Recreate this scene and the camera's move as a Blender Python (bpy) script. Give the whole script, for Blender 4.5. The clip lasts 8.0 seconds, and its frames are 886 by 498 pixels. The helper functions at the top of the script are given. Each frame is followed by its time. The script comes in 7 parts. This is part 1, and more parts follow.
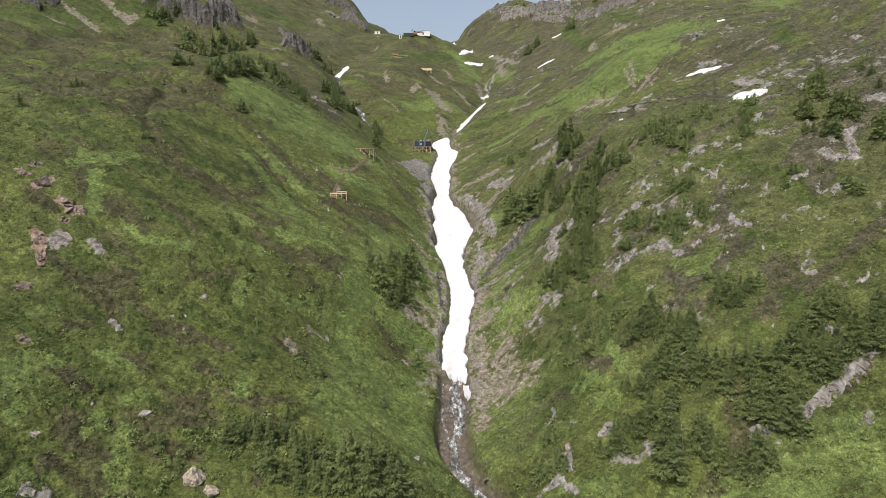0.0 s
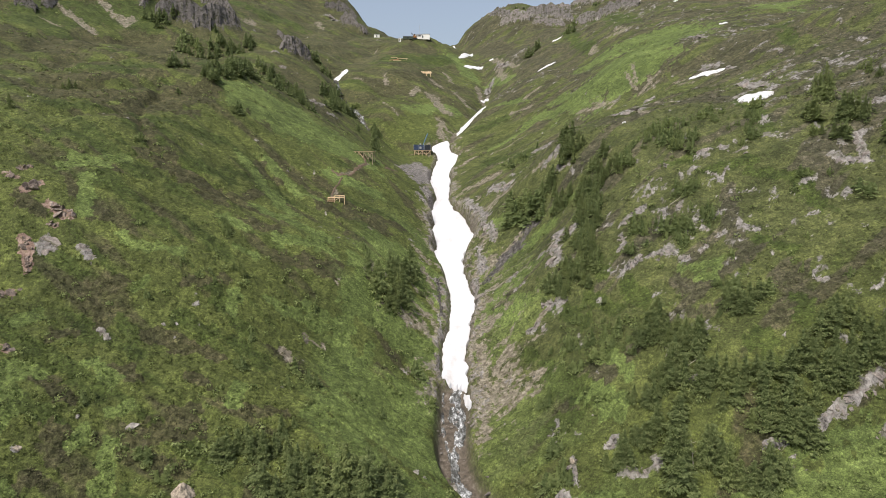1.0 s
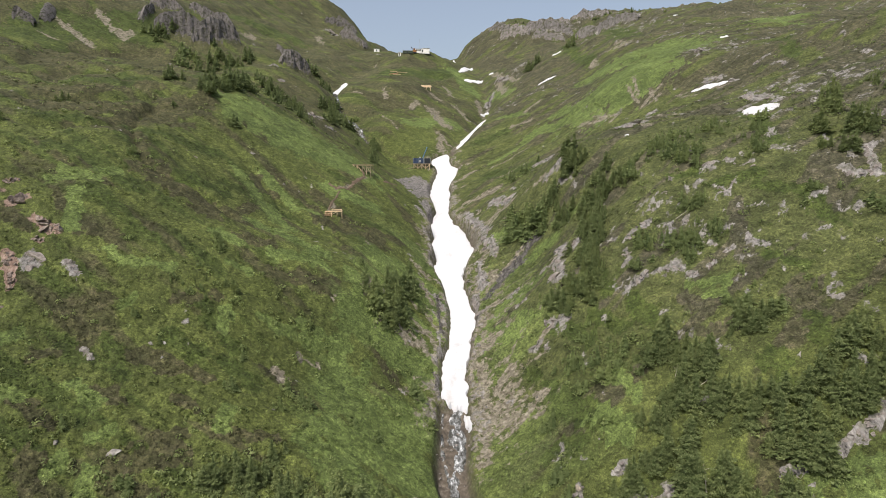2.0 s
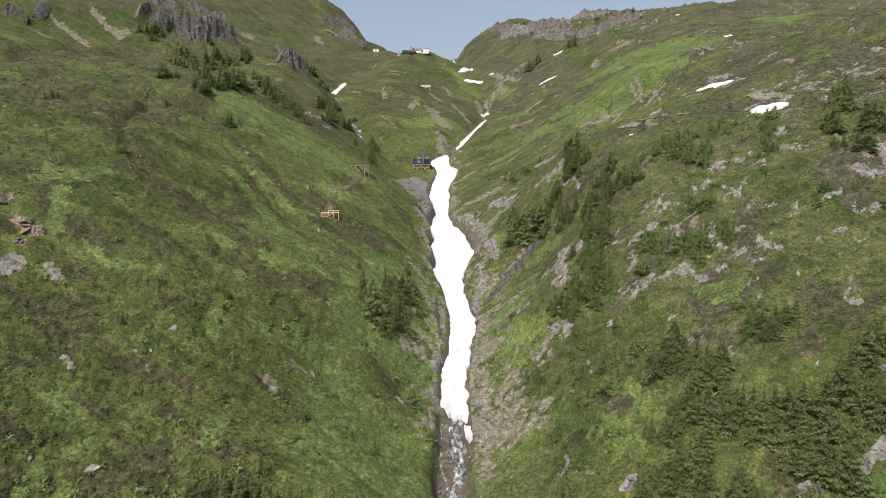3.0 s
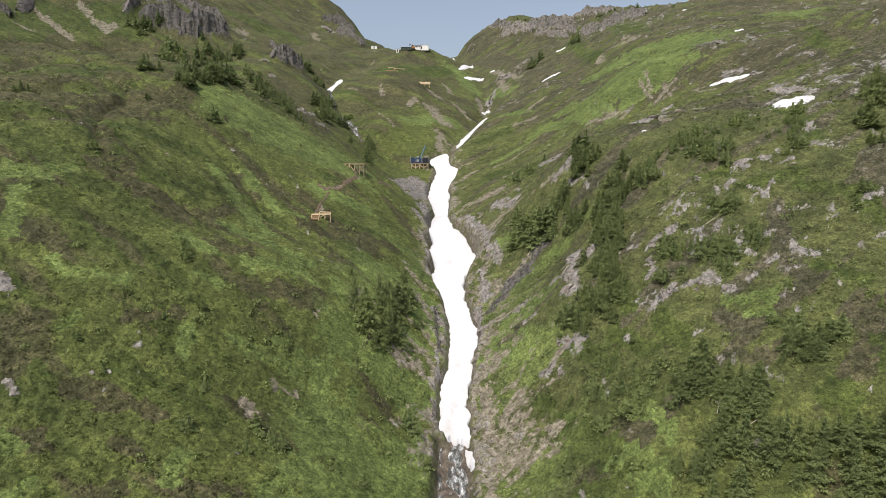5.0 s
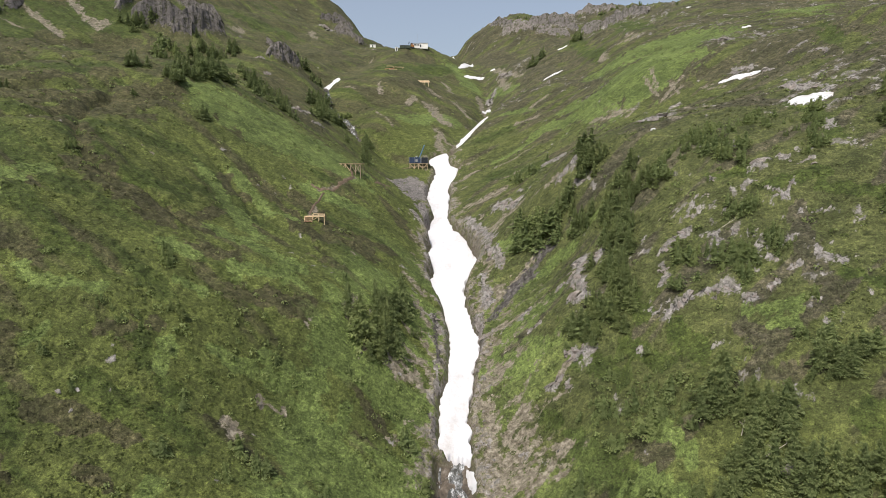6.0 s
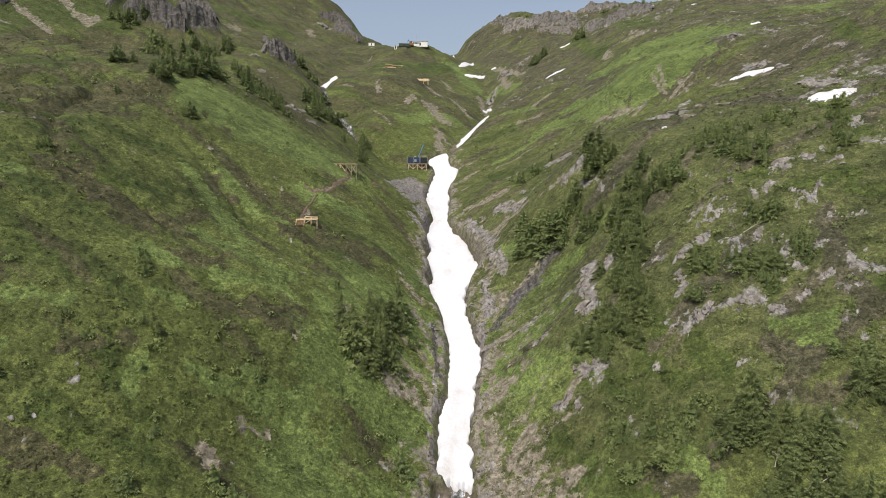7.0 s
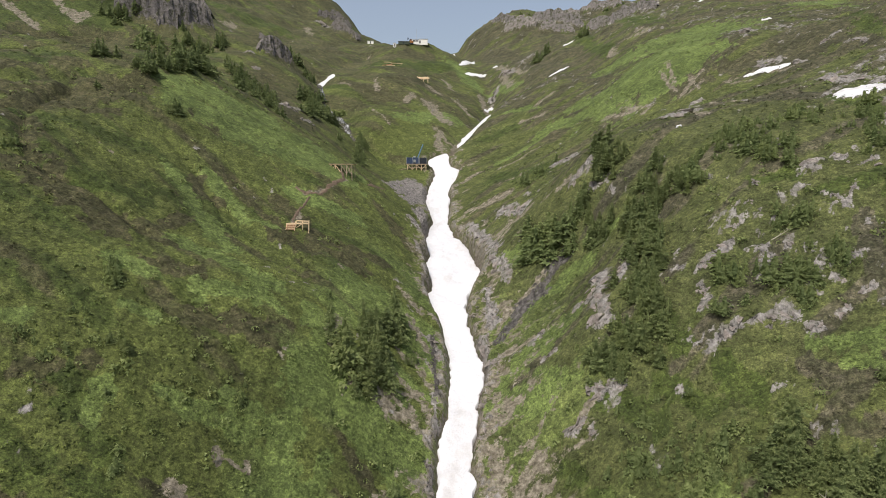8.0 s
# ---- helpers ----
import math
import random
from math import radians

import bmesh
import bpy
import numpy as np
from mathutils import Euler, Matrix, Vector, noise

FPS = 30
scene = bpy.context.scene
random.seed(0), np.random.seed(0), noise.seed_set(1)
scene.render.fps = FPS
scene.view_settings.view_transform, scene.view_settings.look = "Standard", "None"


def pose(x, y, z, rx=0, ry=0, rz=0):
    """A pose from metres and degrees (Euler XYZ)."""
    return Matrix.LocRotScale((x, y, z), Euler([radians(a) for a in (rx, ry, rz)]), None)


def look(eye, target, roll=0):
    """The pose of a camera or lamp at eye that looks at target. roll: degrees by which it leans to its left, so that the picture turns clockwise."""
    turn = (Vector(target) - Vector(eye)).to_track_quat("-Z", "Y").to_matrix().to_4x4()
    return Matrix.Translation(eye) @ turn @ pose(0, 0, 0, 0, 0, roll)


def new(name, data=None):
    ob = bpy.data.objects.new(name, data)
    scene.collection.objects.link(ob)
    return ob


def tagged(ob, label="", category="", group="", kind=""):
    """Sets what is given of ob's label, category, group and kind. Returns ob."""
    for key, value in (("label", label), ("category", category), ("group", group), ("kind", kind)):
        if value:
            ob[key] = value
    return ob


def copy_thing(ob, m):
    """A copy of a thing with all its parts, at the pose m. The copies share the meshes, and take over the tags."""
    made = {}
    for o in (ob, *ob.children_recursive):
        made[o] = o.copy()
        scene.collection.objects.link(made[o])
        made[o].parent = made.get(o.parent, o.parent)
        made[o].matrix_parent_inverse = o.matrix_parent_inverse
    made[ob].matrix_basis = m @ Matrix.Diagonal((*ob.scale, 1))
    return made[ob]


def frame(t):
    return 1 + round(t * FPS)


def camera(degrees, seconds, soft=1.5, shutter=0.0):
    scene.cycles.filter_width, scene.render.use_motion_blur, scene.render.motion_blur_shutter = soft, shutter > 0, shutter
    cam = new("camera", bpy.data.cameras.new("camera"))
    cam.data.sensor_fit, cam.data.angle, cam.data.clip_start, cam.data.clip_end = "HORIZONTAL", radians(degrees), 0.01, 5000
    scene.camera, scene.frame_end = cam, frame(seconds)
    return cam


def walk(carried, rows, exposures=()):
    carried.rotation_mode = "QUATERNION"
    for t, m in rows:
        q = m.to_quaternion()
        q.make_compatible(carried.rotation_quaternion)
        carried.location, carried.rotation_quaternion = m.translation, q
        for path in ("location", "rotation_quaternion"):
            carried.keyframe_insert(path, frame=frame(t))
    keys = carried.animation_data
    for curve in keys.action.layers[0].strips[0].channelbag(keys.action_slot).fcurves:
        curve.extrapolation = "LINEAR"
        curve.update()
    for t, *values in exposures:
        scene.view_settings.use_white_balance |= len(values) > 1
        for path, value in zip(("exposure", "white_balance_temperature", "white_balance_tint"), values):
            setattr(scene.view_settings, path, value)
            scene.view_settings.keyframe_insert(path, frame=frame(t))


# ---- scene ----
cam = camera(74.23, 8.0, soft=0.65)
EYE, TILT = 50.0, -9.0
ROWS = [
    (0.0, -0.000, -0.000, 0.000, 0.000, -0.000, 0.000),
    (0.5, -0.059, 1.811, 0.162, -0.035, 0.011, -0.010),
    (1.0, -0.124, 3.929, 0.355, -0.046, 0.391, -0.014),
    (1.5, -0.039, 6.149, 0.540, -0.037, 1.441, 0.010),
    (3.0, 0.071, 13.770, 1.262, -0.081, 1.894, -0.060),
    (3.5, 0.188, 16.620, 1.606, -0.070, 1.897, -0.054),
    (4.0, 0.276, 19.801, 1.973, -0.057, 1.914, -0.056),
    (4.5, 0.214, 23.228, 2.374, -0.081, 1.927, -0.086),
    (6.0, 0.297, 35.122, 4.158, -0.140, 1.976, -0.101),
    (6.5, 0.406, 39.613, 4.884, -0.136, 1.997, -0.109),
    (7.0, 0.457, 44.363, 5.729, -0.145, 2.024, -0.136),
    (7.5, 0.460, 49.287, 6.675, -0.148, 2.032, -0.146),
    (8.0, 0.495, 54.390, 7.650, -0.128, 2.049, -0.182),
]
walk(cam, [(t, pose(0, 0, EYE, TILT) @ pose(x, y, z, 90 + pitch, roll, yaw)) for t, x, y, z, yaw, pitch, roll in ROWS],
     [(0.0, 0.0), (4.5, -0.01), (6.5, -0.06), (8.0, -0.12)])

# ---------------------------------------------------------------- daylight
SUN_ELEVATION, SUN_FROM = 58.5, -149.0      # degrees above the horizon; degrees clockwise from the view axis
world = bpy.data.worlds.new("sky")
scene.world = world
world.use_nodes = True
wt = world.node_tree
sky = wt.nodes.new("ShaderNodeTexSky")
sky.sky_type, sky.sun_disc = "NISHITA", False
sky.sun_elevation, sky.sun_rotation = radians(SUN_ELEVATION), radians(SUN_FROM)
sky.air_density, sky.dust_density, sky.ozone_density = 1.0, 4.2, 1.0
pale = wt.nodes.new("ShaderNodeHueSaturation")
pale.inputs["Saturation"].default_value, pale.inputs["Value"].default_value = 0.72, 1.12
wt.links.new(sky.outputs[0], pale.inputs["Color"])
wt.links.new(pale.outputs[0], wt.nodes["Background"].inputs[0])
wt.nodes["Background"].inputs[1].default_value = 0.15
sun_data = bpy.data.lights.new("sun", "SUN")
sun_data.energy, sun_data.angle, sun_data.color = 3.6, radians(0.53), (1.0, 0.93, 0.80)
sun = new("sun", sun_data)
se, sa = radians(SUN_ELEVATION), radians(SUN_FROM)
TO_SUN = Vector((math.sin(sa) * math.cos(se), math.cos(sa) * math.cos(se), math.sin(se)))
sun.matrix_world = look((0, 0, 400), Vector((0, 0, 400)) - TO_SUN)

# ---------------------------------------------------------------- arithmetic of the land


def hash2(i, j, seed):
    """Even random numbers 0..1 for whole-number cells."""
    a = (i.astype(np.int64) * 374761393 + j.astype(np.int64) * 668265263 + seed * 1442695041) & 0xFFFFFFFF
    a = ((a ^ (a >> 13)) * 1274126177) & 0xFFFFFFFF
    a = ((a ^ (a >> 16)) * 2246822519) & 0xFFFFFFFF
    return ((a ^ (a >> 15)) & 0xFFFFFF) / float(0xFFFFFF)


def grain(x, y, size, seed):
    """Smooth gradient noise, about -1..1, with features of that size."""
    x, y = np.asarray(x, float) / size, np.asarray(y, float) / size
    i, j = np.floor(x), np.floor(y)
    fx, fy = x - i, y - j
    sx, sy = fx * fx * fx * (fx * (fx * 6 - 15) + 10), fy * fy * fy * (fy * (fy * 6 - 15) + 10)

    def corner(a, b):
        g = hash2(i + a, j + b, seed) * math.tau
        return np.cos(g) * (fx - a) + np.sin(g) * (fy - b)

    low = corner(0, 0) * (1 - sx) + corner(1, 0) * sx
    high = corner(0, 1) * (1 - sx) + corner(1, 1) * sx
    return (low * (1 - sy) + high * sy) * 1.5


def rough(x, y, size, seed, octaves=4, keep=0.5):
    total, amp = 0.0, 1.0
    for k in range(octaves):
        total = total + amp * grain(x, y, size / 2 ** k, seed + 17 * k)
        amp *= keep
    return total


def ease(a, b, v):
    t = np.clip((np.asarray(v, float) - a) / (b - a), 0, 1)
    return t * t * (3 - 2 * t)


def glide(knots, values, v):
    """Cubic through values (one row a knot) with finite-difference tangents."""
    knots, values = np.asarray(knots, float), np.asarray(values, float)
    v = np.clip(np.asarray(v, float), knots[0], knots[-1])
    i = np.clip(np.searchsorted(knots, v, side="right") - 1, 0, len(knots) - 2)
    h = knots[i + 1] - knots[i]
    t = (v - knots[i]) / h
    lo, hi = np.maximum(np.arange(len(knots)) - 1, 0), np.minimum(np.arange(len(knots)) + 1, len(knots) - 1)
    slope = (values[hi] - values[lo]) / (knots[hi] - knots[lo]).reshape(-1, *[1] * (values.ndim - 1))
    if values.ndim > 1:
        t, h = t[:, None], h[:, None]
    return (values[i] * (2 * t ** 3 - 3 * t ** 2 + 1) + values[i + 1] * (3 * t ** 2 - 2 * t ** 3)
            + slope[i] * h * (t ** 3 - 2 * t ** 2 + t) + slope[i + 1] * h * (t ** 3 - t ** 2))


# The gully runs up the middle: at each station its line, its floor, and how far the slopes stand above it.
STATION = [60, 90, 115, 140, 165, 195, 230, 270, 315, 370, 430, 500, 580, 680, 800, 950, 1100]
GULLY_X = [32, 21, 3.8, 2.8, 3.8, 4.5, 4, 0.5, -0.5, 12, 30, 35, 28, 16, 15, 15, 15]
GULLY_Z = [-27, -21, -15.3, -8.2, 1, 9.5, 20, 31.5, 45.4, 75, 91, 117, 146, 170, 162, 150, 140]
OUT = [0, 10, 28, 60, 105, 180, 320]
LEFT = [
    [1.4, 3.9, 8.9, 25.4, 66.6, 139.6],
    [5.1, 12.8, 19.1, 36.6, 70.9, 141.3],
    [6.7, 16.6, 29.9, 42.7, 73.8, 142.4],
    [4.3, 14.3, 35.1, 52.8, 75, 142.8],
    [4.1, 17.7, 33.1, 55.2, 74.4, 142.3],
    [5.7, 16.9, 31.9, 58.4, 72.8, 140.1],
    [5.4, 17.5, 35.4, 62.3, 68.9, 134.8],
    [6.6, 19.1, 39.8, 60.6, 67.5, 124.5],
    [2.5, 9.2, 31.4, 45.6, 51.5, 109.8],
    [1.2, 3.5, 10.2, 25.9, 37.8, 99.2],
    [2.2, 5.9, 11.6, 20.9, 52, 106.1],
    [0.3, 1.3, 4.6, 19.4, 34.2, 102.8],
    [3.3, 8, 10.8, 14.4, 33, 101.6],
    [3.6, 8.6, 16, 26.5, 48.7, 112.8],
    [3.8, 11.1, 28.9, 57.9, 71.4, 138.2],
    [6.7, 18.8, 40.4, 72.8, 157.9, 203.6],
    [4.4, 12.3, 27.7, 54.8, 148, 212],
]
RIGHT = [
    [5.2, 14.5, 29.5, 50.5, 88.8, 161.3],
    [5.2, 14.6, 28.2, 49.9, 90.4, 162.7],
    [4.8, 13.1, 31.3, 49.7, 91.8, 163.5],
    [2, 15.5, 34.2, 53.5, 92.9, 163.6],
    [4.9, 20.5, 39.9, 59.5, 92.7, 162.4],
    [3.8, 15.8, 47.8, 60.4, 90.2, 158.4],
    [4.7, 17.1, 43, 57.5, 84.1, 148.8],
    [4.7, 13.9, 31.8, 52.5, 87.4, 129.2],
    [3.3, 9.7, 25.9, 59, 70.4, 99],
    [3, 8.8, 22.3, 42.8, 60, 70.6],
    [6.1, 16.3, 29.7, 52.7, 64.6, 68.7],
    [6.1, 16.6, 31.9, 47.8, 68.2, 61.1],
    [3.8, 10.2, 19.4, 29.5, 57.2, 38],
    [12.5, 32.1, 48.5, 42.4, 54.7, 10.8],
    [11.1, 29, 42.3, 29.7, 69.6, 32.7],
    [2, 5.8, 14.2, 28.9, 51.7, 110.8],
    [4.1, 11.4, 25, 45.3, 81.6, 153],
]


def gully_x(y):
    return glide(STATION, GULLY_X, y)


def gully_z(y):
    y = np.asarray(y, float)
    return glide(STATION, GULLY_Z, y) + 0.2 * np.minimum(y - STATION[0], 0)


def across(row, u):
    """Cubic through each vertex's own cross profile; row holds the heights at OUT[1:]."""
    prof = np.concatenate([np.zeros((len(u), 1)), row], axis=1)
    knots = np.array(OUT, float)
    w = np.clip(u, 0, knots[-1])
    i = np.clip(np.searchsorted(knots, w, side="right") - 1, 0, len(knots) - 2)
    h = knots[i + 1] - knots[i]
    t = (w - knots[i]) / h
    n = np.arange(len(u))
    lo, hi = np.maximum(i - 1, 0), np.minimum(i + 2, len(knots) - 1)
    p0, p1 = prof[n, i], prof[n, i + 1]
    m0 = (p1 - prof[n, lo]) / (knots[i + 1] - knots[lo])
    m1 = (prof[n, hi] - p0) / (knots[hi] - knots[i])
    base = (p0 * (2 * t ** 3 - 3 * t ** 2 + 1) + p1 * (3 * t ** 2 - 2 * t ** 3)
            + m0 * h * (t ** 3 - 2 * t ** 2 + t) + m1 * h * (t ** 3 - t ** 2))
    return base + 0.35 * np.maximum(u - knots[-1], 0)


# Snow lying in the gully: station, how far it reaches to either side of the gully's line.
SNOW = [
    (145.0, -1.3, 3.1),
    (147.0, -3.1, 3.4),
    (148.5, -3.5, 3.3),
    (150.0, -3.4, 3.3),
    (152.0, -3.6, 3.4),
    (154.0, -3.3, 2.8),
    (158.0, -3.9, 2.6),
    (159.0, -3.7, 2.7),
    (160.5, -3.8, 3.3),
    (163.5, -2.8, 3.9),
    (168.0, -2.1, 3.9),
    (173.5, -2.0, 4.6),
    (179.0, -1.8, 6.1),
    (185.5, -2.0, 5.7),
    (190.5, -2.5, 4.6),
    (195.0, -3.4, 3.9),
    (200.5, -3.8, 3.0),
    (205.5, -6.0, 2.9),
    (211.5, -7.2, 2.8),
    (216.5, -8.5, 3.7),
    (220.5, -7.0, 5.6),
    (224.5, -6.8, 7.3),
    (232.0, -8.2, 8.8),
    (238.0, -8.6, 8.0),
    (242.5, -6.5, 7.2),
    (247.0, -6.7, 7.5),
    (251.5, -7.3, 6.8),
    (256.5, -7.3, 5.4),
    (260.0, -5.7, 3.6),
    (267.0, -4.9, 3.1),
    (272.5, -3.2, 2.0),
    (278.5, -3.4, 2.9),
    (288.5, -4.9, 4.1),
    (299.0, -5.2, 5.2),
    (308.5, -4.6, 4.2),
    (317.0, -4.3, 6.0),
    (324.5, -3.8, 6.8),
    (329.5, -5.1, 7.3),
    (332.5, -8.6, 2.2),
    (336.5, -9.6, 1.1),
    (340.0, -7.0, -0.2),
    (342.5, -3.5, -1.6),
]
SNOW_Y, SNOW_A, SNOW_B = (np.array(c, float) for c in zip(*SNOW))


def bed(y, u):
    """1 inside the bed of the snow and the stream, easing to 0 on the banks."""
    a = np.interp(y, SNOW_Y, SNOW_A, left=-3.5, right=-1.5)
    b = np.interp(y, SNOW_Y, SNOW_B, left=3.5, right=1.5)
    reach = np.maximum(a - u, u - b)
    return (1 - ease(-0.9, 1.3, reach)) * (1 - ease(342, 362, y)), reach


def along_line(x, y, line):
    """Distance in plan from a run of places."""
    best = np.full(len(x), 1e9)
    for (ax, ay), (bx, by) in zip(line[:-1], line[1:]):
        dx, dy = bx - ax, by - ay
        t = np.clip(((x - ax) * dx + (y - ay) * dy) / (dx * dx + dy * dy), 0, 1)
        best = np.minimum(best, np.hypot(x - ax - t * dx, y - ay - t * dy))
    return best


def knoll(x, y):
    """The round hill below the cabin."""
    return 11 * np.exp(-(along_line(x, y, [(-30, 430), (-22, 560)]) / 30) ** 2)


SIDE_GULLY = [
    (-78, 430.7), (-62.6, 382), (-51.9, 365.6), (-44.8, 345.9), (-37.7, 337.5), (-31, 336.7), (-23.9, 331.9),
]


# Broad swells and dips of the slopes: place, reach, height.
SWELLS = [
    (-175, 310, 48, 9.0), (-100, 217, 22, -5.5), (-107, 392, 30, 8.0), (42, 226, 20, 10.0), (95, 283, 20, -3.0), (-52, 705, 58, -15.0), (25, 672, 18, 11.0),
]
# Narrow creases in the turf of the upper bench: runs of places, half-width, depth.
CREASES = [
    ([(-102.1, 220.5), (-102.5, 211.6), (-98.9, 200.3), (-94.5, 190.2), (-89.9, 182.1), (-84.7, 177.4), (-79, 176), (-71.1, 177.2), (-59.8, 173.9)], 1.3, -1.6),
    ([(-112.2, 175.3), (-107.5, 181), (-103.2, 190.9), (-100.7, 201.9)], 3, -2),
    ([(-101.9, 210.6), (-99.3, 221.5), (-88.7, 231.6)], 3.5, -1.8),
    ([(-129.4, 199.6), (-120.3, 208.3), (-111, 219.5), (-102.7, 228.7)], 4, -2.2),
    ([(-140.3, 219.9), (-147.3, 241.5), (-134.2, 250.6), (-116.9, 262.8)], 5, -2.5),
    ([(-128.2, 243.8), (-119.3, 234.3), (-113.3, 229)], 2, -1.2),
    ([(-167.9, 253.5), (-200, 347.3), (-180.2, 379.8)], 7, -3),
    ([(-57.7, 216.8), (-42.5, 205.7), (-30.7, 197.7)], 1.5, -0.8),
    ([(-68.9, 213), (-55, 201.3), (-36.1, 191.4), (-20.8, 185.4)], 1.2, -0.7),
    ([(-84.9, 222.1), (-64.7, 210.7), (-45.2, 189.4)], 1, -0.7),
]


def creased(x, y):
    out = 0.0
    for run, wide, deep in CREASES:
        out = out + deep * np.exp(-(along_line(x, y, run) / wide) ** 2)
    return out


def land(x, y):
    """The large shape of the land: height over the plan."""
    x, y = np.asarray(x, float).ravel(), np.asarray(y, float).ravel()
    yy = np.clip(y, STATION[0], STATION[-1])
    u = x - gully_x(yy)
    z = np.where(u < 0, across(glide(STATION, LEFT, yy), np.abs(u)), across(glide(STATION, RIGHT, yy), np.abs(u)))
    for sx, sy, reach, rise in SWELLS:
        z = z + rise * np.exp(-((x - sx) ** 2 + (y - sy) ** 2) / reach ** 2)
    z = z + creased(x, y)
    return z + gully_z(y) + knoll(x, y) - 7.0 * np.exp(-(along_line(x, y, SIDE_GULLY) / 9.0) ** 2) - 5.0 * np.exp(-(u / 7.0) ** 2) * ease(335, 365, y) * (1 - ease(470, 560, y)), u


# ---------------------------------------------------------------- what covers the ground: stretches from one place to another, with a half-width
CLIFF = [
    (-200.4, 439.9, -186.5, 441, 5), (-180, 412, -163, 414, 9), (-201.2, 508.8, -173, 503.7, 5.1), (-161, 412, -148.5, 427, 8),
    (-197, 408.2, -196.4, 420.4, 2.4), (-242.6, 359.7, -237.7, 360, 3.6), (-237.8, 379.4, -234.7, 367, 2.3), (-105.5, 416, -97.5, 426, 6),
    (-137.2, 516.1, -126.4, 505.9, 2.2), (-159.7, 851.4, -136.8, 855.8, 3.7), (-103, 661, -84, 644, 8), (-147.3, 882.3, -125.8, 880.2, 3.8),
    (63.5, 631, 84.3, 618.3, 4), (89.5, 628.2, 124.9, 614, 6), (131.3, 593.9, 145.9, 585.1, 5.1), (153.1, 593, 168.7, 538.3, 4.9),
    (106.6, 653.6, 132, 643.4, 2.8), (52.4, 654.8, 69.8, 638, 2.7), (139.5, 657.4, 168.6, 635.6, 3.5),
]
CLIFF += [
    (90.6, 605, 116.5, 598.9, 2.6),
]
GREY = [
    (67.1, 643.7, 80.5, 641.7, 5.9), (-122, 678, -110, 668, 6.3), (-98.2, 369.1, -94.8, 367.4, 1.7), (-107.8, 390.8, -110, 403.5, 2.3),
    (-66.1, 304.4, -61, 312.4, 2), (-55.2, 297.4, -54.3, 303.8, 1.5), (130.6, 322.6, 129.4, 311.6, 2.9), (117.6, 275.5, 121.3, 271.2, 2.9),
    (119.6, 258.2, 120.6, 257.3, 2.1), (134.9, 267.8, 139.4, 268.9, 1.7), (136.8, 258.8, 137.8, 252, 1.4), (110.4, 230.2, 111.8, 213.3, 2.3),
    (63.9, 223.8, 74.3, 228.3, 2.3), (87.9, 262.7, 92.3, 268.5, 1.7), (43, 274.3, 47, 269.1, 2.6), (43, 222.3, 41.4, 220.3, 1.5),
    (37.6, 221.7, 39.2, 221.4, 1.5), (41.1, 213.8, 43.1, 212.9, 1.2), (21.3, 254.6, 27.2, 240.4, 3.1),
]
GREY += [
    (35.2, 183.1, 31.4, 165.7, 2.1), (30.1, 166.5, 30.1, 165.5, 0.8), (37.2, 175.6, 40.3, 179.1, 1), (19.7, 177.1, 21.9, 179.2, 1),
    (29.4, 178.1, 30.4, 177.4, 0.9), (27.8, 152.7, 30.4, 151.7, 1.4), (49.4, 164.2, 55.7, 165.7, 0.9), (46.7, 156.2, 48, 156.9, 1.3),
    (46.3, 149.3, 49, 149.2, 1.5), (52.1, 148.3, 56.9, 147.3, 1.3), (57.6, 143.5, 59, 143.2, 0.9), (58.6, 173.4, 62.1, 171.4, 0.5),
    (74.1, 173.6, 76.1, 173.7, 1.2), (79, 172.9, 80.1, 172.9, 1), (81.9, 169, 83.7, 168.9, 1), (74.9, 162.4, 78.2, 165.2, 0.4),
    (72.5, 165.9, 74.1, 162.7, 0.4), (10, 258.9, 17.1, 228.1, 1.7), (15.3, 226.1, 18.7, 211.5, 1.6),
]
GREY += [
    (12.8, 210.6, 13.1, 195.2, 1.6), (10.1, 192.2, 10.5, 179.5, 1.3), (-2.1, 189.3, 0.3, 182.6, 1.1), (-1.2, 170.5, -0.5, 161.7, 0.6),
    (-2.1, 153.6, -1, 148.4, 0.6), (34.3, 465.3, 39.8, 485, 2.9), (46.3, 510, 50.6, 491.9, 3.1), (26.7, 153.2, 30.9, 151.5, 1.2),
    (25.3, 148.2, 25.9, 145.5, 0.9), (31.6, 109.3, 32.9, 109.9, 0.9), (39.2, 104.3, 39.4, 103.6, 1), (33.2, 104, 36.8, 102.8, 1.1),
    (56, 99.6, 58.9, 98.8, 0.8), (64.7, 99.3, 69.8, 100.2, 1), (69.8, 100.2, 75.7, 101.1, 1.1), (76.1, 101.4, 77.2, 101.9, 1.3),
    (72.1, 94.4, 73.3, 94.8, 0.7), (77.6, 122.5, 78.7, 121.9, 0.7), (48.9, 113.7, 49.5, 113.4, 0.8),
]
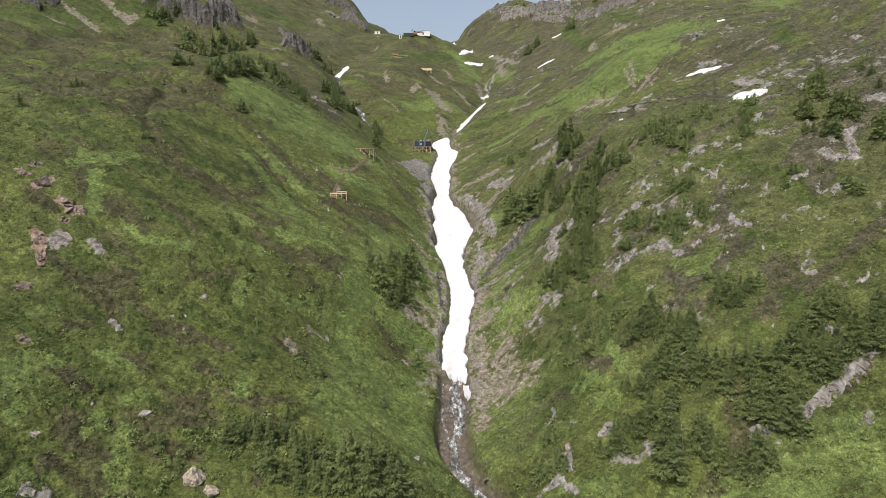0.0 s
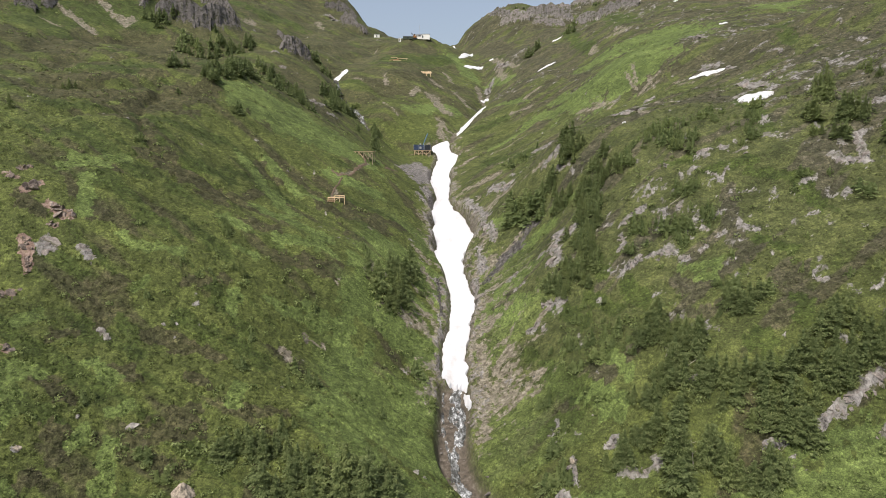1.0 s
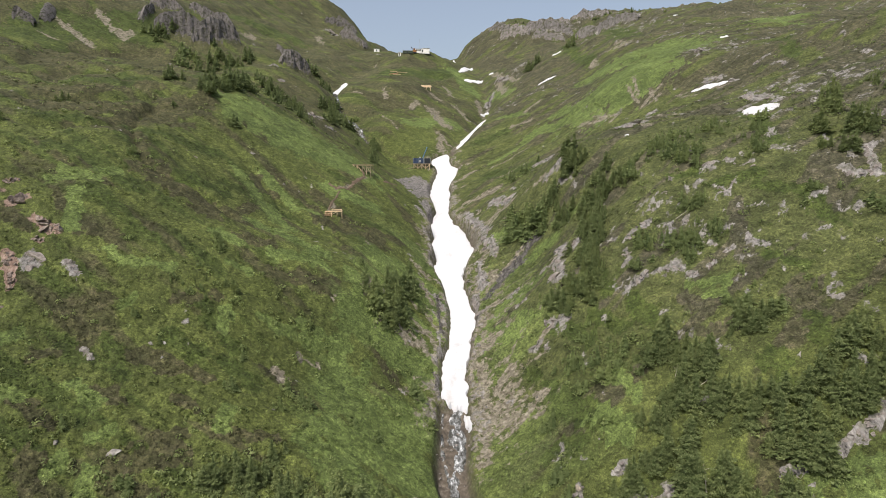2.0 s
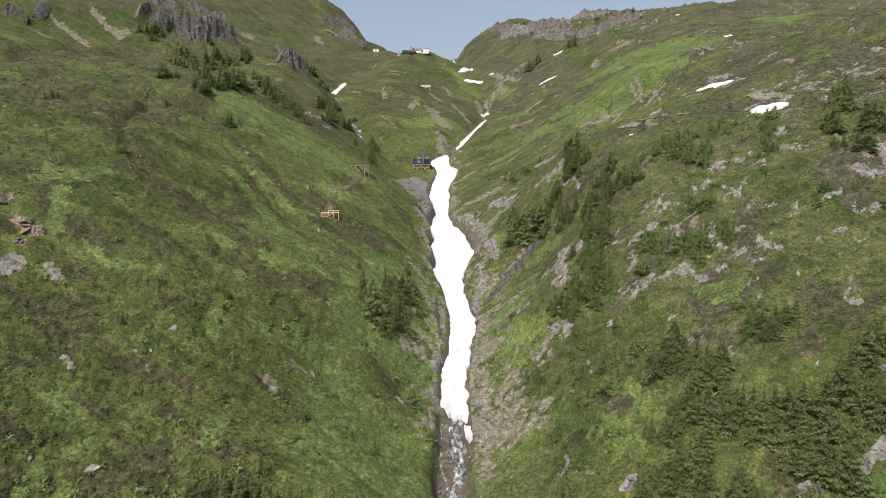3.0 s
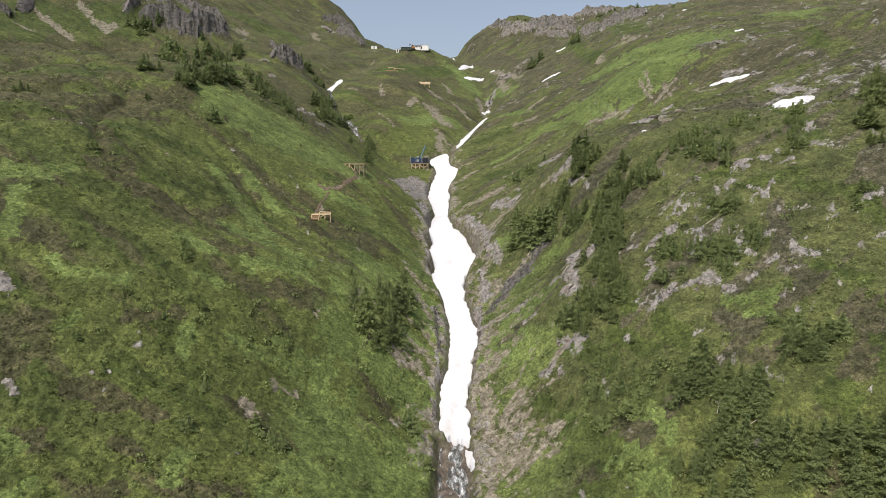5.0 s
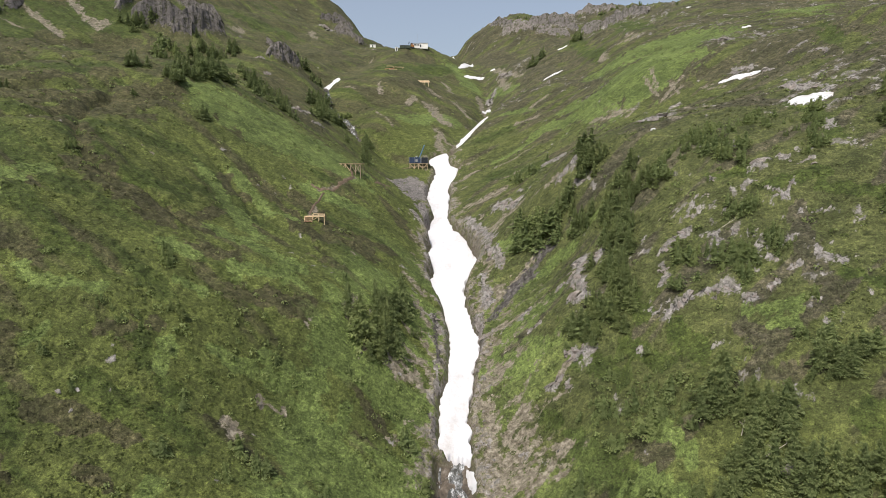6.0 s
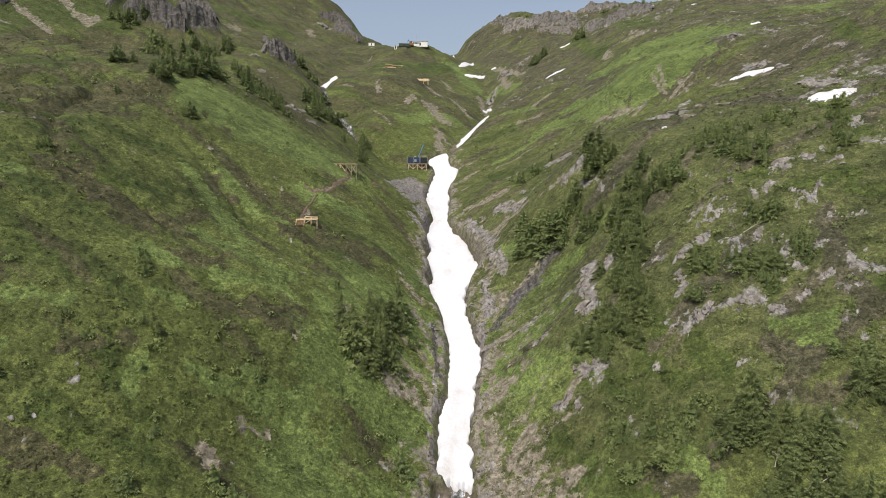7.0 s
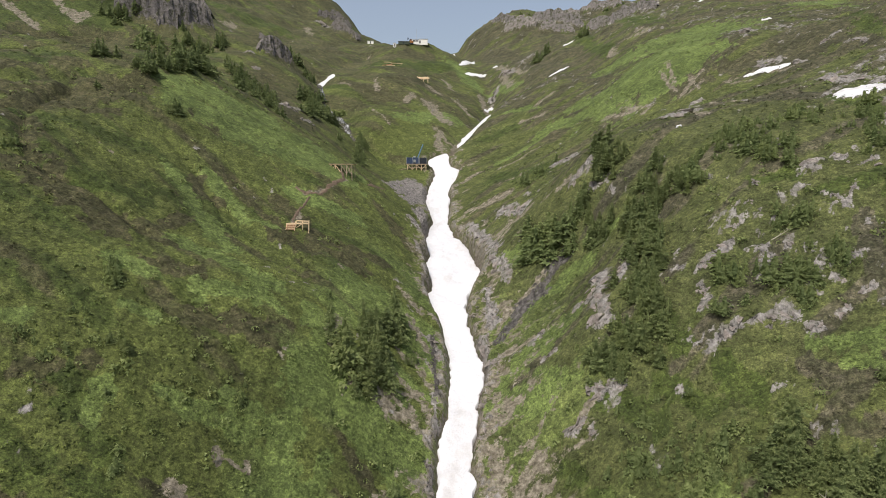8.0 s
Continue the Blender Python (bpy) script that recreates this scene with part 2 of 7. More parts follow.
GREY += [
    (-85.9, 128.8, -84.8, 128.1, 1.5), (-78.7, 130.3, -76, 128.6, 1), (-66.3, 113.9, -64, 111.8, 0.5), (-61.2, 79.2, -58.8, 79.8, 1.1),
    (-65.4, 87.6, -65, 87.5, 0.5), (107.8, 159, 104.4, 149.7, 1.4), (119.4, 169.4, 120, 165.7, 2.4), (100, 155.4, 102.7, 152.7, 1.4),
    (103.3, 158.7, 104, 157.4, 0.9), (65.7, 150.2, 66.4, 148.5, 0.8), (48.1, 160.9, 48.2, 158.1, 0.9), (56.5, 168.5, 58.5, 168.4, 0.7),
    (62.2, 159.1, 63.7, 160.2, 0.6), (64.2, 176, 64.4, 174, 0.5), (67.2, 145.7, 68.7, 146, 0.8), (62.1, 144.2, 63.8, 144.3, 0.6),
    (22.5, 149.6, 25.3, 150, 0.9), (20.7, 168.3, 23.3, 167.7, 0.7), (38.6, 145.6, 39, 144.4, 0.5),
]
GREY += [
    (75.4, 253.9, 82.3, 250.5, 2.5), (-4.3, 189, -2.8, 188.1, 0.5), (-7.8, 196.7, -6.7, 196.2, 0.4), (-3.1, 180.1, -2.1, 178, 0.5),
    (-68.9, 393.5, -65.5, 387.1, 1), (-50.2, 351.8, -47.4, 348.4, 0.9), (32, 445.8, 34.5, 459, 1.2),
]
PINK = [
    (-101.7, 147, -100, 147.6, 1), (-102.4, 142.8, -101.2, 142.3, 1.4), (-96.2, 140.2, -95.4, 142.2, 1.5), (-89, 137.8, -85.4, 137.1, 1.7),
    (-87.4, 133.3, -86.2, 133.4, 0.9), (-90.1, 127.8, -87.4, 126.1, 1.2), (-86.8, 124.6, -85.4, 122.5, 0.9), (-86, 116.2, -84.8, 116.2, 1.3),
    (-78.3, 104.4, -77.5, 104.1, 1),
]
GREY += [
    (25.1, 109.9, 24.8, 105.4, 0.7), (19.3, 103.6, 22.4, 104.3, 0.7), (23.4, 102.9, 25.2, 101.4, 0.7),
]
SCREE = [
    (-11.1, 310.7, -14.4, 285.2, 3.8), (-8.2, 297.8, -9, 288.1, 2.8), (-7.3, 272.2, -5.8, 257.1, 1.4), (-10, 255.4, -8.2, 251, 1.5),
    (-16.7, 273.2, -13.8, 279.3, 1.3), (-17.2, 278.8, -6, 303.3, 3.9), (-12.5, 272.2, -4.7, 298.6, 3.1), (-8, 264.8, -4.3, 260.1, 3),
    (-19.9, 285.4, -14.8, 310.6, 1.4), (-5.2, 252.4, -3.6, 247.2, 1.3),
]
BARE = [
    (-9.7, 167, -6.1, 167, 0.9), (-20.7, 169.1, -19.6, 166.7, 0.7), (-1.7, 359.6, -0.2, 346.3, 2.5), (-8.6, 402.3, 2.8, 377.5, 4.4),
    (-16.9, 405.5, -19.7, 395.8, 2.3), (-39.5, 416.1, -37.1, 403.5, 1.8), (1.4, 486.1, 7, 456.7, 2.8), (-7.7, 439.3, -0.5, 429.7, 3.1),
    (6.7, 432.8, 16.2, 406.3, 2.4), (77, 284.7, 81.3, 288.2, 1.4), (120, 424.7, 124.9, 419.2, 2.6), (102.5, 422.3, 100.8, 404.2, 3.1),
    (40.7, 353.1, 50, 349.8, 2), (49.8, 366.7, 59.9, 374.4, 1.6), (104.2, 272.1, 107, 263, 1.1), (91.6, 284.4, 103.6, 293.2, 1),
    (95.4, 310.2, 93.8, 296.1, 1), (166.4, 400.8, 173.6, 389.8, 1.9), (-224.9, 374.5, -206.6, 363.4, 2.6),
]
BARE += [
    (-201.9, 389.6, -196.9, 391.5, 4.6), (26.5, 204, 17, 196.4, 1.5), (7.4, 171.3, 7.8, 158.9, 0.9), (12.8, 179.9, 9.8, 169.8, 1.5),
    (12.3, 246.3, 13.9, 230.3, 1.8), (10.5, 202.3, 16.2, 202, 1.5), (17.7, 217.6, 14.3, 214, 1.4), (-36.7, 375.6, -25.9, 355.7, 0.8),
    (-60.5, 410.1, -54.1, 407, 1.2), (-167.7, 522, -164.7, 531.8, 5.1), (-119.1, 606.4, -127.9, 623.4, 3.9), (-32.5, 244, -31.2, 249.3, 0.9),
    (-33.2, 237.8, -36.7, 229, 0.7), (-39.2, 225.4, -38.1, 227.8, 0.5), (-38.3, 214.7, -38.6, 208.1, 0.8), (10.3, 156.1, 10.8, 136.4, 2.1),
    (16.4, 140, 21.6, 137.5, 0.7), (12.7, 129.7, 16.2, 131.2, 0.8), (20.1, 136.1, 22.2, 132, 0.6),
]
BARE += [
    (10.5, 174.2, 13.9, 173.9, 1), (12.7, 146.8, 17.4, 150.1, 1.4), (-11.7, 164.4, -7, 160.7, 1.3), (-20.3, 166.7, -19.9, 170.4, 0.7),
    (-28, 158.2, -27.5, 158.5, 0.5), (-29.2, 136.5, -27.9, 136.5, 0.4), (-80.7, 195.9, -76.2, 194.6, 0.4), (24.4, 109.2, 25.1, 107.1, 0.4),
    (10.6, 136.5, 8.4, 124, 1.4), (13.4, 136.9, 15.5, 145, 1.5), (-13.5, 161.6, -8.1, 160, 1.1), (-10.1, 171.6, -4.7, 168.4, 1.2),
    (-8.5, 165.2, -4.4, 159.9, 1), (-21.1, 173, -20.2, 163.9, 0.8), (-35.4, 129, -33.2, 127.2, 1), (-32.7, 136.6, -27.7, 136.3, 0.4),
    (23.4, 149.7, 26.9, 152.7, 1), (21.2, 147.8, 24.6, 146.8, 0.8), (8.8, 158.5, 12, 148.7, 1.1),
]
BARE += [
    (11.8, 168.3, 10, 160.5, 1.1), (91.3, 305.1, 92.1, 288.7, 1), (98.8, 294.9, 97.6, 281.2, 1), (74.2, 300.8, 83, 287.1, 1.2),
    (82.9, 241.4, 87.1, 232.3, 1), (112.2, 272.6, 117.7, 257.5, 1.6), (73.8, 259.7, 71.5, 217.8, 2.3), (22.2, 286.2, 39.9, 286.7, 1.1),
    (30.9, 229.8, 36.6, 224.5, 1.1), (-73.8, 466.7, -62.8, 483.4, 2.1), (-85.4, 466.8, -70.5, 469.7, 2.1), (-63.3, 532.6, -58.7, 550.3, 1.6),
    (-10.6, 203.1, -4.6, 197.7, 1.3), (-7.6, 193.1, -2.9, 184.2, 1.3), (-5.2, 178.4, -1.7, 172, 1.1), (-10.8, 180.2, -6.7, 177, 0.8),
    (-3.6, 169.2, -0.9, 161.6, 0.8), (-24.7, 197, -23.7, 195.1, 0.4), (27, 472.5, 29.1, 436.2, 2.7),
]
BARE += [
    (15.9, 365.1, 31.6, 431.6, 1.7), (5.4, 349.6, 10, 362.9, 1.2), (-91.6, 469, -71.7, 476.7, 2.1), (-97.6, 526.3, -86, 522.7, 2.4),
    (44.4, 537.2, 58, 471.4, 3), (45.5, 501.8, 47.6, 465, 2.9), (-3.2, 366.5, 2.7, 355.7, 2), (10.5, 271.3, 24.7, 268.5, 2.7),
    (16.1, 237, 26.7, 237, 2.6), (4.8, 306.7, 16.2, 316.6, 1.5), (24.5, 311.6, 44.4, 314.3, 1), (9.9, 192.3, 13.2, 200.3, 1.4),
    (9.3, 182.8, 9.8, 169.8, 1.1), (7.6, 164.5, 7.5, 150.1, 1), (17.5, 200.7, 13.9, 191.8, 1.1),
]
BARE += [
    (9.1, 136, 9.9, 123.2, 1.2), (13.9, 142.9, 20, 140.9, 1.3), (-11.5, 164, -8.9, 158.7, 0.9), (-9.2, 164.6, -4.9, 160.5, 0.8),
    (-6.6, 167.4, -4.8, 162.9, 0.6), (-20.6, 173.4, -20.5, 165.4, 1.4), (-35.4, 128.6, -34.1, 126.8, 1.4), (-28.8, 138.5, -27.8, 136.9, 0.7),
    (-28.4, 157, -27.9, 156.1, 0.6), (13.1, 130.5, 23.4, 136.4, 1.2), (19.8, 131.7, 23.2, 132.3, 0.9), (11.9, 134.7, 17, 135.1, 1.6),
    (-32, 136.3, -31.8, 134.8, 0.5), (-16.5, 160.9, -17.3, 157, 0.6), (15.4, 180.5, 20.2, 179.9, 1.4), (77.1, 292.4, 66.9, 302.4, 1.5),
    (105.5, 276.3, 109.2, 274.1, 1.5), (121.6, 434.3, 129.1, 422.4, 2.3), (115.6, 426.1, 108.8, 428.6, 1.8),
]
BARE += [
    (92.3, 282.1, 100.9, 286.2, 0.9), (-237.1, 378.3, -203, 360.3, 1.8), (-218.9, 397.6, -196.5, 383.1, 2.8), (-227.6, 353.8, -216.3, 349.9, 1.7),
]
MEADOW = [
    (-10, 115.3, 0.6, 102.2, 3.2), (-17.2, 116.9, -9.6, 110.4, 2.9), (-23.4, 106.6, -18.8, 98.8, 1.8), (82.4, 312.2, 145.1, 375.1, 19.5),
    (84.9, 298, 110.3, 305.4, 8.7), (71.4, 322.2, 88.3, 309.9, 8.4), (92.5, 378.6, 121.2, 386.4, 10.7), (97.6, 306.2, 137.2, 351.9, 12.6),
    (51.6, 328.7, 74.9, 319.5, 4.9), (59.3, 324.1, 75.1, 309.4, 4.6), (221.6, 430.2, 215.8, 382.5, 6.2), (-76.9, 255.1, -58.8, 260.1, 6),
    (-51.7, 247.9, -31.7, 256.7, 4.7), (-84.9, 244.9, -68.2, 254.7, 7.2), (-77.1, 237.1, -49.1, 256.2, 5.8), (-71.8, 238.8, -43, 258.4, 7.3),
    (-63.3, 236.9, -30.5, 248, 5.5), (-42.5, 223.2, -25.8, 226.5, 3.2), (-59.7, 246.5, -39.5, 250.6, 5.8),
]
MEADOW += [
    (-68.5, 204.3, -55.9, 193.3, 2.3), (-58, 194.8, -46.5, 182.7, 2.7), (-54.2, 178.4, -35.1, 172.8, 2.9), (-45.4, 163.9, -35.4, 167.5, 2.5),
    (-41.6, 175.4, -30.9, 166.1, 1.5), (-26.2, 171, -20.7, 162.2, 1.7), (-96, 152.6, -88.6, 159.3, 2.1), (-88, 150.4, -83.4, 140.5, 1.7),
    (-90.7, 162.7, -86.3, 166.4, 1.4), (-59.8, 160, -53.2, 161.6, 2.2), (-51.9, 151.1, -47.6, 151.1, 1.4), (-61.4, 211.5, -47.8, 199.4, 2.1),
    (-47.8, 199.4, -41.3, 200.5, 1.6), (-25.4, 158.3, -23.3, 146.1, 2), (-25.2, 146.5, -22.5, 132, 3.2), (-25.8, 132.6, -22.7, 120.6, 2.2),
    (-21.2, 118.2, -13.5, 117.8, 3.3), (-13.6, 118.2, -6, 121.9, 1.9), (-10.2, 149.3, -3, 138.9, 2.3),
]
MEADOW += [
    (-12.7, 149.7, -8.3, 149.6, 1.6), (-34, 145.6, -26.7, 145.1, 1.8), (-54.9, 100.2, -56.7, 98.3, 1.4), (-63.9, 106.2, -58.6, 103.6, 1.5),
    (-47.4, 130.7, -48.1, 136.5, 1.3), (-69.3, 135.9, -60.6, 140.1, 1.7), (-40.3, 139.3, -30.7, 141.9, 1.9), (-74.7, 137.7, -70.1, 135.4, 1.2),
    (-38.7, 105.9, -38.3, 111.1, 1.5), (-64.6, 129.1, -65.2, 124.8, 1.1), (-73.2, 92.5, -72.6, 100.9, 3), (-69.1, 88.4, -69.7, 94.7, 1.3),
    (-51.3, 85, -54, 92.8, 1.5), (-95.3, 157.8, -90.9, 159.1, 1.9), (-89.3, 150.6, -83.4, 139.3, 1.4), (-62.8, 81.1, -63.7, 78.2, 1.7),
    (-59.2, 90.8, -58.2, 93.2, 1), (-80.1, 111.1, -78.5, 114, 1.5), (86.2, 321.4, 140.9, 376.9, 16.9),
]
MEADOW += [
    (79.1, 325.6, 100.6, 315.4, 11.2), (65, 339, 84, 313.1, 6.2), (45.8, 328.3, 73, 323.2, 3.7), (24.8, 318.2, 51.1, 325.9, 2),
    (210.8, 406.7, 243.7, 426.4, 9), (35.9, 375.3, 47.7, 364.6, 2.8), (38.1, 485.8, 49.5, 452.8, 5.6), (8.5, 545.9, 25.2, 489.2, 7.1),
    (-20.4, 369.4, 6.1, 387.7, 6), (98.9, 377.9, 142.7, 390.1, 9.9), (10.4, 163.8, 19.8, 161.8, 4.3), (13.1, 171, 26.9, 176.6, 3.6),
    (25.2, 196.5, 36.4, 194.5, 3.1), (17, 221.2, 22.2, 216.1, 2.8), (37.7, 201.2, 41.9, 197.6, 1.8), (58.7, 140.4, 63.9, 138.5, 2),
    (59, 136.2, 61.6, 133.9, 1.1), 
]
MEADOW += [
    (56, 90.2, 73, 91.4, 6), (49.1, 91, 60.2, 86.4, 2.8), (64.9, 96.4, 74.8, 94.2, 1.6), (23.1, 102.4, 32.9, 99.6, 1.5),
    (36.5, 128.5, 39.5, 120.9, 1.7), (32, 121.6, 35.7, 115.1, 2.4), (-20.5, 108.9, -11.2, 116.1, 3.6), (-6.6, 98.8, 1.7, 101, 3.4),
    (-25.1, 109.8, -22.3, 119.1, 1.9), (-18, 144.9, -19.6, 134.9, 1.4),
]
HEATH = [
    (-121.8, 188.9, -89.3, 235.5, 4.4), (-134.2, 206.2, -107.3, 234.3, 3), (-154.6, 234.7, -115.8, 256, 4.2), (-157.4, 256.9, -163.6, 386.5, 6.7),
    (-108.7, 192.3, -87, 227.4, 2.8), (-94.2, 191.3, -81.8, 173.1, 2.3), (-166.6, 257.7, -197, 342.4, 5.6), (-201.4, 349.7, -176.1, 385, 4.3),
    (-163.9, 247.9, -152.6, 249.5, 2.7), (-116.9, 192.9, -109.9, 217.5, 3.6), (-104.2, 198, -104.2, 215, 2.8), (-97.8, 205.9, -87.3, 228.1, 2.4),
    (-101.4, 226, -87.5, 233.4, 3.1), (-91.4, 186.2, -83.1, 175.1, 1.6), (-83.4, 174.9, -63.9, 170.1, 4.9), (-66.9, 174.1, -56.6, 175, 3.5),
    (-88.6, 159.3, -84, 158.9, 1.5), (-86.1, 143.8, -90.5, 146.2, 1.6), (-81.6, 140.3, -74.3, 141, 2.1),
]
HEATH += [
    (-92.7, 207.7, -87, 214, 1.9), (-100.2, 185.8, -95.4, 187.9, 3), (-58.9, 214.8, -39, 201.8, 2.1), (-43.6, 215.1, -31.6, 208.5, 2.5),
    (-37.4, 197.9, -22.6, 200.2, 5.4), (-29.2, 184.3, -20.4, 182.5, 3.6), (-42.4, 156.2, -30.1, 162.1, 2.7), (-33.2, 157.9, -24.2, 159.2, 2.3),
    (-53, 164.7, -48.2, 166.7, 2.6), (-59.3, 201.6, -54.7, 203.1, 3.1), (-58.7, 180.8, -56.7, 190.9, 2), (-31.8, 204.7, -14.8, 210.5, 2.3),
    (-62.8, 204.7, -60.8, 212.1, 1.8), (-19.5, 244.2, -8.4, 231.2, 3), (-57.6, 116.3, -50.7, 117, 2.4), (-60, 105.9, -56.9, 106.1, 1.8),
    (-47.7, 109.2, -44, 108.4, 1.3), (-48, 117.2, -44.8, 116.2, 1.4), (-36.1, 105.5, -33.1, 105.3, 1.5),
]
HEATH += [
    (-72.2, 119.2, -67.9, 118.2, 1.6), (-19.6, 130.9, -16, 130.2, 2), (-15.1, 138.3, -10.4, 137.7, 1.9), (-10.7, 130.9, -4.3, 129.3, 1.5),
    (-18, 151.5, -12.1, 143.5, 1.7), (-48.3, 100.9, -44.7, 102.9, 1.5), (-68.5, 125.5, -73.8, 121.6, 1.9), (-32.7, 107.7, -29, 106.9, 1.3),
    (-57.1, 132.6, -50.9, 138.1, 1.6), (-37.4, 126.8, -31.3, 127.1, 1.1), (-69, 99.8, -63.2, 98.1, 1.9), (-62.6, 91.8, -58.9, 86.9, 2),
    (-61.9, 82.3, -61.2, 85.6, 1.5), (-49.5, 96.9, -44.4, 100.1, 2.8), (-45.9, 91.6, -41.1, 91.3, 1.7), (-95.8, 137.2, -90.9, 135.5, 2.1),
    (-67, 115.3, -73.1, 110.3, 1.8), (-30.2, 96.2, -30.4, 89.9, 1.2), (-40.2, 105.6, -35.5, 104.3, 1.8),
]
HEATH += [
    (73.9, 157.4, 69.9, 140.9, 2.2), (54.3, 128.3, 60.8, 125.4, 2.4), (151.4, 270.6, 157.8, 238.7, 3.4), (130.5, 234.8, 146.5, 224.6, 3.7),
    (92.2, 226.6, 98.7, 207.1, 4.1), (61.7, 322, 77.8, 290.5, 2.9), (65.7, 440.7, 82.2, 362.4, 5.5), (36.1, 595.9, 77, 515.2, 9.8),
    (103, 299.4, 111.5, 282.6, 3.5), (142, 306.4, 136.1, 244.3, 4.3), (87.3, 297.5, 102.5, 283.9, 2.4), (-61, 515, -10.9, 537.7, 9),
    (-51.7, 409, -21.9, 395.2, 5.4), (-23.5, 424.5, -0.9, 436.7, 6.9), (-86.9, 532.8, -59.2, 540, 7.3), (71, 126.1, 78.3, 128.2, 1.9),
    (54.5, 138.5, 57.9, 131.6, 1.9), (51.9, 593.5, 72.2, 456.7, 8.8), (273.1, 434.1, 169.3, 255.5, 3.4),
]
HEATH += [
    (-137.3, 510, -91, 557, 9.8), (-88.9, 399.2, -76.7, 426.1, 7.8), (-89.8, 361.8, -56.2, 290.4, 6),
]
DEEP = [
    (-232.4, 343.5, -217.6, 372.1, 11.5), (-218.1, 378.2, -188.6, 405.1, 10.4), (-202.2, 378.5, -182.6, 392, 4.1), (-239.4, 353.7, -213.1, 340.3, 8.2),
    (-214.6, 389.5, -191.3, 389.1, 7.2), (-242.3, 376.5, -221.9, 385, 5), (-210.5, 400.8, -197, 415.6, 5.3), (-185.2, 574.2, -136.1, 580, 12.4),
    (-74.2, 179.3, -65.7, 185.6, 3.6), (-66, 190.7, -63, 193.1, 2.6), (-73.1, 142.7, -68.4, 146.8, 2), (-71.2, 115, -66.5, 111.9, 1.8),
    (-57, 191.7, -49.4, 193.1, 2.4), (-33.1, 212, -18.7, 213.4, 2), (-44.9, 235.3, -38.7, 234.1, 2), (-90.8, 195.5, -75.3, 206.6, 3.2),
    (-136.5, 225.3, -118.5, 230, 4.2), (-115.1, 179.4, -107.3, 190, 2.5), (-103.8, 165, -96.8, 168.5, 2.3),
]
DEEP += [
    (-52.5, 134.1, -43.7, 127.6, 2.1), (-64.5, 117.2, -57.9, 110.7, 1.7), (-55, 124, -49.7, 123, 2.2), (-75.5, 106.4, -70.9, 102, 2.2),
    (-66.3, 103.8, -59.2, 99.8, 1.6), (-48.6, 85.7, -45.7, 85, 1.6), (-94.3, 167.2, -81.5, 162.7, 2.8), (-68.9, 93.5, -64.8, 94.3, 1.6),
    (-43.4, 122.7, -37.1, 121.5, 2.3), (81.4, 160.2, 89, 155.9, 1.8), (74.8, 139.5, 77.9, 133.8, 1.6), (72.4, 119.4, 71.7, 114.5, 2.6),
    (62.3, 115.4, 62.1, 109.9, 2.4), (26.1, 131, 29.7, 120.5, 3.2), (21.7, 119.2, 27.5, 119.4, 2.4), (23.3, 299.2, 42.4, 272.1, 5.7),
    (73.4, 166.5, 83.3, 163.8, 1.7), (28, 152.2, 35.2, 141.3, 2), (37, 148.3, 41.5, 139.3, 1.7),
]
DEEP += [
    (-39.4, 478.3, 3.5, 527.4, 12.8), (142.6, 575.9, 132.5, 445.2, 10), (100.9, 521, 101.3, 413.3, 4.9), (182.5, 340.7, 143.4, 256.9, 3.4),
    (21, 349.1, 36.6, 350.3, 3.8), (40.6, 162.2, 41.4, 151.1, 1.8), (44.7, 145.8, 47.6, 137.7, 1.9), (64.4, 176.4, 71.6, 173.2, 1.7),
    (90.8, 154.7, 90.6, 142.1, 2.3), (98.7, 207.1, 94.1, 176, 2.6), (20.8, 145.3, 24.8, 135.1, 1.4),
]
# dark slab on the right; strips along the side gully are painted shade
DARK_SLAB_AND_SHADE = [
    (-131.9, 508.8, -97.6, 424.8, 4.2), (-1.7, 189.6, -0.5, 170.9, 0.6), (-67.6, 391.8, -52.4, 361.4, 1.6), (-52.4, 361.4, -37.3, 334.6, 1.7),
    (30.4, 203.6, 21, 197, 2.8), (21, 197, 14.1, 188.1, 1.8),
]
HOLLOW = [
    (-71.8, 476.4), (-66.8, 497.4), (-59.9, 540.9),
]


def cover(rows, x, y, seed, soft=0.45, hard=0.62):
    """How much of a cover lies at each place, 0..1, with ragged edges."""
    out = np.zeros(len(x))
    if not len(rows):
        return out
    fray = rough(x, y, 6.0, seed, 2, 0.6) + 0.9 * rough(x - 0.3 * y, y, 1.9, seed + 5, 2, 0.7)
    for x1, y1, x2, y2, r in rows:
        lo_x, hi_x, lo_y, hi_y = min(x1, x2) - 2.2 * r, max(x1, x2) + 2.2 * r, min(y1, y2) - 2.2 * r, max(y1, y2) + 2.2 * r
        sel = np.nonzero((x > lo_x) & (x < hi_x) & (y > lo_y) & (y < hi_y))[0]
        if not len(sel):
            continue
        dx, dy = x2 - x1, y2 - y1
        t = np.clip(((x[sel] - x1) * dx + (y[sel] - y1) * dy) / max(dx * dx + dy * dy, 1e-6), 0, 1)
        d = np.hypot(x[sel] - x1 - t * dx, y[sel] - y1 - t * dy) / r + fray[sel] * soft
        out[sel] = np.maximum(out[sel], 1 - ease(hard, 1.74 - hard, d))
    return out


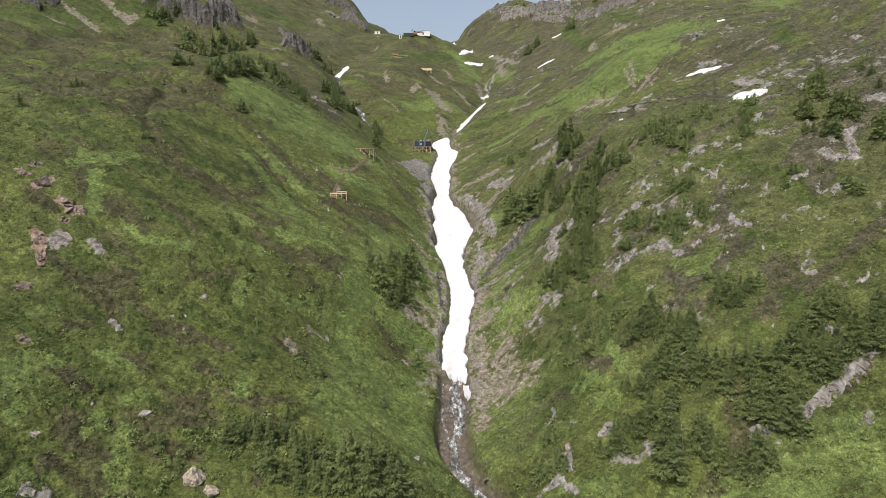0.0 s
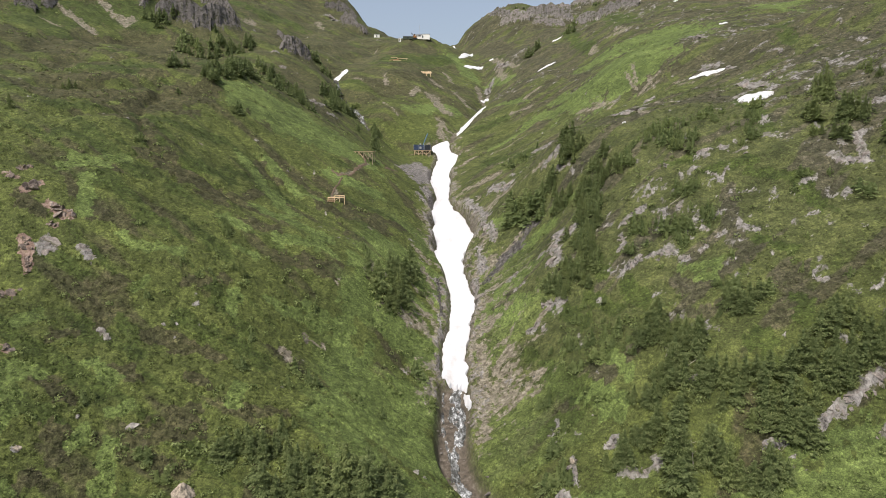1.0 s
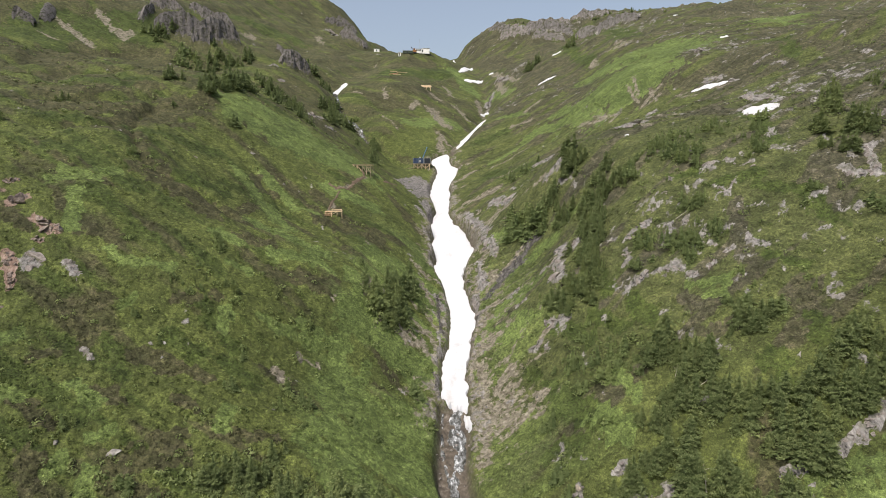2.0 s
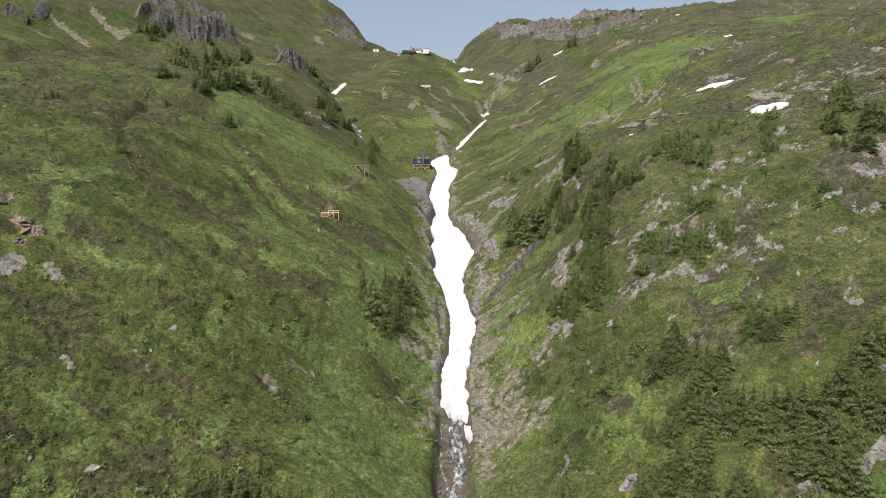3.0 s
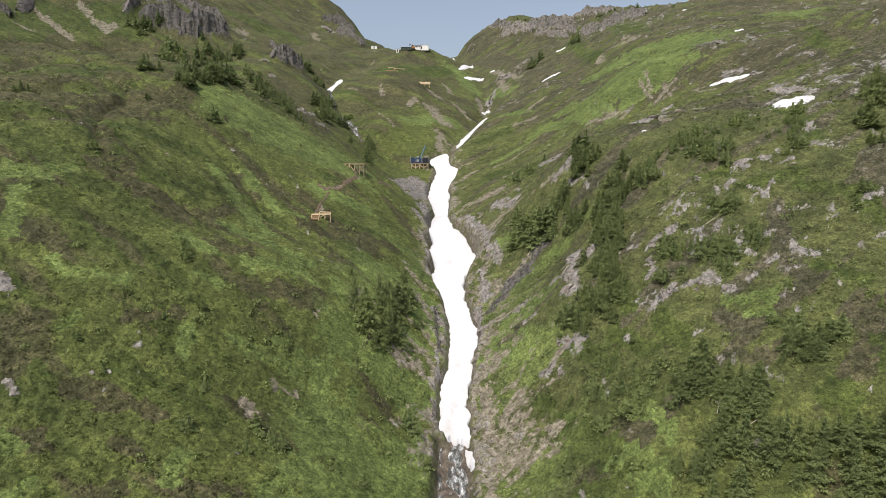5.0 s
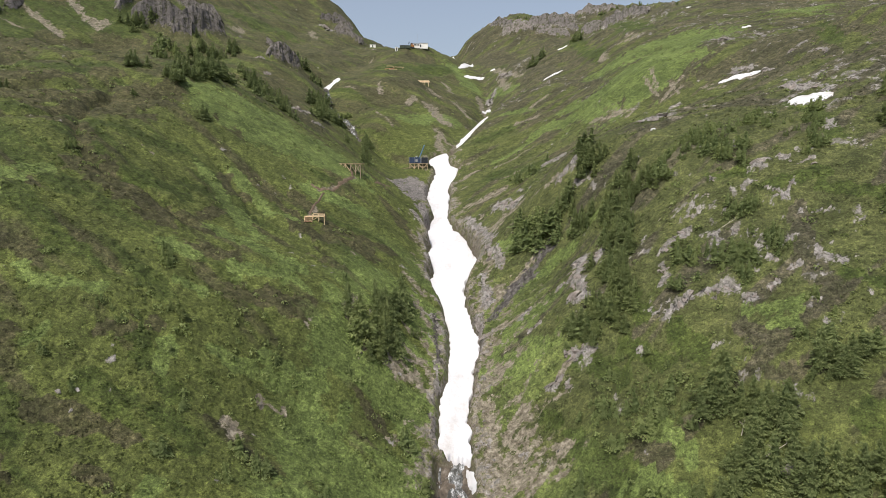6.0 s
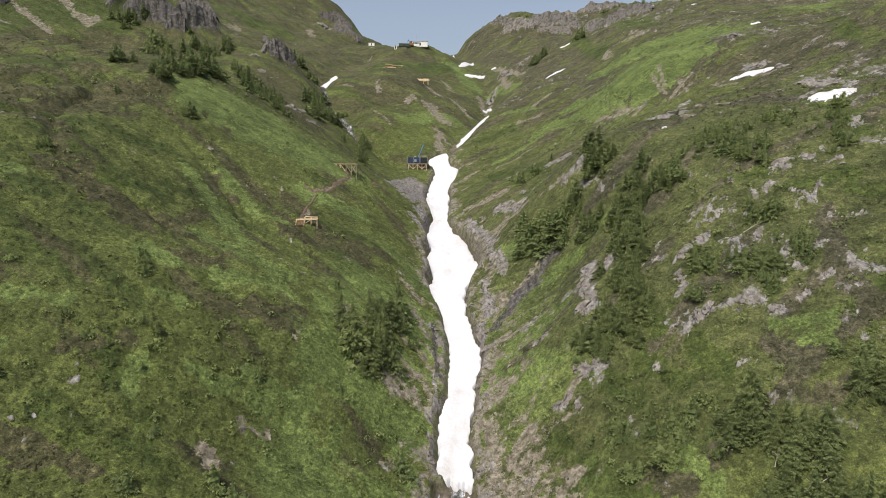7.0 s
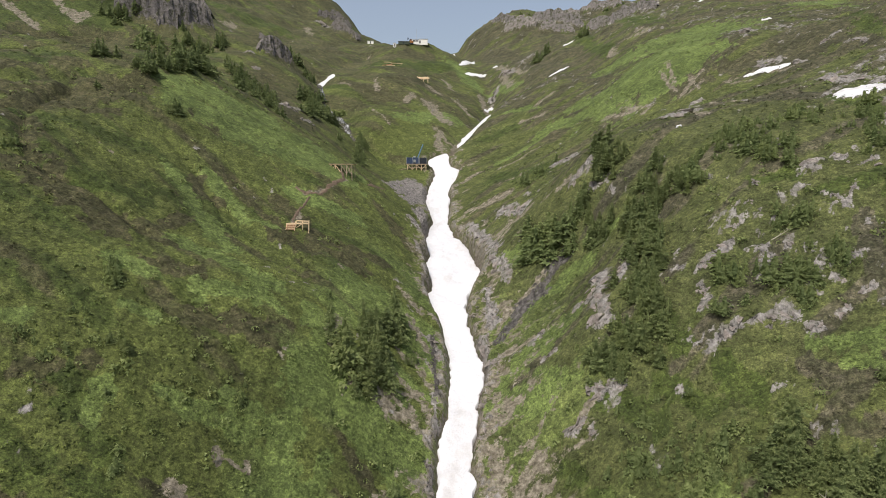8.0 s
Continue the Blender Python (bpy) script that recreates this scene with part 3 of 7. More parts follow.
def hollow(x, y):
    """The shallow valley behind the knoll, 0..1."""
    out = np.zeros(len(x))
    for (x1, y1), (x2, y2) in zip(HOLLOW[:-1], HOLLOW[1:]):
        dx, dy = x2 - x1, y2 - y1
        t = np.clip(((x - x1) * dx + (y - y1) * dy) / max(dx * dx + dy * dy, 1e-6), 0, 1)
        out = np.maximum(out, np.exp(-(np.hypot(x - x1 - t * dx, y - y1 - t * dy) / 13.0) ** 2))
    return out


def ground_raw(x, y):
    """Heights of the finished ground, and what covers it."""
    z, u = land(x, y)
    x, y = np.asarray(x, float).ravel(), np.asarray(y, float).ravel()
    inbed, reach = bed(y, u)
    au = np.abs(u)
    far = ease(240, 600, y)
    c = {"u": u, "bed": inbed}
    c["rock"] = cover(GREY, x, y, 51, 0.62)
    cliff = cover(CLIFF, x, y, 58, 0.3, 0.35)
    c["rock"] = np.maximum(c["rock"], cliff)
    c["pink"] = cover(PINK, x, y, 52, 0.7)
    c["scree"] = cover(SCREE, x, y, 53)
    c["bare"] = cover(BARE, x, y, 54, 0.55)
    c["meadow"] = cover(MEADOW, x, y, 55, 0.6)
    c["heath"] = cover(HEATH, x, y, 56, 0.6)
    c["deep"] = cover(DEEP, x, y, 66, 0.6)
    herbs = (1 - ease(16, 48, au)) * (1 - ease(190, 250, y)) * ease(-0.35, 0.15, rough(y - 0.45 * au, au * 0.3, 12, 65, 3))
    c["meadow"] = np.maximum(c["meadow"], (0.75 - 0.35 * (u > 0)) * herbs)
    # the banks of the gully are broken rock
    ragged = 3.5 * rough(y - 0.45 * au, au * 0.3, 5, 57, 3)
    fade = ease(np.where(u > 0, 104, 118), np.where(u > 0, 146, 150), y) * (1 - 0.75 * ease(330, 365, y))
    bank = (1 - ease(0.5, 4.5, reach + ragged)) * fade
    outer = (1 - ease(2.0, np.where(u > 0, 27.0 - 18.0 * ease(175, 260, y), 6.5), reach + 2.0 * ragged)) * fade
    c["rock"] = np.maximum(c["rock"], 0.55 * bank * (1 - inbed))
    c["bare"] = np.maximum(c["bare"], bank * (1 - inbed))
    c["bare"] = np.maximum(c["bare"], 1.0 * outer * ease(-0.25, 0.4, rough(x, y, 5, 59, 4, 0.7)) * (1 - inbed))
    # small ribs of stone and bald spots all over, more on the right-hand side
    spots = rough(x, y, 7, 61, 4, 0.75) + 0.6 * rough(x, y, 60, 62, 2) + 0.30 * np.tanh(u / 20) - 0.24 + 0.06 * ease(22, 40, u) * ease(105, 140, y) * (1 - ease(230, 300, y))
    c["rock"] = np.maximum(c["rock"], 0.8 * ease(0.72, 1.0, spots) * (1 - c["meadow"]) * (1 - inbed))
    # heath takes over towards the heights, in streaks down the fall line
    streak = rough(y - 0.45 * au, au * 0.15, 8, 63, 3) + 0.5 * rough(x, y, 22, 64, 2)
    high = 0.75 * ease(45, 95, z) + (0.28 - 0.18 * ease(210, 270, y)) * ease(22, 55, u) * ease(110, 170, y) + (0.20 + 0.30 * ease(190, 260, y)) * ease(30, 75, -u) - 0.5 * ease(-40, -15, u) * (u < 0) * (y < 260)
    c["heath"] = np.maximum(c["heath"], np.clip((0.50 + 0.25 * ease(-10, 20, u)) * ease(0.0, 0.8, 1.5 * streak + 0.8 * high + 0.3 * far - 0.2), 0, 1)) * (1 - 0.9 * c["meadow"])
    # far left: more dark growth, which also paints in the lens's dimming there
    c["deep"] = np.maximum(c["deep"], (0.4 + 0.4 * ease(40, 75, -u)) * ease(0.25 - 0.35 * ease(40, 75, -u), 0.75, rough(y - 0.45 * au, au * 0.3, 11, 67, 4, 0.6))) * (1 - 0.8 * c["meadow"])
    c["heath"] = c["heath"] * (1 - 0.75 * cover(DEEP, x, y, 66, 0.6))
    c["dry"] = np.clip(np.maximum((0.95 - 0.45 * ease(210, 270, y)) * ease(-8, 12, u) * ease(95, 150, y), (0.2 + 0.45 * ease(-4, 20, u)) * ease(360, 440, y)) - 0.5 * c["meadow"], 0, 1)
    stone = np.clip(c["rock"] + 0.45 * c["pink"] + 0.7 * c["scree"], 0, 1)
    # relief: broad swells, ribs down the fall line, hummocks, shrubs, ledges of rock
    z = z + rough(x, y, 38, 3, 3) * (1.3 + 2.6 * far) * ease(2, 30, reach)
    bench = ease(75, 105, -u) * ease(170, 200, y) * (1 - ease(300, 400, y))
    z = z + bench * 1.6 * (np.abs(rough(x, y, 17, 4, 2, 0.45)) - 0.3)
    along = y - 0.45 * au
    z = z + rough(along, au * 0.22, 9, 11, 3) * 0.55 * ease(1, 25, reach)
    z = z + rough(x, y, 4.5, 12, 3) * 0.30 * (1 - 0.6 * c["meadow"]) * (1 + far) * ease(0, 5, reach)
    hum = np.abs(grain(x, y, 2.6, 13)) + 0.7 * np.abs(grain(x, y, 1.5, 14)) * (1 - ease(110, 200, y))
    z = z + hum * (0.62 + 0.12 * c["heath"] - 0.26 * c["meadow"]) * (1 - 0.4 * ease(200, 400, y)) * (1 - stone) * (1 - inbed)
    warp = x + 2.0 * grain(x, y, 6, 15)
    crag = 1 - np.abs(rough(warp, y, 5.0, 16, 4, 0.55))
    block = rough(np.round(x / 1.1) * 1.1, np.round(y / 1.4) * 1.4, 3.1, 18, 2)
    z = z + stone * (1.2 * (crag - 0.45) + 0.35 * block + 0.5) * (0.75 + 1.3 * far)
    bluff = 1 - np.abs(rough(x + 0.4 * y, y, 11.0, 19, 2))
    z = z + cliff * (1.5 + 3.5 * bluff + 0.8 * crag) * (0.45 + 0.35 * far)
    # left-hand cliffs count as dark too: the shade on them is painted in
    c["dark"] = np.maximum(cliff * (u < 0), cover(DARK_SLAB_AND_SHADE, x, y, 60, 0.5))
    z = z - 0.25 * c["bare"] * (1 - stone)
    floor = gully_z(y) - 1.7 + rough(x, y, 3.2, 21, 4, 0.6) * 0.55
    z = z + 0.9 * bank * (1 - inbed) * (crag - 0.3) - 2.0 * cover(DARK_SLAB_AND_SHADE, x, y, 60, 0.5) * (y > 300) - 7.0 * hollow(x, y)
    c["z"] = z * (1 - inbed) + np.minimum(z, floor) * inbed
    return c


def heights(xs, ys):
    return ground_raw(xs, ys)["z"]


# ---------------------------------------------------------------- mesh helpers
def mesh_of(name, verts, faces, mat=None, smooth=False):
    """A mesh from arrays; every face has the same number of corners."""
    verts, faces = np.asarray(verts, np.float32), np.asarray(faces, np.int32)
    me = bpy.data.meshes.new(name)
    n = faces.shape[1]
    me.vertices.add(len(verts))
    me.vertices.foreach_set("co", verts.ravel())
    me.loops.add(faces.size)
    me.loops.foreach_set("vertex_index", faces.ravel())
    me.polygons.add(len(faces))
    me.polygons.foreach_set("loop_start", np.arange(0, faces.size, n, dtype=np.int32))
    me.polygons.foreach_set("use_smooth", np.full(len(faces), smooth, bool))
    me.update(calc_edges=True)
    if mat:
        me.materials.append(mat)
    return me


def grid_faces(nx, ny):
    q = np.arange((nx - 1) * (ny - 1))
    a = q // (nx - 1) * nx + q % (nx - 1)
    return np.stack([a, a + 1, a + nx + 1, a + nx], 1)


def attribute(me, name, values):
    at = me.attributes.new(name, "FLOAT", "POINT")
    at.data.foreach_set("value", np.asarray(values, np.float32).ravel())


def part(name, me, parent, label=""):
    ob = new(name, me)
    ob.parent = parent
    if label:
        ob["label"] = label
    return ob


def boxes(rows):
    """Verts and faces of many boxes: each row a centre, three half-axes."""
    verts, faces = [], []
    for c, a, b, d in rows:
        c, a, b, d = (np.array(v, float) for v in (c, a, b, d))
        k = len(verts)
        for s1, s2, s3 in ((-1, -1, -1), (1, -1, -1), (1, 1, -1), (-1, 1, -1), (-1, -1, 1), (1, -1, 1), (1, 1, 1), (-1, 1, 1)):
            verts.append(c + s1 * a + s2 * b + s3 * d)
        faces += [[k, k + 3, k + 2, k + 1], [k + 4, k + 5, k + 6, k + 7], [k, k + 1, k + 5, k + 4], [k + 1, k + 2, k + 6, k + 5],
                  [k + 2, k + 3, k + 7, k + 6], [k + 3, k, k + 4, k + 7]]
    return np.array(verts), np.array(faces)


def beam(p, q, w, d=None):
    """A box row for a squared timber from p to q."""
    p, q = np.array(p, float), np.array(q, float)
    ax = q - p
    ln = np.linalg.norm(ax)
    ax = ax / ln
    side = np.cross(ax, (0, 0, 1.0)) if abs(ax[2]) < 0.95 else np.cross(ax, (1.0, 0, 0))
    side /= np.linalg.norm(side)
    up = np.cross(side, ax)
    return ((p + q) / 2, ax * ln / 2, side * w / 2, up * (d or w) / 2)


def timber(name, p, q, w, d, mat, parent, label=""):
    v, f = boxes([beam(p, q, w, d)])
    return part(name, mesh_of(name, v, f, mat), parent, label)


# ---------------------------------------------------------------- materials
class Nodes:
    """Short hand for node trees."""

    def __init__(self, name):
        self.mat = bpy.data.materials.new(name)
        self.mat.use_nodes = True
        self.tree = self.mat.node_tree
        self.bsdf = self.tree.nodes["Principled BSDF"]

    def add(self, kind):
        return self.tree.nodes.new(kind)

    def link(self, a, b):
        self.tree.links.new(a, b)

    def noise(self, scale, detail=4.0, rough_=0.6, stretch=None):
        co = self.add("ShaderNodeTexCoord").outputs["Object"]
        if stretch:
            mp = self.add("ShaderNodeMapping")
            mp.inputs["Scale"].default_value = stretch
            self.link(co, mp.inputs[0])
            co = mp.outputs[0]
        n = self.add("ShaderNodeTexNoise")
        n.inputs["Scale"].default_value, n.inputs["Detail"].default_value, n.inputs["Roughness"].default_value = scale, detail, rough_
        self.link(co, n.inputs["Vector"])
        return n.outputs["Fac"]

    def ramp(self, fac, *stops):
        r = self.add("ShaderNodeValToRGB")
        e = r.color_ramp.elements
        while len(e) < len(stops):
            e.new(0.5)
        for el, (p, c) in zip(e, stops):
            el.position, el.color = p, (*c, 1) if not isinstance(c, float) else (c, c, c, 1)
        self.link(fac, r.inputs[0])
        return r.outputs[0]

    def mix(self, fac, a, b, blend="MIX"):
        m = self.add("ShaderNodeMix")
        m.data_type, m.blend_type = "RGBA", blend
        for sock, v in ((m.inputs[0], fac), (m.inputs[6], a), (m.inputs[7], b)):
            if isinstance(v, (int, float)):
                sock.default_value = v
            elif isinstance(v, tuple):
                sock.default_value = (*v, 1)
            else:
                self.link(v, sock)
        return m.outputs[2]

    def cells(self, scale):
        """Single plants: a random number for each, and how far its middle lies."""
        co = self.add("ShaderNodeTexCoord").outputs["Object"]
        bend = self.add("ShaderNodeTexNoise")
        bend.inputs["Scale"].default_value, bend.inputs["Detail"].default_value = scale * 1.3, 3.0
        self.link(co, bend.inputs["Vector"])
        shift = self.add("ShaderNodeVectorMath")
        shift.operation = "MULTIPLY_ADD"
        shift.inputs[1].default_value = (0.9 / scale,) * 3
        self.link(bend.outputs["Color"], shift.inputs[0])
        self.link(co, shift.inputs[2])
        v = self.add("ShaderNodeTexVoronoi")
        v.inputs["Scale"].default_value = scale
        self.link(shift.outputs[0], v.inputs["Vector"])
        grey = self.add("ShaderNodeSeparateColor")
        self.link(v.outputs["Color"], grey.inputs[0])
        return grey.outputs[0], v.outputs["Distance"]

    def attr(self, name):
        a = self.add("ShaderNodeAttribute")
        a.attribute_name = name
        return a.outputs["Fac"]

    def math(self, op, a, b):
        m = self.add("ShaderNodeMath")
        m.operation, m.use_clamp = op, op in ("ADD", "SUBTRACT", "MULTIPLY")
        for sock, v in zip(m.inputs, (a, b)):
            if isinstance(v, (int, float)):
                sock.default_value = v
            else:
                self.link(v, sock)
        return m.outputs[0]

    def done(self, colour, roughness=0.85, bump=None, strength=0.4, distance=0.1, metal=0.0):
        if isinstance(colour, tuple):
            self.bsdf.inputs["Base Color"].default_value = (*colour, 1)
        else:
            self.link(colour, self.bsdf.inputs["Base Color"])
        if isinstance(roughness, (int, float)):
            self.bsdf.inputs["Roughness"].default_value = roughness
        else:
            self.link(roughness, self.bsdf.inputs["Roughness"])
        self.bsdf.inputs["Metallic"].default_value = metal
        self.bsdf.inputs["Specular IOR Level"].default_value = 0.25
        if bump is not None:
            b = self.add("ShaderNodeBump")
            b.inputs["Strength"].default_value, b.inputs["Distance"].default_value = strength, distance
            self.link(bump, b.inputs["Height"])
            self.link(b.outputs[0], self.bsdf.inputs["Normal"])
        return self.mat


def growth(n, mid):
    """The colours of grass, heath and lush herbs, with sharp ragged borders between them."""
    fray = n.noise(0.55, 7, 0.8)
    grass = n.ramp(mid, (0.30, (0.063, 0.077, 0.021)), (0.52, (0.074, 0.090, 0.025)), (0.72, (0.087, 0.103, 0.030)))
    dry = n.attr("dry")
    grass = n.mix(dry, grass, n.ramp(mid, (0.30, (0.049, 0.059, 0.020)), (0.52, (0.070, 0.080, 0.029)), (0.72, (0.088, 0.096, 0.037))))
    twigs = n.noise(0.5, 6, 0.75)
    heath = n.ramp(twigs, (0.34, (0.037, 0.040, 0.016)), (0.50, (0.056, 0.056, 0.025)), (0.60, (0.074, 0.070, 0.036)), (0.72, (0.100, 0.090, 0.056)))
    moor = n.ramp(twigs, (0.34, (0.035, 0.038, 0.020)), (0.50, (0.063, 0.061, 0.036)), (0.60, (0.092, 0.084, 0.058)), (0.72, (0.142, 0.132, 0.103)))
    heath = n.mix(dry, heath, moor)
    lush = n.ramp(mid, (0.30, (0.081, 0.108, 0.031)), (0.55, (0.098, 0.131, 0.039)), (0.75, (0.119, 0.153, 0.050)))
    deep = n.ramp(mid, (0.30, (0.034, 0.049, 0.012)), (0.52, (0.050, 0.067, 0.017)), (0.72, (0.070, 0.088, 0.024)))
    col = grass
    for name, paint in (("deep", deep), ("heath", heath), ("meadow", lush)):
        seen = n.math("SUBTRACT", n.attr(name), n.math("MULTIPLY", fray, 0.46))
        col = n.mix(n.ramp(seen, (0.03, 0.0), (0.30, 1.0)), col, paint)
    return col


def ground_material():
    n = Nodes("alpine_ground")
    fine, mid, wide = n.noise(1.7, 6, 0.75), n.noise(0.28, 5, 0.65), n.noise(0.035, 4, 0.6)
    speck = n.noise(5.0, 3, 0.7)
    col = growth(n, mid)
    shrub, middle = n.cells(0.75)
    herb, centre = n.cells(1.9)
    col = n.mix(0.9, col, n.ramp(shrub, (0.0, (0.74, 0.75, 0.75)), (0.5, (1.0, 1.0, 1.0)), (1.0, (1.28, 1.27, 1.26))), "MULTIPLY")
    col = n.mix(0.6, col, n.ramp(herb, (0.0, (0.68, 0.69, 0.68)), (0.5, (1.0, 1.0, 1.0)), (1.0, (1.36, 1.35, 1.34))), "MULTIPLY")
    col = n.mix(0.8, col, n.ramp(wide, (0.30, 0.84), (0.50, 1.0), (0.70, 1.16)), "MULTIPLY")
    streak = n.noise(0.12, 5, 0.7, (0.45, 1.0, 0.6))
    col = n.mix(0.9, col, n.ramp(streak, (0.36, (0.66, 0.68, 0.68)), (0.50, (1.0, 1.0, 1.0)), (0.64, (1.24, 1.22, 1.20))), "MULTIPLY")
    col = n.mix(0.9, col, n.ramp(fine, (0.36, 0.38), (0.46, 0.82), (0.55, 1.14), (0.66, 1.70)), "MULTIPLY")
    col = n.mix(0.65, col, n.ramp(speck, (0.36, 0.50), (0.50, 1.0), (0.66, 1.65)), "MULTIPLY")
    crack = n.noise(1.0, 9, 0.82, (1.0, 0.6, 0.35))
    stone = n.ramp(crack, (0.40, (0.024, 0.023, 0.023)), (0.45, (0.125, 0.117, 0.114)), (0.53, (0.220, 0.208, 0.202)), (0.66, (0.38, 0.362, 0.35)))
    lichen = n.mix(n.ramp(mid, (0.50, 0.0), (0.62, 0.55)), stone, (0.085, 0.083, 0.052))
    pink = n.ramp(crack, (0.38, (0.040, 0.028, 0.024)), (0.48, (0.17, 0.115, 0.092)), (0.66, (0.38, 0.29, 0.245)))
    scree = n.ramp(n.noise(1.5, 5, 0.85), (0.40, (0.040, 0.036, 0.035)), (0.50, (0.150, 0.138, 0.132)), (0.62, (0.34, 0.32, 0.31)))
    earth = n.ramp(n.noise(0.9, 7, 0.78), (0.36, (0.060, 0.052, 0.036)), (0.50, (0.155, 0.137, 0.106)), (0.66, (0.32, 0.290, 0.238)))
    tuft = n.ramp(n.noise(0.55, 8, 0.8), (0.42, 0.0), (0.58, 1.0))
    for name, paint, grown in (("bare", earth, 0.84), ("rock", lichen, 0.72), ("pink", pink, 0.75), ("scree", scree, 0.35)):
        seen = n.math("SUBTRACT", n.attr(name), n.math("MULTIPLY", tuft, grown))
        col = n.mix(n.ramp(seen, (0.20, 0.0), (0.30, 1.0)), col, paint)
    # near-black rock colour: real dark slab, and shade painted on creases and left cliffs
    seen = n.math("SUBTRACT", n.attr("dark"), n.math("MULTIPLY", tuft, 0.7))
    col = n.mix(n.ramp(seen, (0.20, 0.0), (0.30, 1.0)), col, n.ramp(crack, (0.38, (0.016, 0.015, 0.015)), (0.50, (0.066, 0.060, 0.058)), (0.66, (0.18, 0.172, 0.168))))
    wetbed = n.ramp(n.noise(0.7, 5, 0.7), (0.32, (0.045, 0.038, 0.032)), (0.55, (0.12, 0.10, 0.08)), (0.75, (0.24, 0.215, 0.19)))
    col = n.mix(n.attr("bed"), col, wetbed)
    pillow = n.math("SUBTRACT", n.math("SUBTRACT", 1.0, n.math("MULTIPLY", middle, 0.55)), n.math("MULTIPLY", centre, 0.30))
    relief = n.math("MULTIPLY", n.math("ADD", n.math("MULTIPLY", fine, 0.45), n.math("MULTIPLY", pillow, 0.5)), 1.0)
    return n.done(col, 0.9, relief, 0.8, 0.55)


def tuft_material():
    """Small plants in the colours of the ground that they grow on."""
    n = Nodes("small_plants")
    col = growth(n, n.noise(0.28, 5, 0.65))
    own = n.add("ShaderNodeNewGeometry").outputs["Random Per Island"]
    return n.done(n.mix(1.0, col, n.ramp(own, (0.0, 0.60), (0.6, 1.0), (1.0, 1.5)), "MULTIPLY"), 0.8)


def crag_material(name="cracked_grey_rock", tint=(0.84, 0.81, 0.79)):
    n = Nodes(name)
    crack = n.noise(2.0, 9, 0.85, (1.0, 0.8, 0.4))
    own = n.add("ShaderNodeObjectInfo").outputs["Random"]
    stone = n.ramp(crack, (0.34, (0.045, 0.043, 0.042)), (0.42, (0.165, 0.154, 0.150)), (0.52, (0.262, 0.248, 0.242)), (0.66, (0.43, 0.412, 0.40)))
    stone = n.mix(n.ramp(n.noise(0.5, 6, 0.75), (0.50, 0.0), (0.58, 0.85)), stone, (0.066, 0.076, 0.030))
    stone = n.mix(0.7, stone, n.ramp(own, (0.0, (0.72, 0.70, 0.70)), (1.0, (1.2, 1.14, 1.10))), "MULTIPLY")
    return n.done(n.mix(1.0, stone, tint, "MULTIPLY"), 0.92, crack, 0.8, 0.35)


def snow_material():
    n = Nodes("old_snow")
    dirt = n.ramp(n.noise(0.10, 6, 0.7, (1.0, 0.5, 1.0)), (0.36, (0.63, 0.64, 0.69)), (0.54, (0.585, 0.59, 0.63)), (0.70, (0.47, 0.455, 0.46)))
    return n.done(dirt, 0.55, n.noise(0.9, 6, 0.7), 0.7, 0.4)


def leaf_material(name, dark, mid, light):
    n = Nodes(name)
    g = n.add("ShaderNodeNewGeometry").outputs["Random Per Island"]
    tone = n.ramp(g, (0.0, dark), (0.55, mid), (1.0, light))
    own = n.add("ShaderNodeObjectInfo").outputs["Random"]
    tone = n.mix(0.6, tone, n.ramp(own, (0.0, (0.86, 0.88, 0.84)), (0.6, (1.08, 1.08, 1.06)), (1.0, (1.32, 1.26, 1.14))), "MULTIPLY")
    mat = n.done(tone, 0.75)
    thin = n.add("ShaderNodeBsdfTranslucent")
    n.link(tone, thin.inputs["Color"])
    both = n.add("ShaderNodeMixShader")
    both.inputs[0].default_value = 0.48
    n.link(n.bsdf.outputs[0], both.inputs[1])
    n.link(thin.outputs[0], both.inputs[2])
    n.link(both.outputs[0], n.tree.nodes["Material Output"].inputs[0])
    return mat


def plain_material(name, colour, roughness=0.7, vary=0.35, scale=3.0, metal=0.0, stretch=None):
    n = Nodes(name)
    dark = tuple(c * (1 - vary) for c in colour)
    light = tuple(min(1, c * (1 + vary)) for c in colour)
    f = n.noise(scale, 4, 0.65, stretch)
    return n.done(n.ramp(f, (0.30, dark), (0.5, colour), (0.72, light)), roughness, f, 0.25, 0.03, metal)


m_ground, m_snow, m_tuft, m_crag = ground_material(), snow_material(), tuft_material(), crag_material()
# same rock as the bluffs, tinted down to paint the left cliffs as shaded
m_shaded_cliff = crag_material("cliff_rock_with_painted_shade", (0.56, 0.56, 0.58))
m_bluff = crag_material("grey_bluff_rock", (0.84, 0.84, 0.86))
m_pink = crag_material("weathered_reddish_rock", (1.02, 0.90, 0.83))
m_needle = leaf_material("conifer_needles", (0.114, 0.148, 0.060), (0.180, 0.222, 0.093), (0.260, 0.302, 0.136))
m_dwarf = leaf_material("dwarf_conifer_needles", (0.122, 0.160, 0.064), (0.186, 0.232, 0.094), (0.256, 0.304, 0.134))
m_bark = plain_material("grey_bark", (0.13, 0.105, 0.085), 0.9, 0.45, 6, 0, (1, 1, 0.2))
m_dead = plain_material("bleached_dead_wood", (0.38, 0.35, 0.315), 0.85, 0.3, 6, 0, (1, 1, 0.2))
m_boulder = plain_material("pale_boulder_stone", (0.23, 0.215, 0.20), 0.9, 0.65, 1.4)
m_tan = plain_material("tan_boulder_stone", (0.28, 0.24, 0.195), 0.9, 0.65, 2.2)

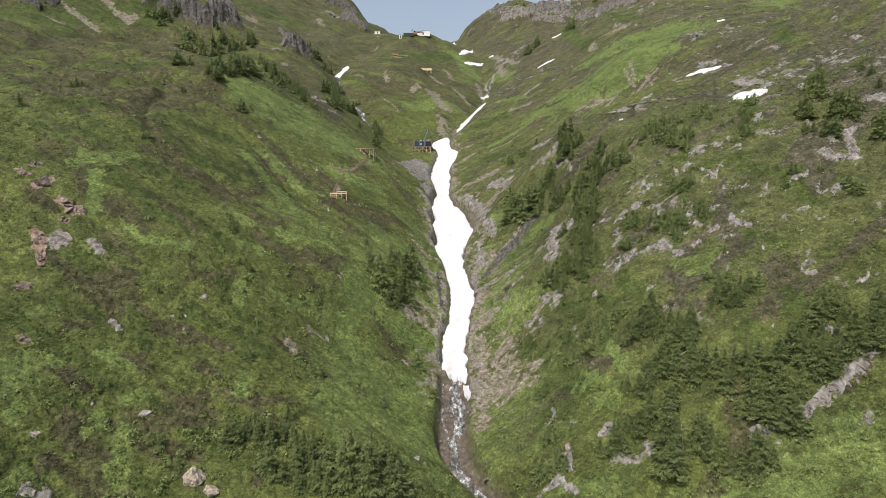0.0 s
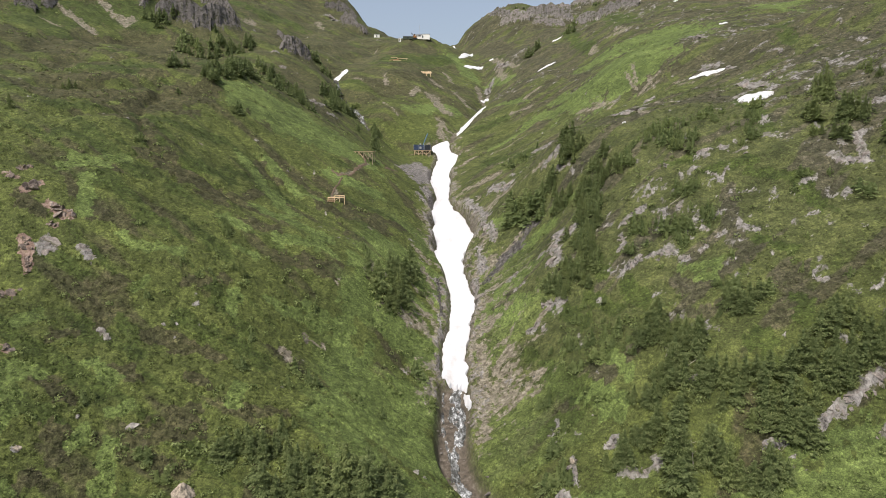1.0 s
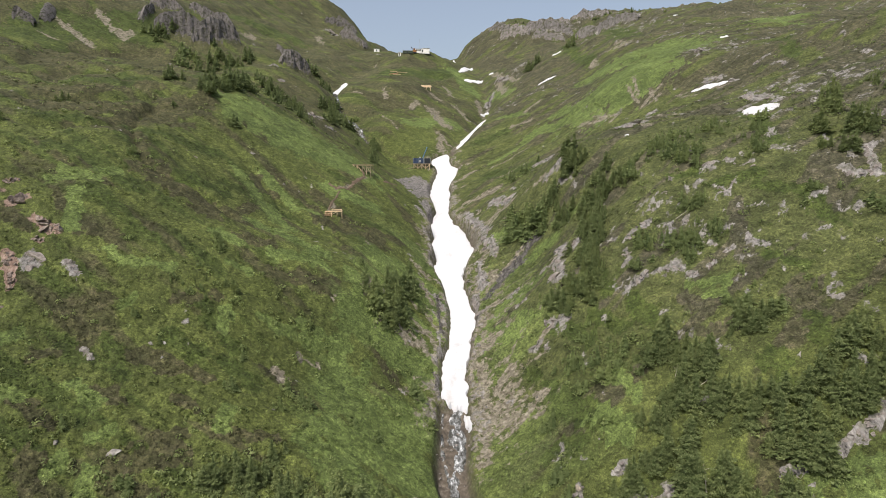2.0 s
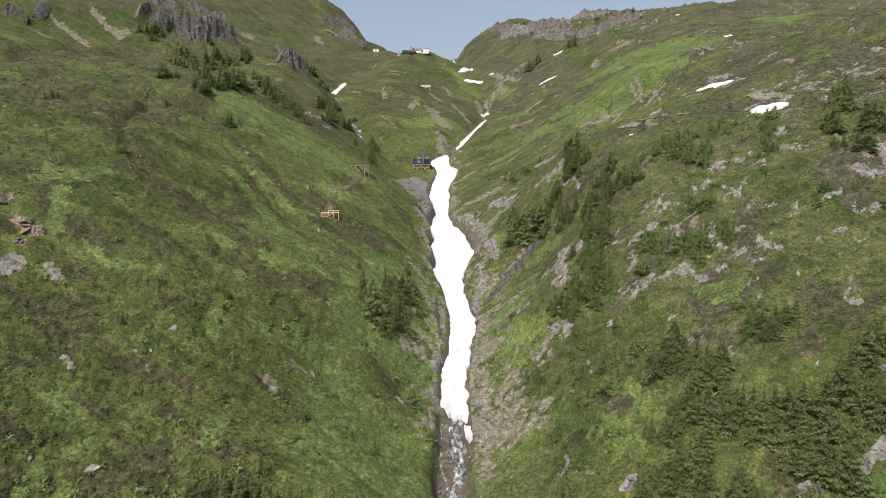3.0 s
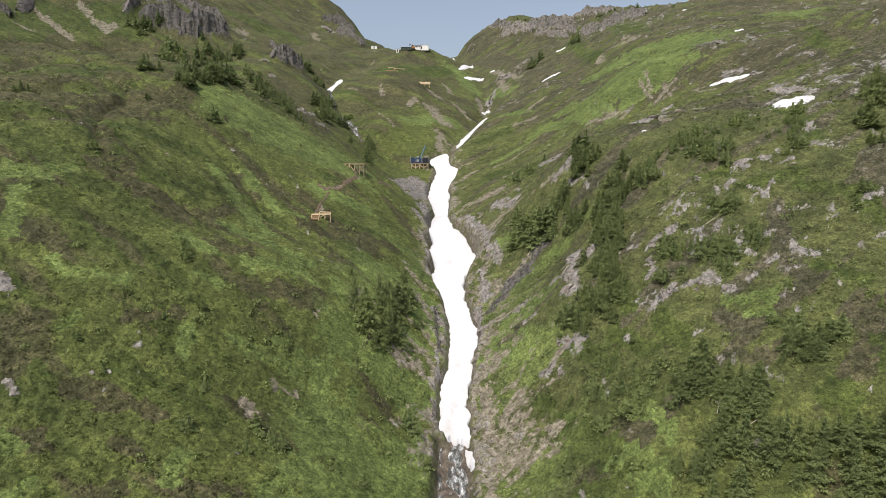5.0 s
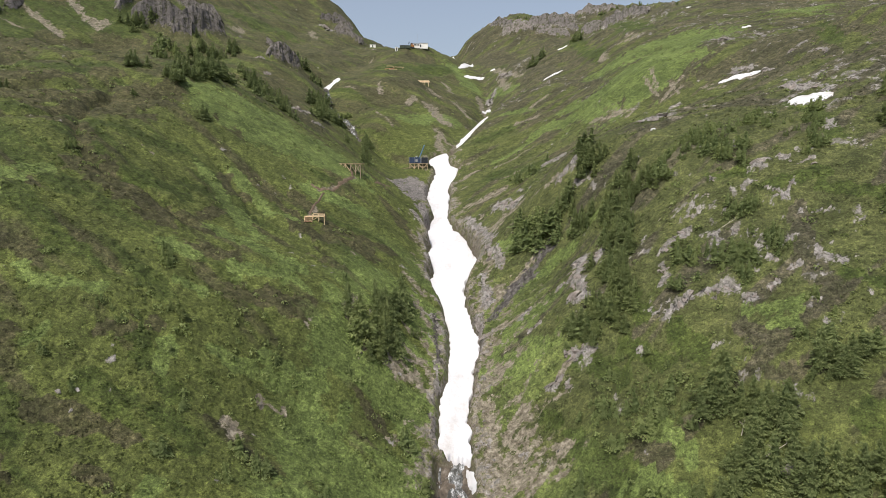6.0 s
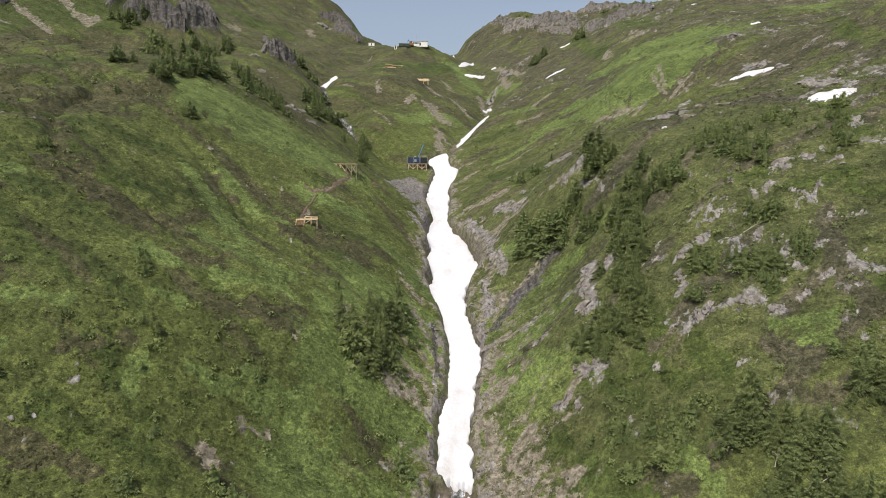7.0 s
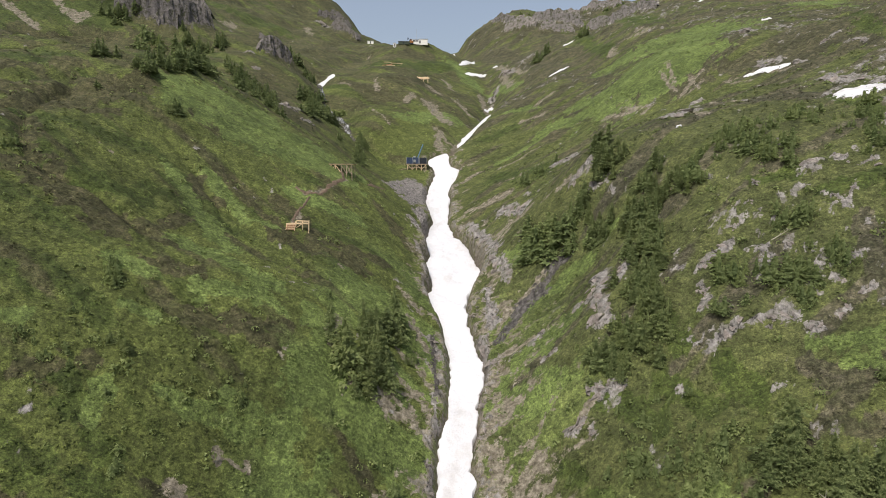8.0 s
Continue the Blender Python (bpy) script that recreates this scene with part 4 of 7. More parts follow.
# ---------------------------------------------------------------- one sheet of ground, finer where it lies close below the flight
rows_y = np.concatenate([np.linspace(-900, 40, 48)[:-1], np.geomspace(40, 1200, 780), np.linspace(1220, 2600, 16)])
fan = np.concatenate([[-4.5, -3.2, -2.4, -1.8, -1.45, -1.25, -1.1], np.linspace(-1, 1, 620), [1.1, 1.25, 1.45, 1.8, 2.4, 3.2, 4.5]])
half = np.maximum(0.80 * rows_y + 22, 60)
plan_x, plan_y = (half[:, None] * fan[None, :]).ravel(), np.repeat(rows_y, len(fan))
covers = ground_raw(plan_x, plan_y)
ground_mesh = mesh_of("ground", np.stack([plan_x, plan_y, covers["z"]], 1), grid_faces(len(fan), len(rows_y)), m_ground, True)
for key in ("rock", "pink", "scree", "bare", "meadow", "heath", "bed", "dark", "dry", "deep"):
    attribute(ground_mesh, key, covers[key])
tagged(new("ground", ground_mesh), "steep green alpine valley sides with heath, meadow and rock", "ground", kind="structure")

# ---------------------------------------------------------------- old snow in the gully
ys = np.linspace(SNOW_Y[0], SNOW_Y[-1], 520)
edge_a = np.interp(ys, SNOW_Y, SNOW_A) + rough(ys, ys * 0, 3.0, 41, 4, 0.65) * 0.6
edge_b = np.interp(ys, SNOW_Y, SNOW_B) + rough(ys, ys * 0 + 50, 3.0, 42, 4, 0.65) * 0.6
k = np.linspace(0, 1, 60)
uu = edge_a[:, None] * (1 - k) + edge_b[:, None] * k
yy = np.repeat(ys[:, None], len(k), 1)
nose = 1.4 * rough(uu.ravel(), uu.ravel() * 0, 2.2, 44, 3).reshape(uu.shape) * (1 - ease(0, 6, yy - ys[0]))
yy = yy + nose
xx = uu + gully_x(ys)[:, None]
drop = 2.6 * np.maximum(0, np.abs(2 * k - 1) - 0.94) / 0.06
tip = 2.6 * (1 - ease(0, 0.5, yy - nose - ys[0]))
zz = gully_z(yy.ravel()).reshape(yy.shape) + rough(xx.ravel(), yy.ravel(), 7, 43, 4).reshape(yy.shape) * 0.3 - drop[None, :] - tip
snow_mesh = mesh_of("snow_tongue", np.stack([xx, yy, zz], -1).reshape(-1, 3), grid_faces(len(k), len(ys)), m_snow, True)
tagged(new("snow_tongue", snow_mesh), "long narrow tongue of old white snow in the gully", "snow", kind="structure")

# ---------------------------------------------------------------- snow patches on the upper slopes
SNOW_PATCHES = [
    (8.9, 354.9, 26.9, 389, 3.9), (27.9, 440.7, 33.8, 449.7, 1.7), (19.6, 527.7, 34.3, 533.6, 4.2), (14.8, 546.8, 28.4, 595.9, 3.6),
    (41.2, 541.9, 44.7, 541.1, 1.1), (88.9, 491.5, 94.9, 496.8, 2.6), (66.5, 430.2, 81.1, 437.1, 0.8), (109.5, 271.3, 120.2, 263.3, 2.5),
    (101.4, 205.2, 104.9, 199.7, 5.5), (-73, 414, -69.3, 441.2, 3.3), (5.4, 144.2, 6.7, 137.1, 0.7), (62.8, 213.2, 63.8, 212.8, 0.5),
    (162.7, 363.8, 165.7, 360.7, 1.1), (177.4, 477.6, 179.7, 475.1, 0.8), (8, 634, 13, 648, 3),
]


def snow_patch(x1, y1, x2, y2, r, seed):
    a = np.linspace(0, 1, 40)
    v = np.linspace(-1, 1, 15)
    ln = math.hypot(x2 - x1, y2 - y1) + 1e-6
    dx, dy = (x2 - x1) / ln, (y2 - y1) / ln
    mid = (a - 0.5) * (ln + r) + ln / 2
    shape = np.clip(1 - np.abs(2 * a - 1) ** 3.2, 0, 1)
    up = r * shape * (1 + 0.55 * rough(mid, mid * 0 + seed * 31.0, max(ln / 4, 2.0), 70 + seed, 3))
    down = r * shape * (1 + 0.55 * rough(mid, mid * 0 + seed * 57.0, max(ln / 4, 2.0), 90 + seed, 3))
    off = np.where(v[None, :] > 0, v[None, :] * up[:, None], v[None, :] * down[:, None])
    px = x1 + dx * mid[:, None] - dy * off
    py = y1 + dy * mid[:, None] + dx * off
    z = heights(px.ravel(), py.ravel()).reshape(px.shape)
    for _ in range(3):
        z[1:-1, 1:-1] = np.maximum(z[1:-1, 1:-1], (z[:-2, 1:-1] + z[2:, 1:-1] + z[1:-1, :-2] + z[1:-1, 2:]) / 4)
    z = z + 0.5 - 1.2 * np.abs(v[None, :]) ** 6 - 1.2 * np.abs(2 * a[:, None] - 1) ** 12
    me = mesh_of("snow_patch", np.stack([px, py, z], -1).reshape(-1, 3), grid_faces(len(v), len(a)), m_snow, True)
    return tagged(new("snow_patch", me), "patch of old white snow remaining on the slope", "snow patch", "snow patches")


for i, row in enumerate(SNOW_PATCHES):
    snow_patch(*row, i)

# ---------------------------------------------------------------- running water
def water_material():
    n = Nodes("white_water")
    foam = n.ramp(n.noise(0.9, 6, 0.75, (1.0, 0.45, 1.0)), (0.44, (0.055, 0.055, 0.050)), (0.54, (0.20, 0.205, 0.21)), (0.66, (0.72, 0.74, 0.77)))
    return n.done(foam, 0.25, n.noise(1.6, 5, 0.7), 0.6, 0.25)


m_water = water_material()


def ribbon(name, line, widths, lift, label, rise=0.12):
    """A strip of running water along places in plan."""
    line, widths = np.array(line, float), np.array(widths, float)
    run = np.concatenate([[0], np.cumsum(np.hypot(*np.diff(line, axis=0).T))])
    n = max(int(run[-1] / 0.45), 12)
    s_ = np.linspace(0, run[-1], n)
    cx, cy, w = np.interp(s_, run, line[:, 0]), np.interp(s_, run, line[:, 1]), np.interp(s_, run, widths)
    tx, ty = np.gradient(cx), np.gradient(cy)
    ln = np.hypot(tx, ty)
    tx, ty = tx / ln, ty / ln
    w = w * (1 + 0.45 * rough(s_, s_ * 0, 4.0, 33, 3))
    v = np.linspace(-1, 1, 13)
    px, py = cx[:, None] - ty[:, None] * v * w[:, None], cy[:, None] + tx[:, None] * v * w[:, None]
    base = lift(px, py, cx, cy)
    z = base + rough(px.ravel(), py.ravel(), 1.3, 34, 3).reshape(px.shape) * rise - 0.5 * np.abs(v[None, :]) ** 5
    me = mesh_of(name, np.stack([px, py, z], -1).reshape(-1, 3), grid_faces(len(v), n), m_water, True)
    return tagged(new(name, me), label, "stream", kind="structure")


def on_bed(px, py, cx, cy):
    return np.repeat((gully_z(cy) - 1.45)[:, None], px.shape[1], 1)


def on_ground(px, py, cx, cy):
    return heights(px.ravel(), py.ravel()).reshape(px.shape) + 0.25


down = np.linspace(151, 20, 60)
ribbon("water_stream", np.stack([gully_x(down) + 0.7 * np.sin(down * 0.3) + np.where(down > 118, 0.8, 0), down], 1),
       np.interp(down, [20, 110, 122, 135, 151], [2.0, 1.6, 1.0, 1.9, 1.4]), on_bed, "white mountain stream tumbling over stones below the snow", 0.25)
side = np.linspace(150, 118, 24)
ribbon("water_side_stream", np.stack([gully_x(side) - 3.1 * ease(119, 138, side), side], 1), np.full(len(side), 0.55), on_bed, "thin side branch of the mountain stream", 0.2)
WATERFALL = [
    (-72.1, 413.3, 0.7), (-67.7, 395.7, 0.7), (-62.6, 382, 0.5), (-56.6, 372.4, 0.6), (-51.9, 365.6, 0.8), (-48.1, 356.2, 0.9), (-45.1, 347.7, 0.7),
]
ribbon("water_fall", [r[:2] for r in WATERFALL], [r[2] * 1.7 for r in WATERFALL], on_ground, "thin white waterfall running down from a snow patch")

# ---------------------------------------------------------------- worn footpaths
TRAIL = [
    (-42, 226.5), (-40.5, 225.6), (-37.9, 227.1), (-35.8, 228.9), (-34.4, 234.5), (-32.8, 240.1), (-31.6, 247.3), (-32.6, 251.2), (-34, 252.7),
]
LOWER_TRAIL = [
    (-37.7, 224.8), (-38.4, 218.4), (-38.9, 211.9), (-38.5, 207.6),
]
MID_TRAIL = [
    (-25.1, 256.4), (-22.7, 261.2), (-20.3, 266.8),
]
m_earth = plain_material("trodden_earth", (0.125, 0.092, 0.068), 0.95, 0.45, 1.2)


def footpath(line, w):
    line = np.array(line, float)
    run = np.concatenate([[0], np.cumsum(np.hypot(*np.diff(line, axis=0).T))])
    n = max(int(run[-1] / 0.5), 8)
    s_ = np.linspace(0, run[-1], n)
    cx, cy = np.interp(s_, run, line[:, 0]), np.interp(s_, run, line[:, 1])
    tx, ty = np.gradient(cx), np.gradient(cy)
    ln = np.hypot(tx, ty)
    v = np.linspace(-1, 1, 9)
    ww = w * (1 + 0.7 * rough(s_, s_ * 0, 2.5, 35, 3))
    cx, cy = cx + 0.5 * rough(s_, s_ * 0, 4.0, 36, 2), cy + 0.5 * rough(s_, s_ * 0 + 9, 4.0, 37, 2)
    px, py = cx[:, None] - (ty / ln)[:, None] * v * ww[:, None], cy[:, None] + (tx / ln)[:, None] * v * ww[:, None]
    z = heights(px.ravel(), py.ravel()).reshape(px.shape)
    z = z + 0.24 - 0.6 * np.abs(v[None, :]) ** 3
    me = mesh_of("footpath", np.stack([px, py, z], -1).reshape(-1, 3), grid_faces(len(v), n), m_earth, True)
    return tagged(new("footpath", me), "worn brown earth footpath across the slope", "footpath", kind="structure")


for line, w in ((TRAIL, 0.75), (LOWER_TRAIL, 0.42), (MID_TRAIL, 0.6)):
    footpath(line, w)

# ---------------------------------------------------------------- leaves, trees and shrubs
def unit(a):
    return a / np.maximum(np.linalg.norm(a, axis=1, keepdims=True), 1e-9)


def crown(seed, radius, whorls, start, power, dense=1.0):
    """Foliage of a conifer one metre high: tiers of drooping boughs like ragged pads, uneven round the trunk, over a leafy core."""
    r = np.random.default_rng(seed)
    thin = r.uniform(0, math.tau)
    up = np.array([0, 0, 1.0])
    tri, wide = [], 1.0 / math.sqrt(dense)
    for i in range(whorls):
        h = start + (0.95 - start) * (i + r.uniform(-0.25, 0.25)) / (whorls - 1)
        h = min(max(h, start), 0.96)
        reach = radius * (1 - h) ** power + 0.02
        count = max(4, int(r.uniform(6, 9) * (1 - 0.4 * h)))
        turn = r.uniform(0, math.tau)
        for b in range(count):
            if r.random() < 0.10:
                continue
            a = turn + math.tau * (b + r.uniform(-0.35, 0.35)) / count
            far_ = reach * r.uniform(0.62, 1.22) * (1 - 0.22 * math.cos(a - thin))
            out = np.array([math.cos(a), math.sin(a), r.uniform(-0.48, -0.08) + 0.5 * h * h])
            sidew = np.array([-math.sin(a), math.cos(a), 0])
            foot_ = np.array([0, 0, h + r.uniform(-0.02, 0.02)])
            k = max(4, int(dense * (13 if reach > 0.08 else 6)))
            s_ = r.uniform(0.12, 1.0, k) ** 0.7
            off = r.uniform(-1, 1, k) * far_ * 0.40 * np.sin(np.clip(s_, 0, 1) * 2.6 + 0.35)
            at = foot_ + out * (far_ * 0.86 * s_)[:, None] + sidew * off[:, None]
            at[:, 2] += r.uniform(-0.030, 0.030, k) - 0.22 * far_ * s_ ** 2 - 0.25 * np.abs(off)
            w = unit(out + sidew * (r.uniform(-0.5, 0.5, k) + 1.6 * off / far_)[:, None] + up * r.uniform(-0.45, 0.0, k)[:, None])
            fl = unit(np.cross(w, up) + up * r.uniform(-1.1, 1.1, k)[:, None])
            ln = ((far_ * 0.22 + 0.022) * r.uniform(0.7, 1.35, k) * wide)[:, None]
            wd = ((far_ * 0.15 + 0.017) * r.uniform(0.7, 1.3, k) * wide)[:, None]
            tri.append(np.stack([at - fl * wd * 0.5, at + fl * wd * 0.5, at + w * ln], 1))
    tri.append(np.array([[[-0.02, 0, 0.90], [0.02, 0, 0.90], [0, 0, 1.03]], [[0, -0.02, 0.90], [0, 0.02, 0.90], [0, 0, 1.02]]]))
    v = np.concatenate(tri).reshape(-1, 3)
    f = np.arange(len(v)).reshape(-1, 3)
    # the core: a ragged cone of foliage inside the boughs
    rings, sides = 9, 9
    hh = np.repeat(np.linspace(start, 0.95, rings), sides)
    aa = np.tile(np.arange(sides) * math.tau / sides, rings) + hh * 5
    rad = (radius * (1 - hh) ** power * 0.38 + 0.004) * r.uniform(0.55, 1.25, len(hh)) * (1 - 0.25 * np.cos(aa - thin))
    core = np.stack([rad * np.cos(aa), rad * np.sin(aa), hh - 0.25 * rad], 1)
    q = np.arange((rings - 1) * sides)
    i0, j0 = q // sides * sides, q % sides
    p0, p1 = i0 + j0, i0 + (j0 + 1) % sides
    cf = np.concatenate([np.stack([p0, p1, p1 + sides], 1), np.stack([p0, p1 + sides, p0 + sides], 1)])
    return np.concatenate([v, core]), np.concatenate([f, cf + len(v)])


def clump(seed, radius, whorls, start, power, leaders, dense):
    """The crowns of a few stems grown together."""
    r = np.random.default_rng(seed + 900)
    vs, fs, n = [], [], 0
    for i in range(leaders):
        v, f = crown(seed * 7 + i, radius * (1.0 if i == 0 else 0.85), whorls if i == 0 else max(whorls - 2, 4), start, power, dense)
        if i:
            a, d = r.uniform(0, math.tau), radius * r.uniform(0.7, 1.15)
            v = v * np.array([1, 1, r.uniform(0.55, 0.85)]) + np.array([d * math.cos(a), d * math.sin(a), -0.05])
        vs.append(v), fs.append(f + n)
        n += len(v)
    return np.concatenate(vs), np.concatenate(fs)


def stem(top, width, lean=0.0, sides=6):
    rings, v = 4, []
    for i in range(rings):
        h = top * i / (rings - 1) - 0.06
        rad = width * (1 - 0.9 * i / (rings - 1)) * (1.25 if i == 0 else 1)
        v += [(lean * max(h, 0) + rad * math.cos(math.tau * k / sides), rad * math.sin(math.tau * k / sides), h) for k in range(sides)]
    f = [(i * sides + k, i * sides + (k + 1) % sides, (i + 1) * sides + (k + 1) % sides, (i + 1) * sides + k) for i in range(rings - 1) for k in range(sides)]
    return v, f


TREES = [
    (-106.3, 243, 7.4), (-106.2, 245.7, 5.9), (-107.6, 242.3, 4.3), (-187, 399, 8.9), (-183.4, 401.1, 9.3), (-190.9, 397.5, 7.4), (-178.8, 401.4, 10.4),
    (-176.3, 406, 10.1), (-88.6, 259.6, 9.8), (-87.4, 262, 12.3), (-87.9, 267.9, 11.7), (-87, 271.4, 11.9), (-88.1, 279.3, 11.8), (-112.1, 346.2, 13.7),
    (-138.7, 379.5, 14.1), (-134.7, 384.9, 14.3), (-133.3, 391.5, 13.1), (-141.5, 394.6, 11.7), (-86.5, 277.1, 8.3), (-88.7, 252.2, 7.6), (-90.1, 251.3, 5.7),
    (-91.3, 250.9, 5.7), (-146, 387.9, 11.9), (-90.6, 238.6, 5.1), (-89.6, 240, 5.9), (-89.2, 242.7, 4.2), (-93.3, 240.1, 4.5), (-76.4, 227.6, 5.6),
    (-77.2, 226.6, 3.6), (-75.7, 228.8, 4.5),
]
TREES += [
    (-129.4, 404.4, 10.5), (-126, 403.9, 8.3), (-101.6, 345.8, 9.3), (-92.7, 326.4, 10.8), (-77.6, 286.2, 11), (-84.7, 317.5, 9.5), (-107.9, 359.5, 7.4),
    (-81.5, 312.7, 9.2), (-70, 283.1, 8.1), (-68.4, 287, 7.1), (-64.5, 281.1, 6.4), (-60.7, 276.3, 5.8), (-59.1, 277.9, 4.9), (-95.3, 343.5, 9),
    (-94.9, 435.5, 9.7), (-91.7, 432.4, 9.2), (-89.2, 433.8, 8.8), (-83.6, 424.1, 7.5), (-78.7, 417, 7.4), (-60.4, 329.8, 12.3), (-57.9, 327.8, 11.4),
    (-55.5, 327.1, 10.8), (-52.7, 325.8, 8.6), (-66.9, 349.6, 8.8), (-61.1, 348.1, 10.8), (-36, 314.5, 6.8), (-36.6, 329, 8.6), (-33.7, 326.1, 5.8),
    (-43.8, 310.5, 5.5), (-33.8, 290.9, 6.9),
]
TREES += [
    (74.5, 489.6, 12.1), (70.6, 482.4, 9.8), (67.9, 485.8, 9.4), (76.7, 490.5, 11.8), (104, 495.9, 10.3), (105.5, 515.1, 7.5), (30.4, 272.8, 5.3),
    (31, 267.1, 5.8), (36.6, 269.1, 4.6), (28, 275.6, 3.4), (36.2, 277, 3.9), (43.7, 277.8, 5.3), (45.9, 224.5, 5.1), (45, 218.3, 5.9),
    (43, 218, 5.1), (45.8, 214.2, 6.1), (47.7, 213.3, 5.9), (45.4, 210.3, 5.8), (43.1, 212.9, 5.1), (49.5, 214.2, 4.7), (24.2, 218.2, 5.8),
    (25.7, 212.7, 9.2), (27.4, 209.5, 8.2), (29.6, 209, 9.4), (31.3, 210.2, 8.3), (32.7, 209.6, 8.5), (34, 208.6, 7.5), (29.7, 215.2, 8.1),
    (27, 216, 6.6), (34.2, 202.9, 5.7),
]
TREES += [
    (32.5, 204, 6.1), (36.8, 211.3, 7.4), (37.6, 209.6, 8.4), (38.6, 206.9, 6.1), (38.1, 198.7, 7), (39, 198, 7.3), (37.9, 201.2, 4.9),
    (40.2, 199.4, 4.4), (42.4, 199.7, 4.5), (38.4, 211.9, 6.6), (45.4, 196.3, 4.8), (45.7, 192.9, 6.4), (46.1, 188.4, 6.2), (47.8, 188, 5.3),
    (47.2, 182.3, 5.9), (43.2, 186.7, 5.6), (43.1, 180.7, 5.8), (43.8, 177.3, 5.7), (45.7, 176.2, 5.3), (40.9, 177.3, 5), (41.1, 170.6, 5.2),
    (41.6, 167.4, 5.3), (44.3, 170.5, 4.8), (38.4, 167.3, 5), (39, 162.6, 5.4), (39.8, 160.4, 5.3), (36.9, 160.7, 5.3), (34.5, 159.3, 4.9),
    (32.9, 159.2, 4.6), (35.2, 156.8, 5.4),
]
TREES += [
    (36.9, 155.9, 5.6), (38.8, 155.7, 4.8), (41, 157.8, 5.1), (36.4, 152.6, 5.2), (37.3, 151, 4.5), (40.1, 153.7, 4.2), (32.7, 162.1, 3.3),
    (30.1, 154.1, 4.6), (31.1, 152.5, 4.4), (28.7, 156.4, 4.3), (32.4, 153.5, 4.2), (31, 155.6, 4.3), (66, 196, 4.1), (67.9, 194.5, 5.1),
    (68.5, 190.4, 5.6), (70.7, 189.6, 5.9), (72.6, 188.6, 5.9), (65.6, 186.6, 4.5), (66.8, 184, 4.5), (68.7, 181.8, 5.4), (70.6, 179.6, 5.1),
    (71.7, 177.3, 5.3), (71.9, 175.6, 4.7), (71.6, 184, 6), (73.7, 183.5, 5.3), (62.6, 194.2, 3.2), (60.5, 192.2, 3.5), (64.2, 189.1, 4.2),
    (61.9, 188.1, 3.3), (75.1, 196, 4.5),
]
TREES += [
    (92.4, 185.5, 4.6), (54.8, 192.1, 4.6), (55.8, 189.5, 5.3), (58.1, 190.7, 4.8), (52.6, 191.1, 5.4), (53.5, 186.8, 5.8), (54.4, 184.2, 5.1),
    (47.4, 130.7, 6.1), (46, 125.7, 5.8), (44.1, 125.5, 4.9), (43.1, 128.2, 4.4), (47.4, 124.4, 4.9), (48.4, 121.9, 4.9), (32.8, 105.5, 6.1),
    (34, 105.9, 6.3), (36.3, 108.2, 5.6), (38, 108.5, 5.6), (39.4, 107.8, 6.4), (40.6, 108.3, 6.4), (39.9, 113.4, 5.4), (38.3, 115.7, 4.7),
    (41.7, 113.6, 5.4), (43.4, 113.8, 5.4), (30.4, 106.4, 3.8), (41.3, 100.6, 7.8), (42.5, 101.1, 7.8), (41.5, 104.6, 7.4), (44.4, 108.5, 6.4),
    (45.9, 111.1, 6.5), (50.6, 120, 6),
]
TREES += [
    (51.8, 118.5, 5.3), (49.3, 121.1, 5.5), (51, 111.7, 5.4), (52.2, 110.7, 6.1), (53.6, 110.3, 6.6), (55, 109.6, 6.2), (57.1, 109.5, 5.5),
    (59.2, 109.6, 5.5), (60.6, 107.9, 5.4), (51.8, 106.9, 5.3), (54.3, 106.7, 5.3), (58.2, 104.9, 6.5), (59.6, 103.4, 7.2), (61.6, 103.4, 7.3),
    (62.9, 101.9, 6.5), (62.9, 100, 6.4), (65.7, 101.7, 7.3), (58.4, 101.9, 6.4), (59.7, 100.4, 6.4), (60.9, 98.9, 6.3), (62.5, 98.3, 5.5),
    (55.1, 102.4, 4.5), (48.5, 96.2, 7.9), (50, 95.2, 7.5), (51.6, 94.5, 7.5), (53.5, 94.6, 7.4), (54.9, 94.5, 6.4), (48, 98.5, 6.2),
    (46.2, 100.3, 7), (47.7, 101.7, 6.2),
]
TREES += [
    (63.9, 107.3, 6.6), (66.5, 108.2, 6.3), (67.3, 105.8, 6.6), (68.6, 104.3, 6.6), (69.4, 103, 7.4), (71, 103.3, 6.6), (72.7, 103.6, 6.6),
    (74.8, 103.7, 5.7), (76.8, 103.9, 4.8), (68.3, 110.8, 4.8), (69.9, 108.9, 4.8), (71.6, 107.1, 5.6), (74.6, 106.9, 5.6), (77.5, 106.8, 5.7),
    (80.5, 106.6, 5.7), (82.3, 107, 5.8), (75.1, 112.6, 6.4), (73.9, 111.3, 6.3), (77.5, 110.3, 4.9), (83.7, 110.1, 5), (78.6, 105.2, 6),
    (77, 113.1, 5), (80.6, 104.4, 6), (62.9, 123, 5), (64.5, 123.8, 4.9), (114.9, 189.8, 9), (114.1, 185.5, 10.6), (113.4, 180, 10.1),
    (118.5, 190.1, 9.6), (104.8, 173.4, 6.7),
]
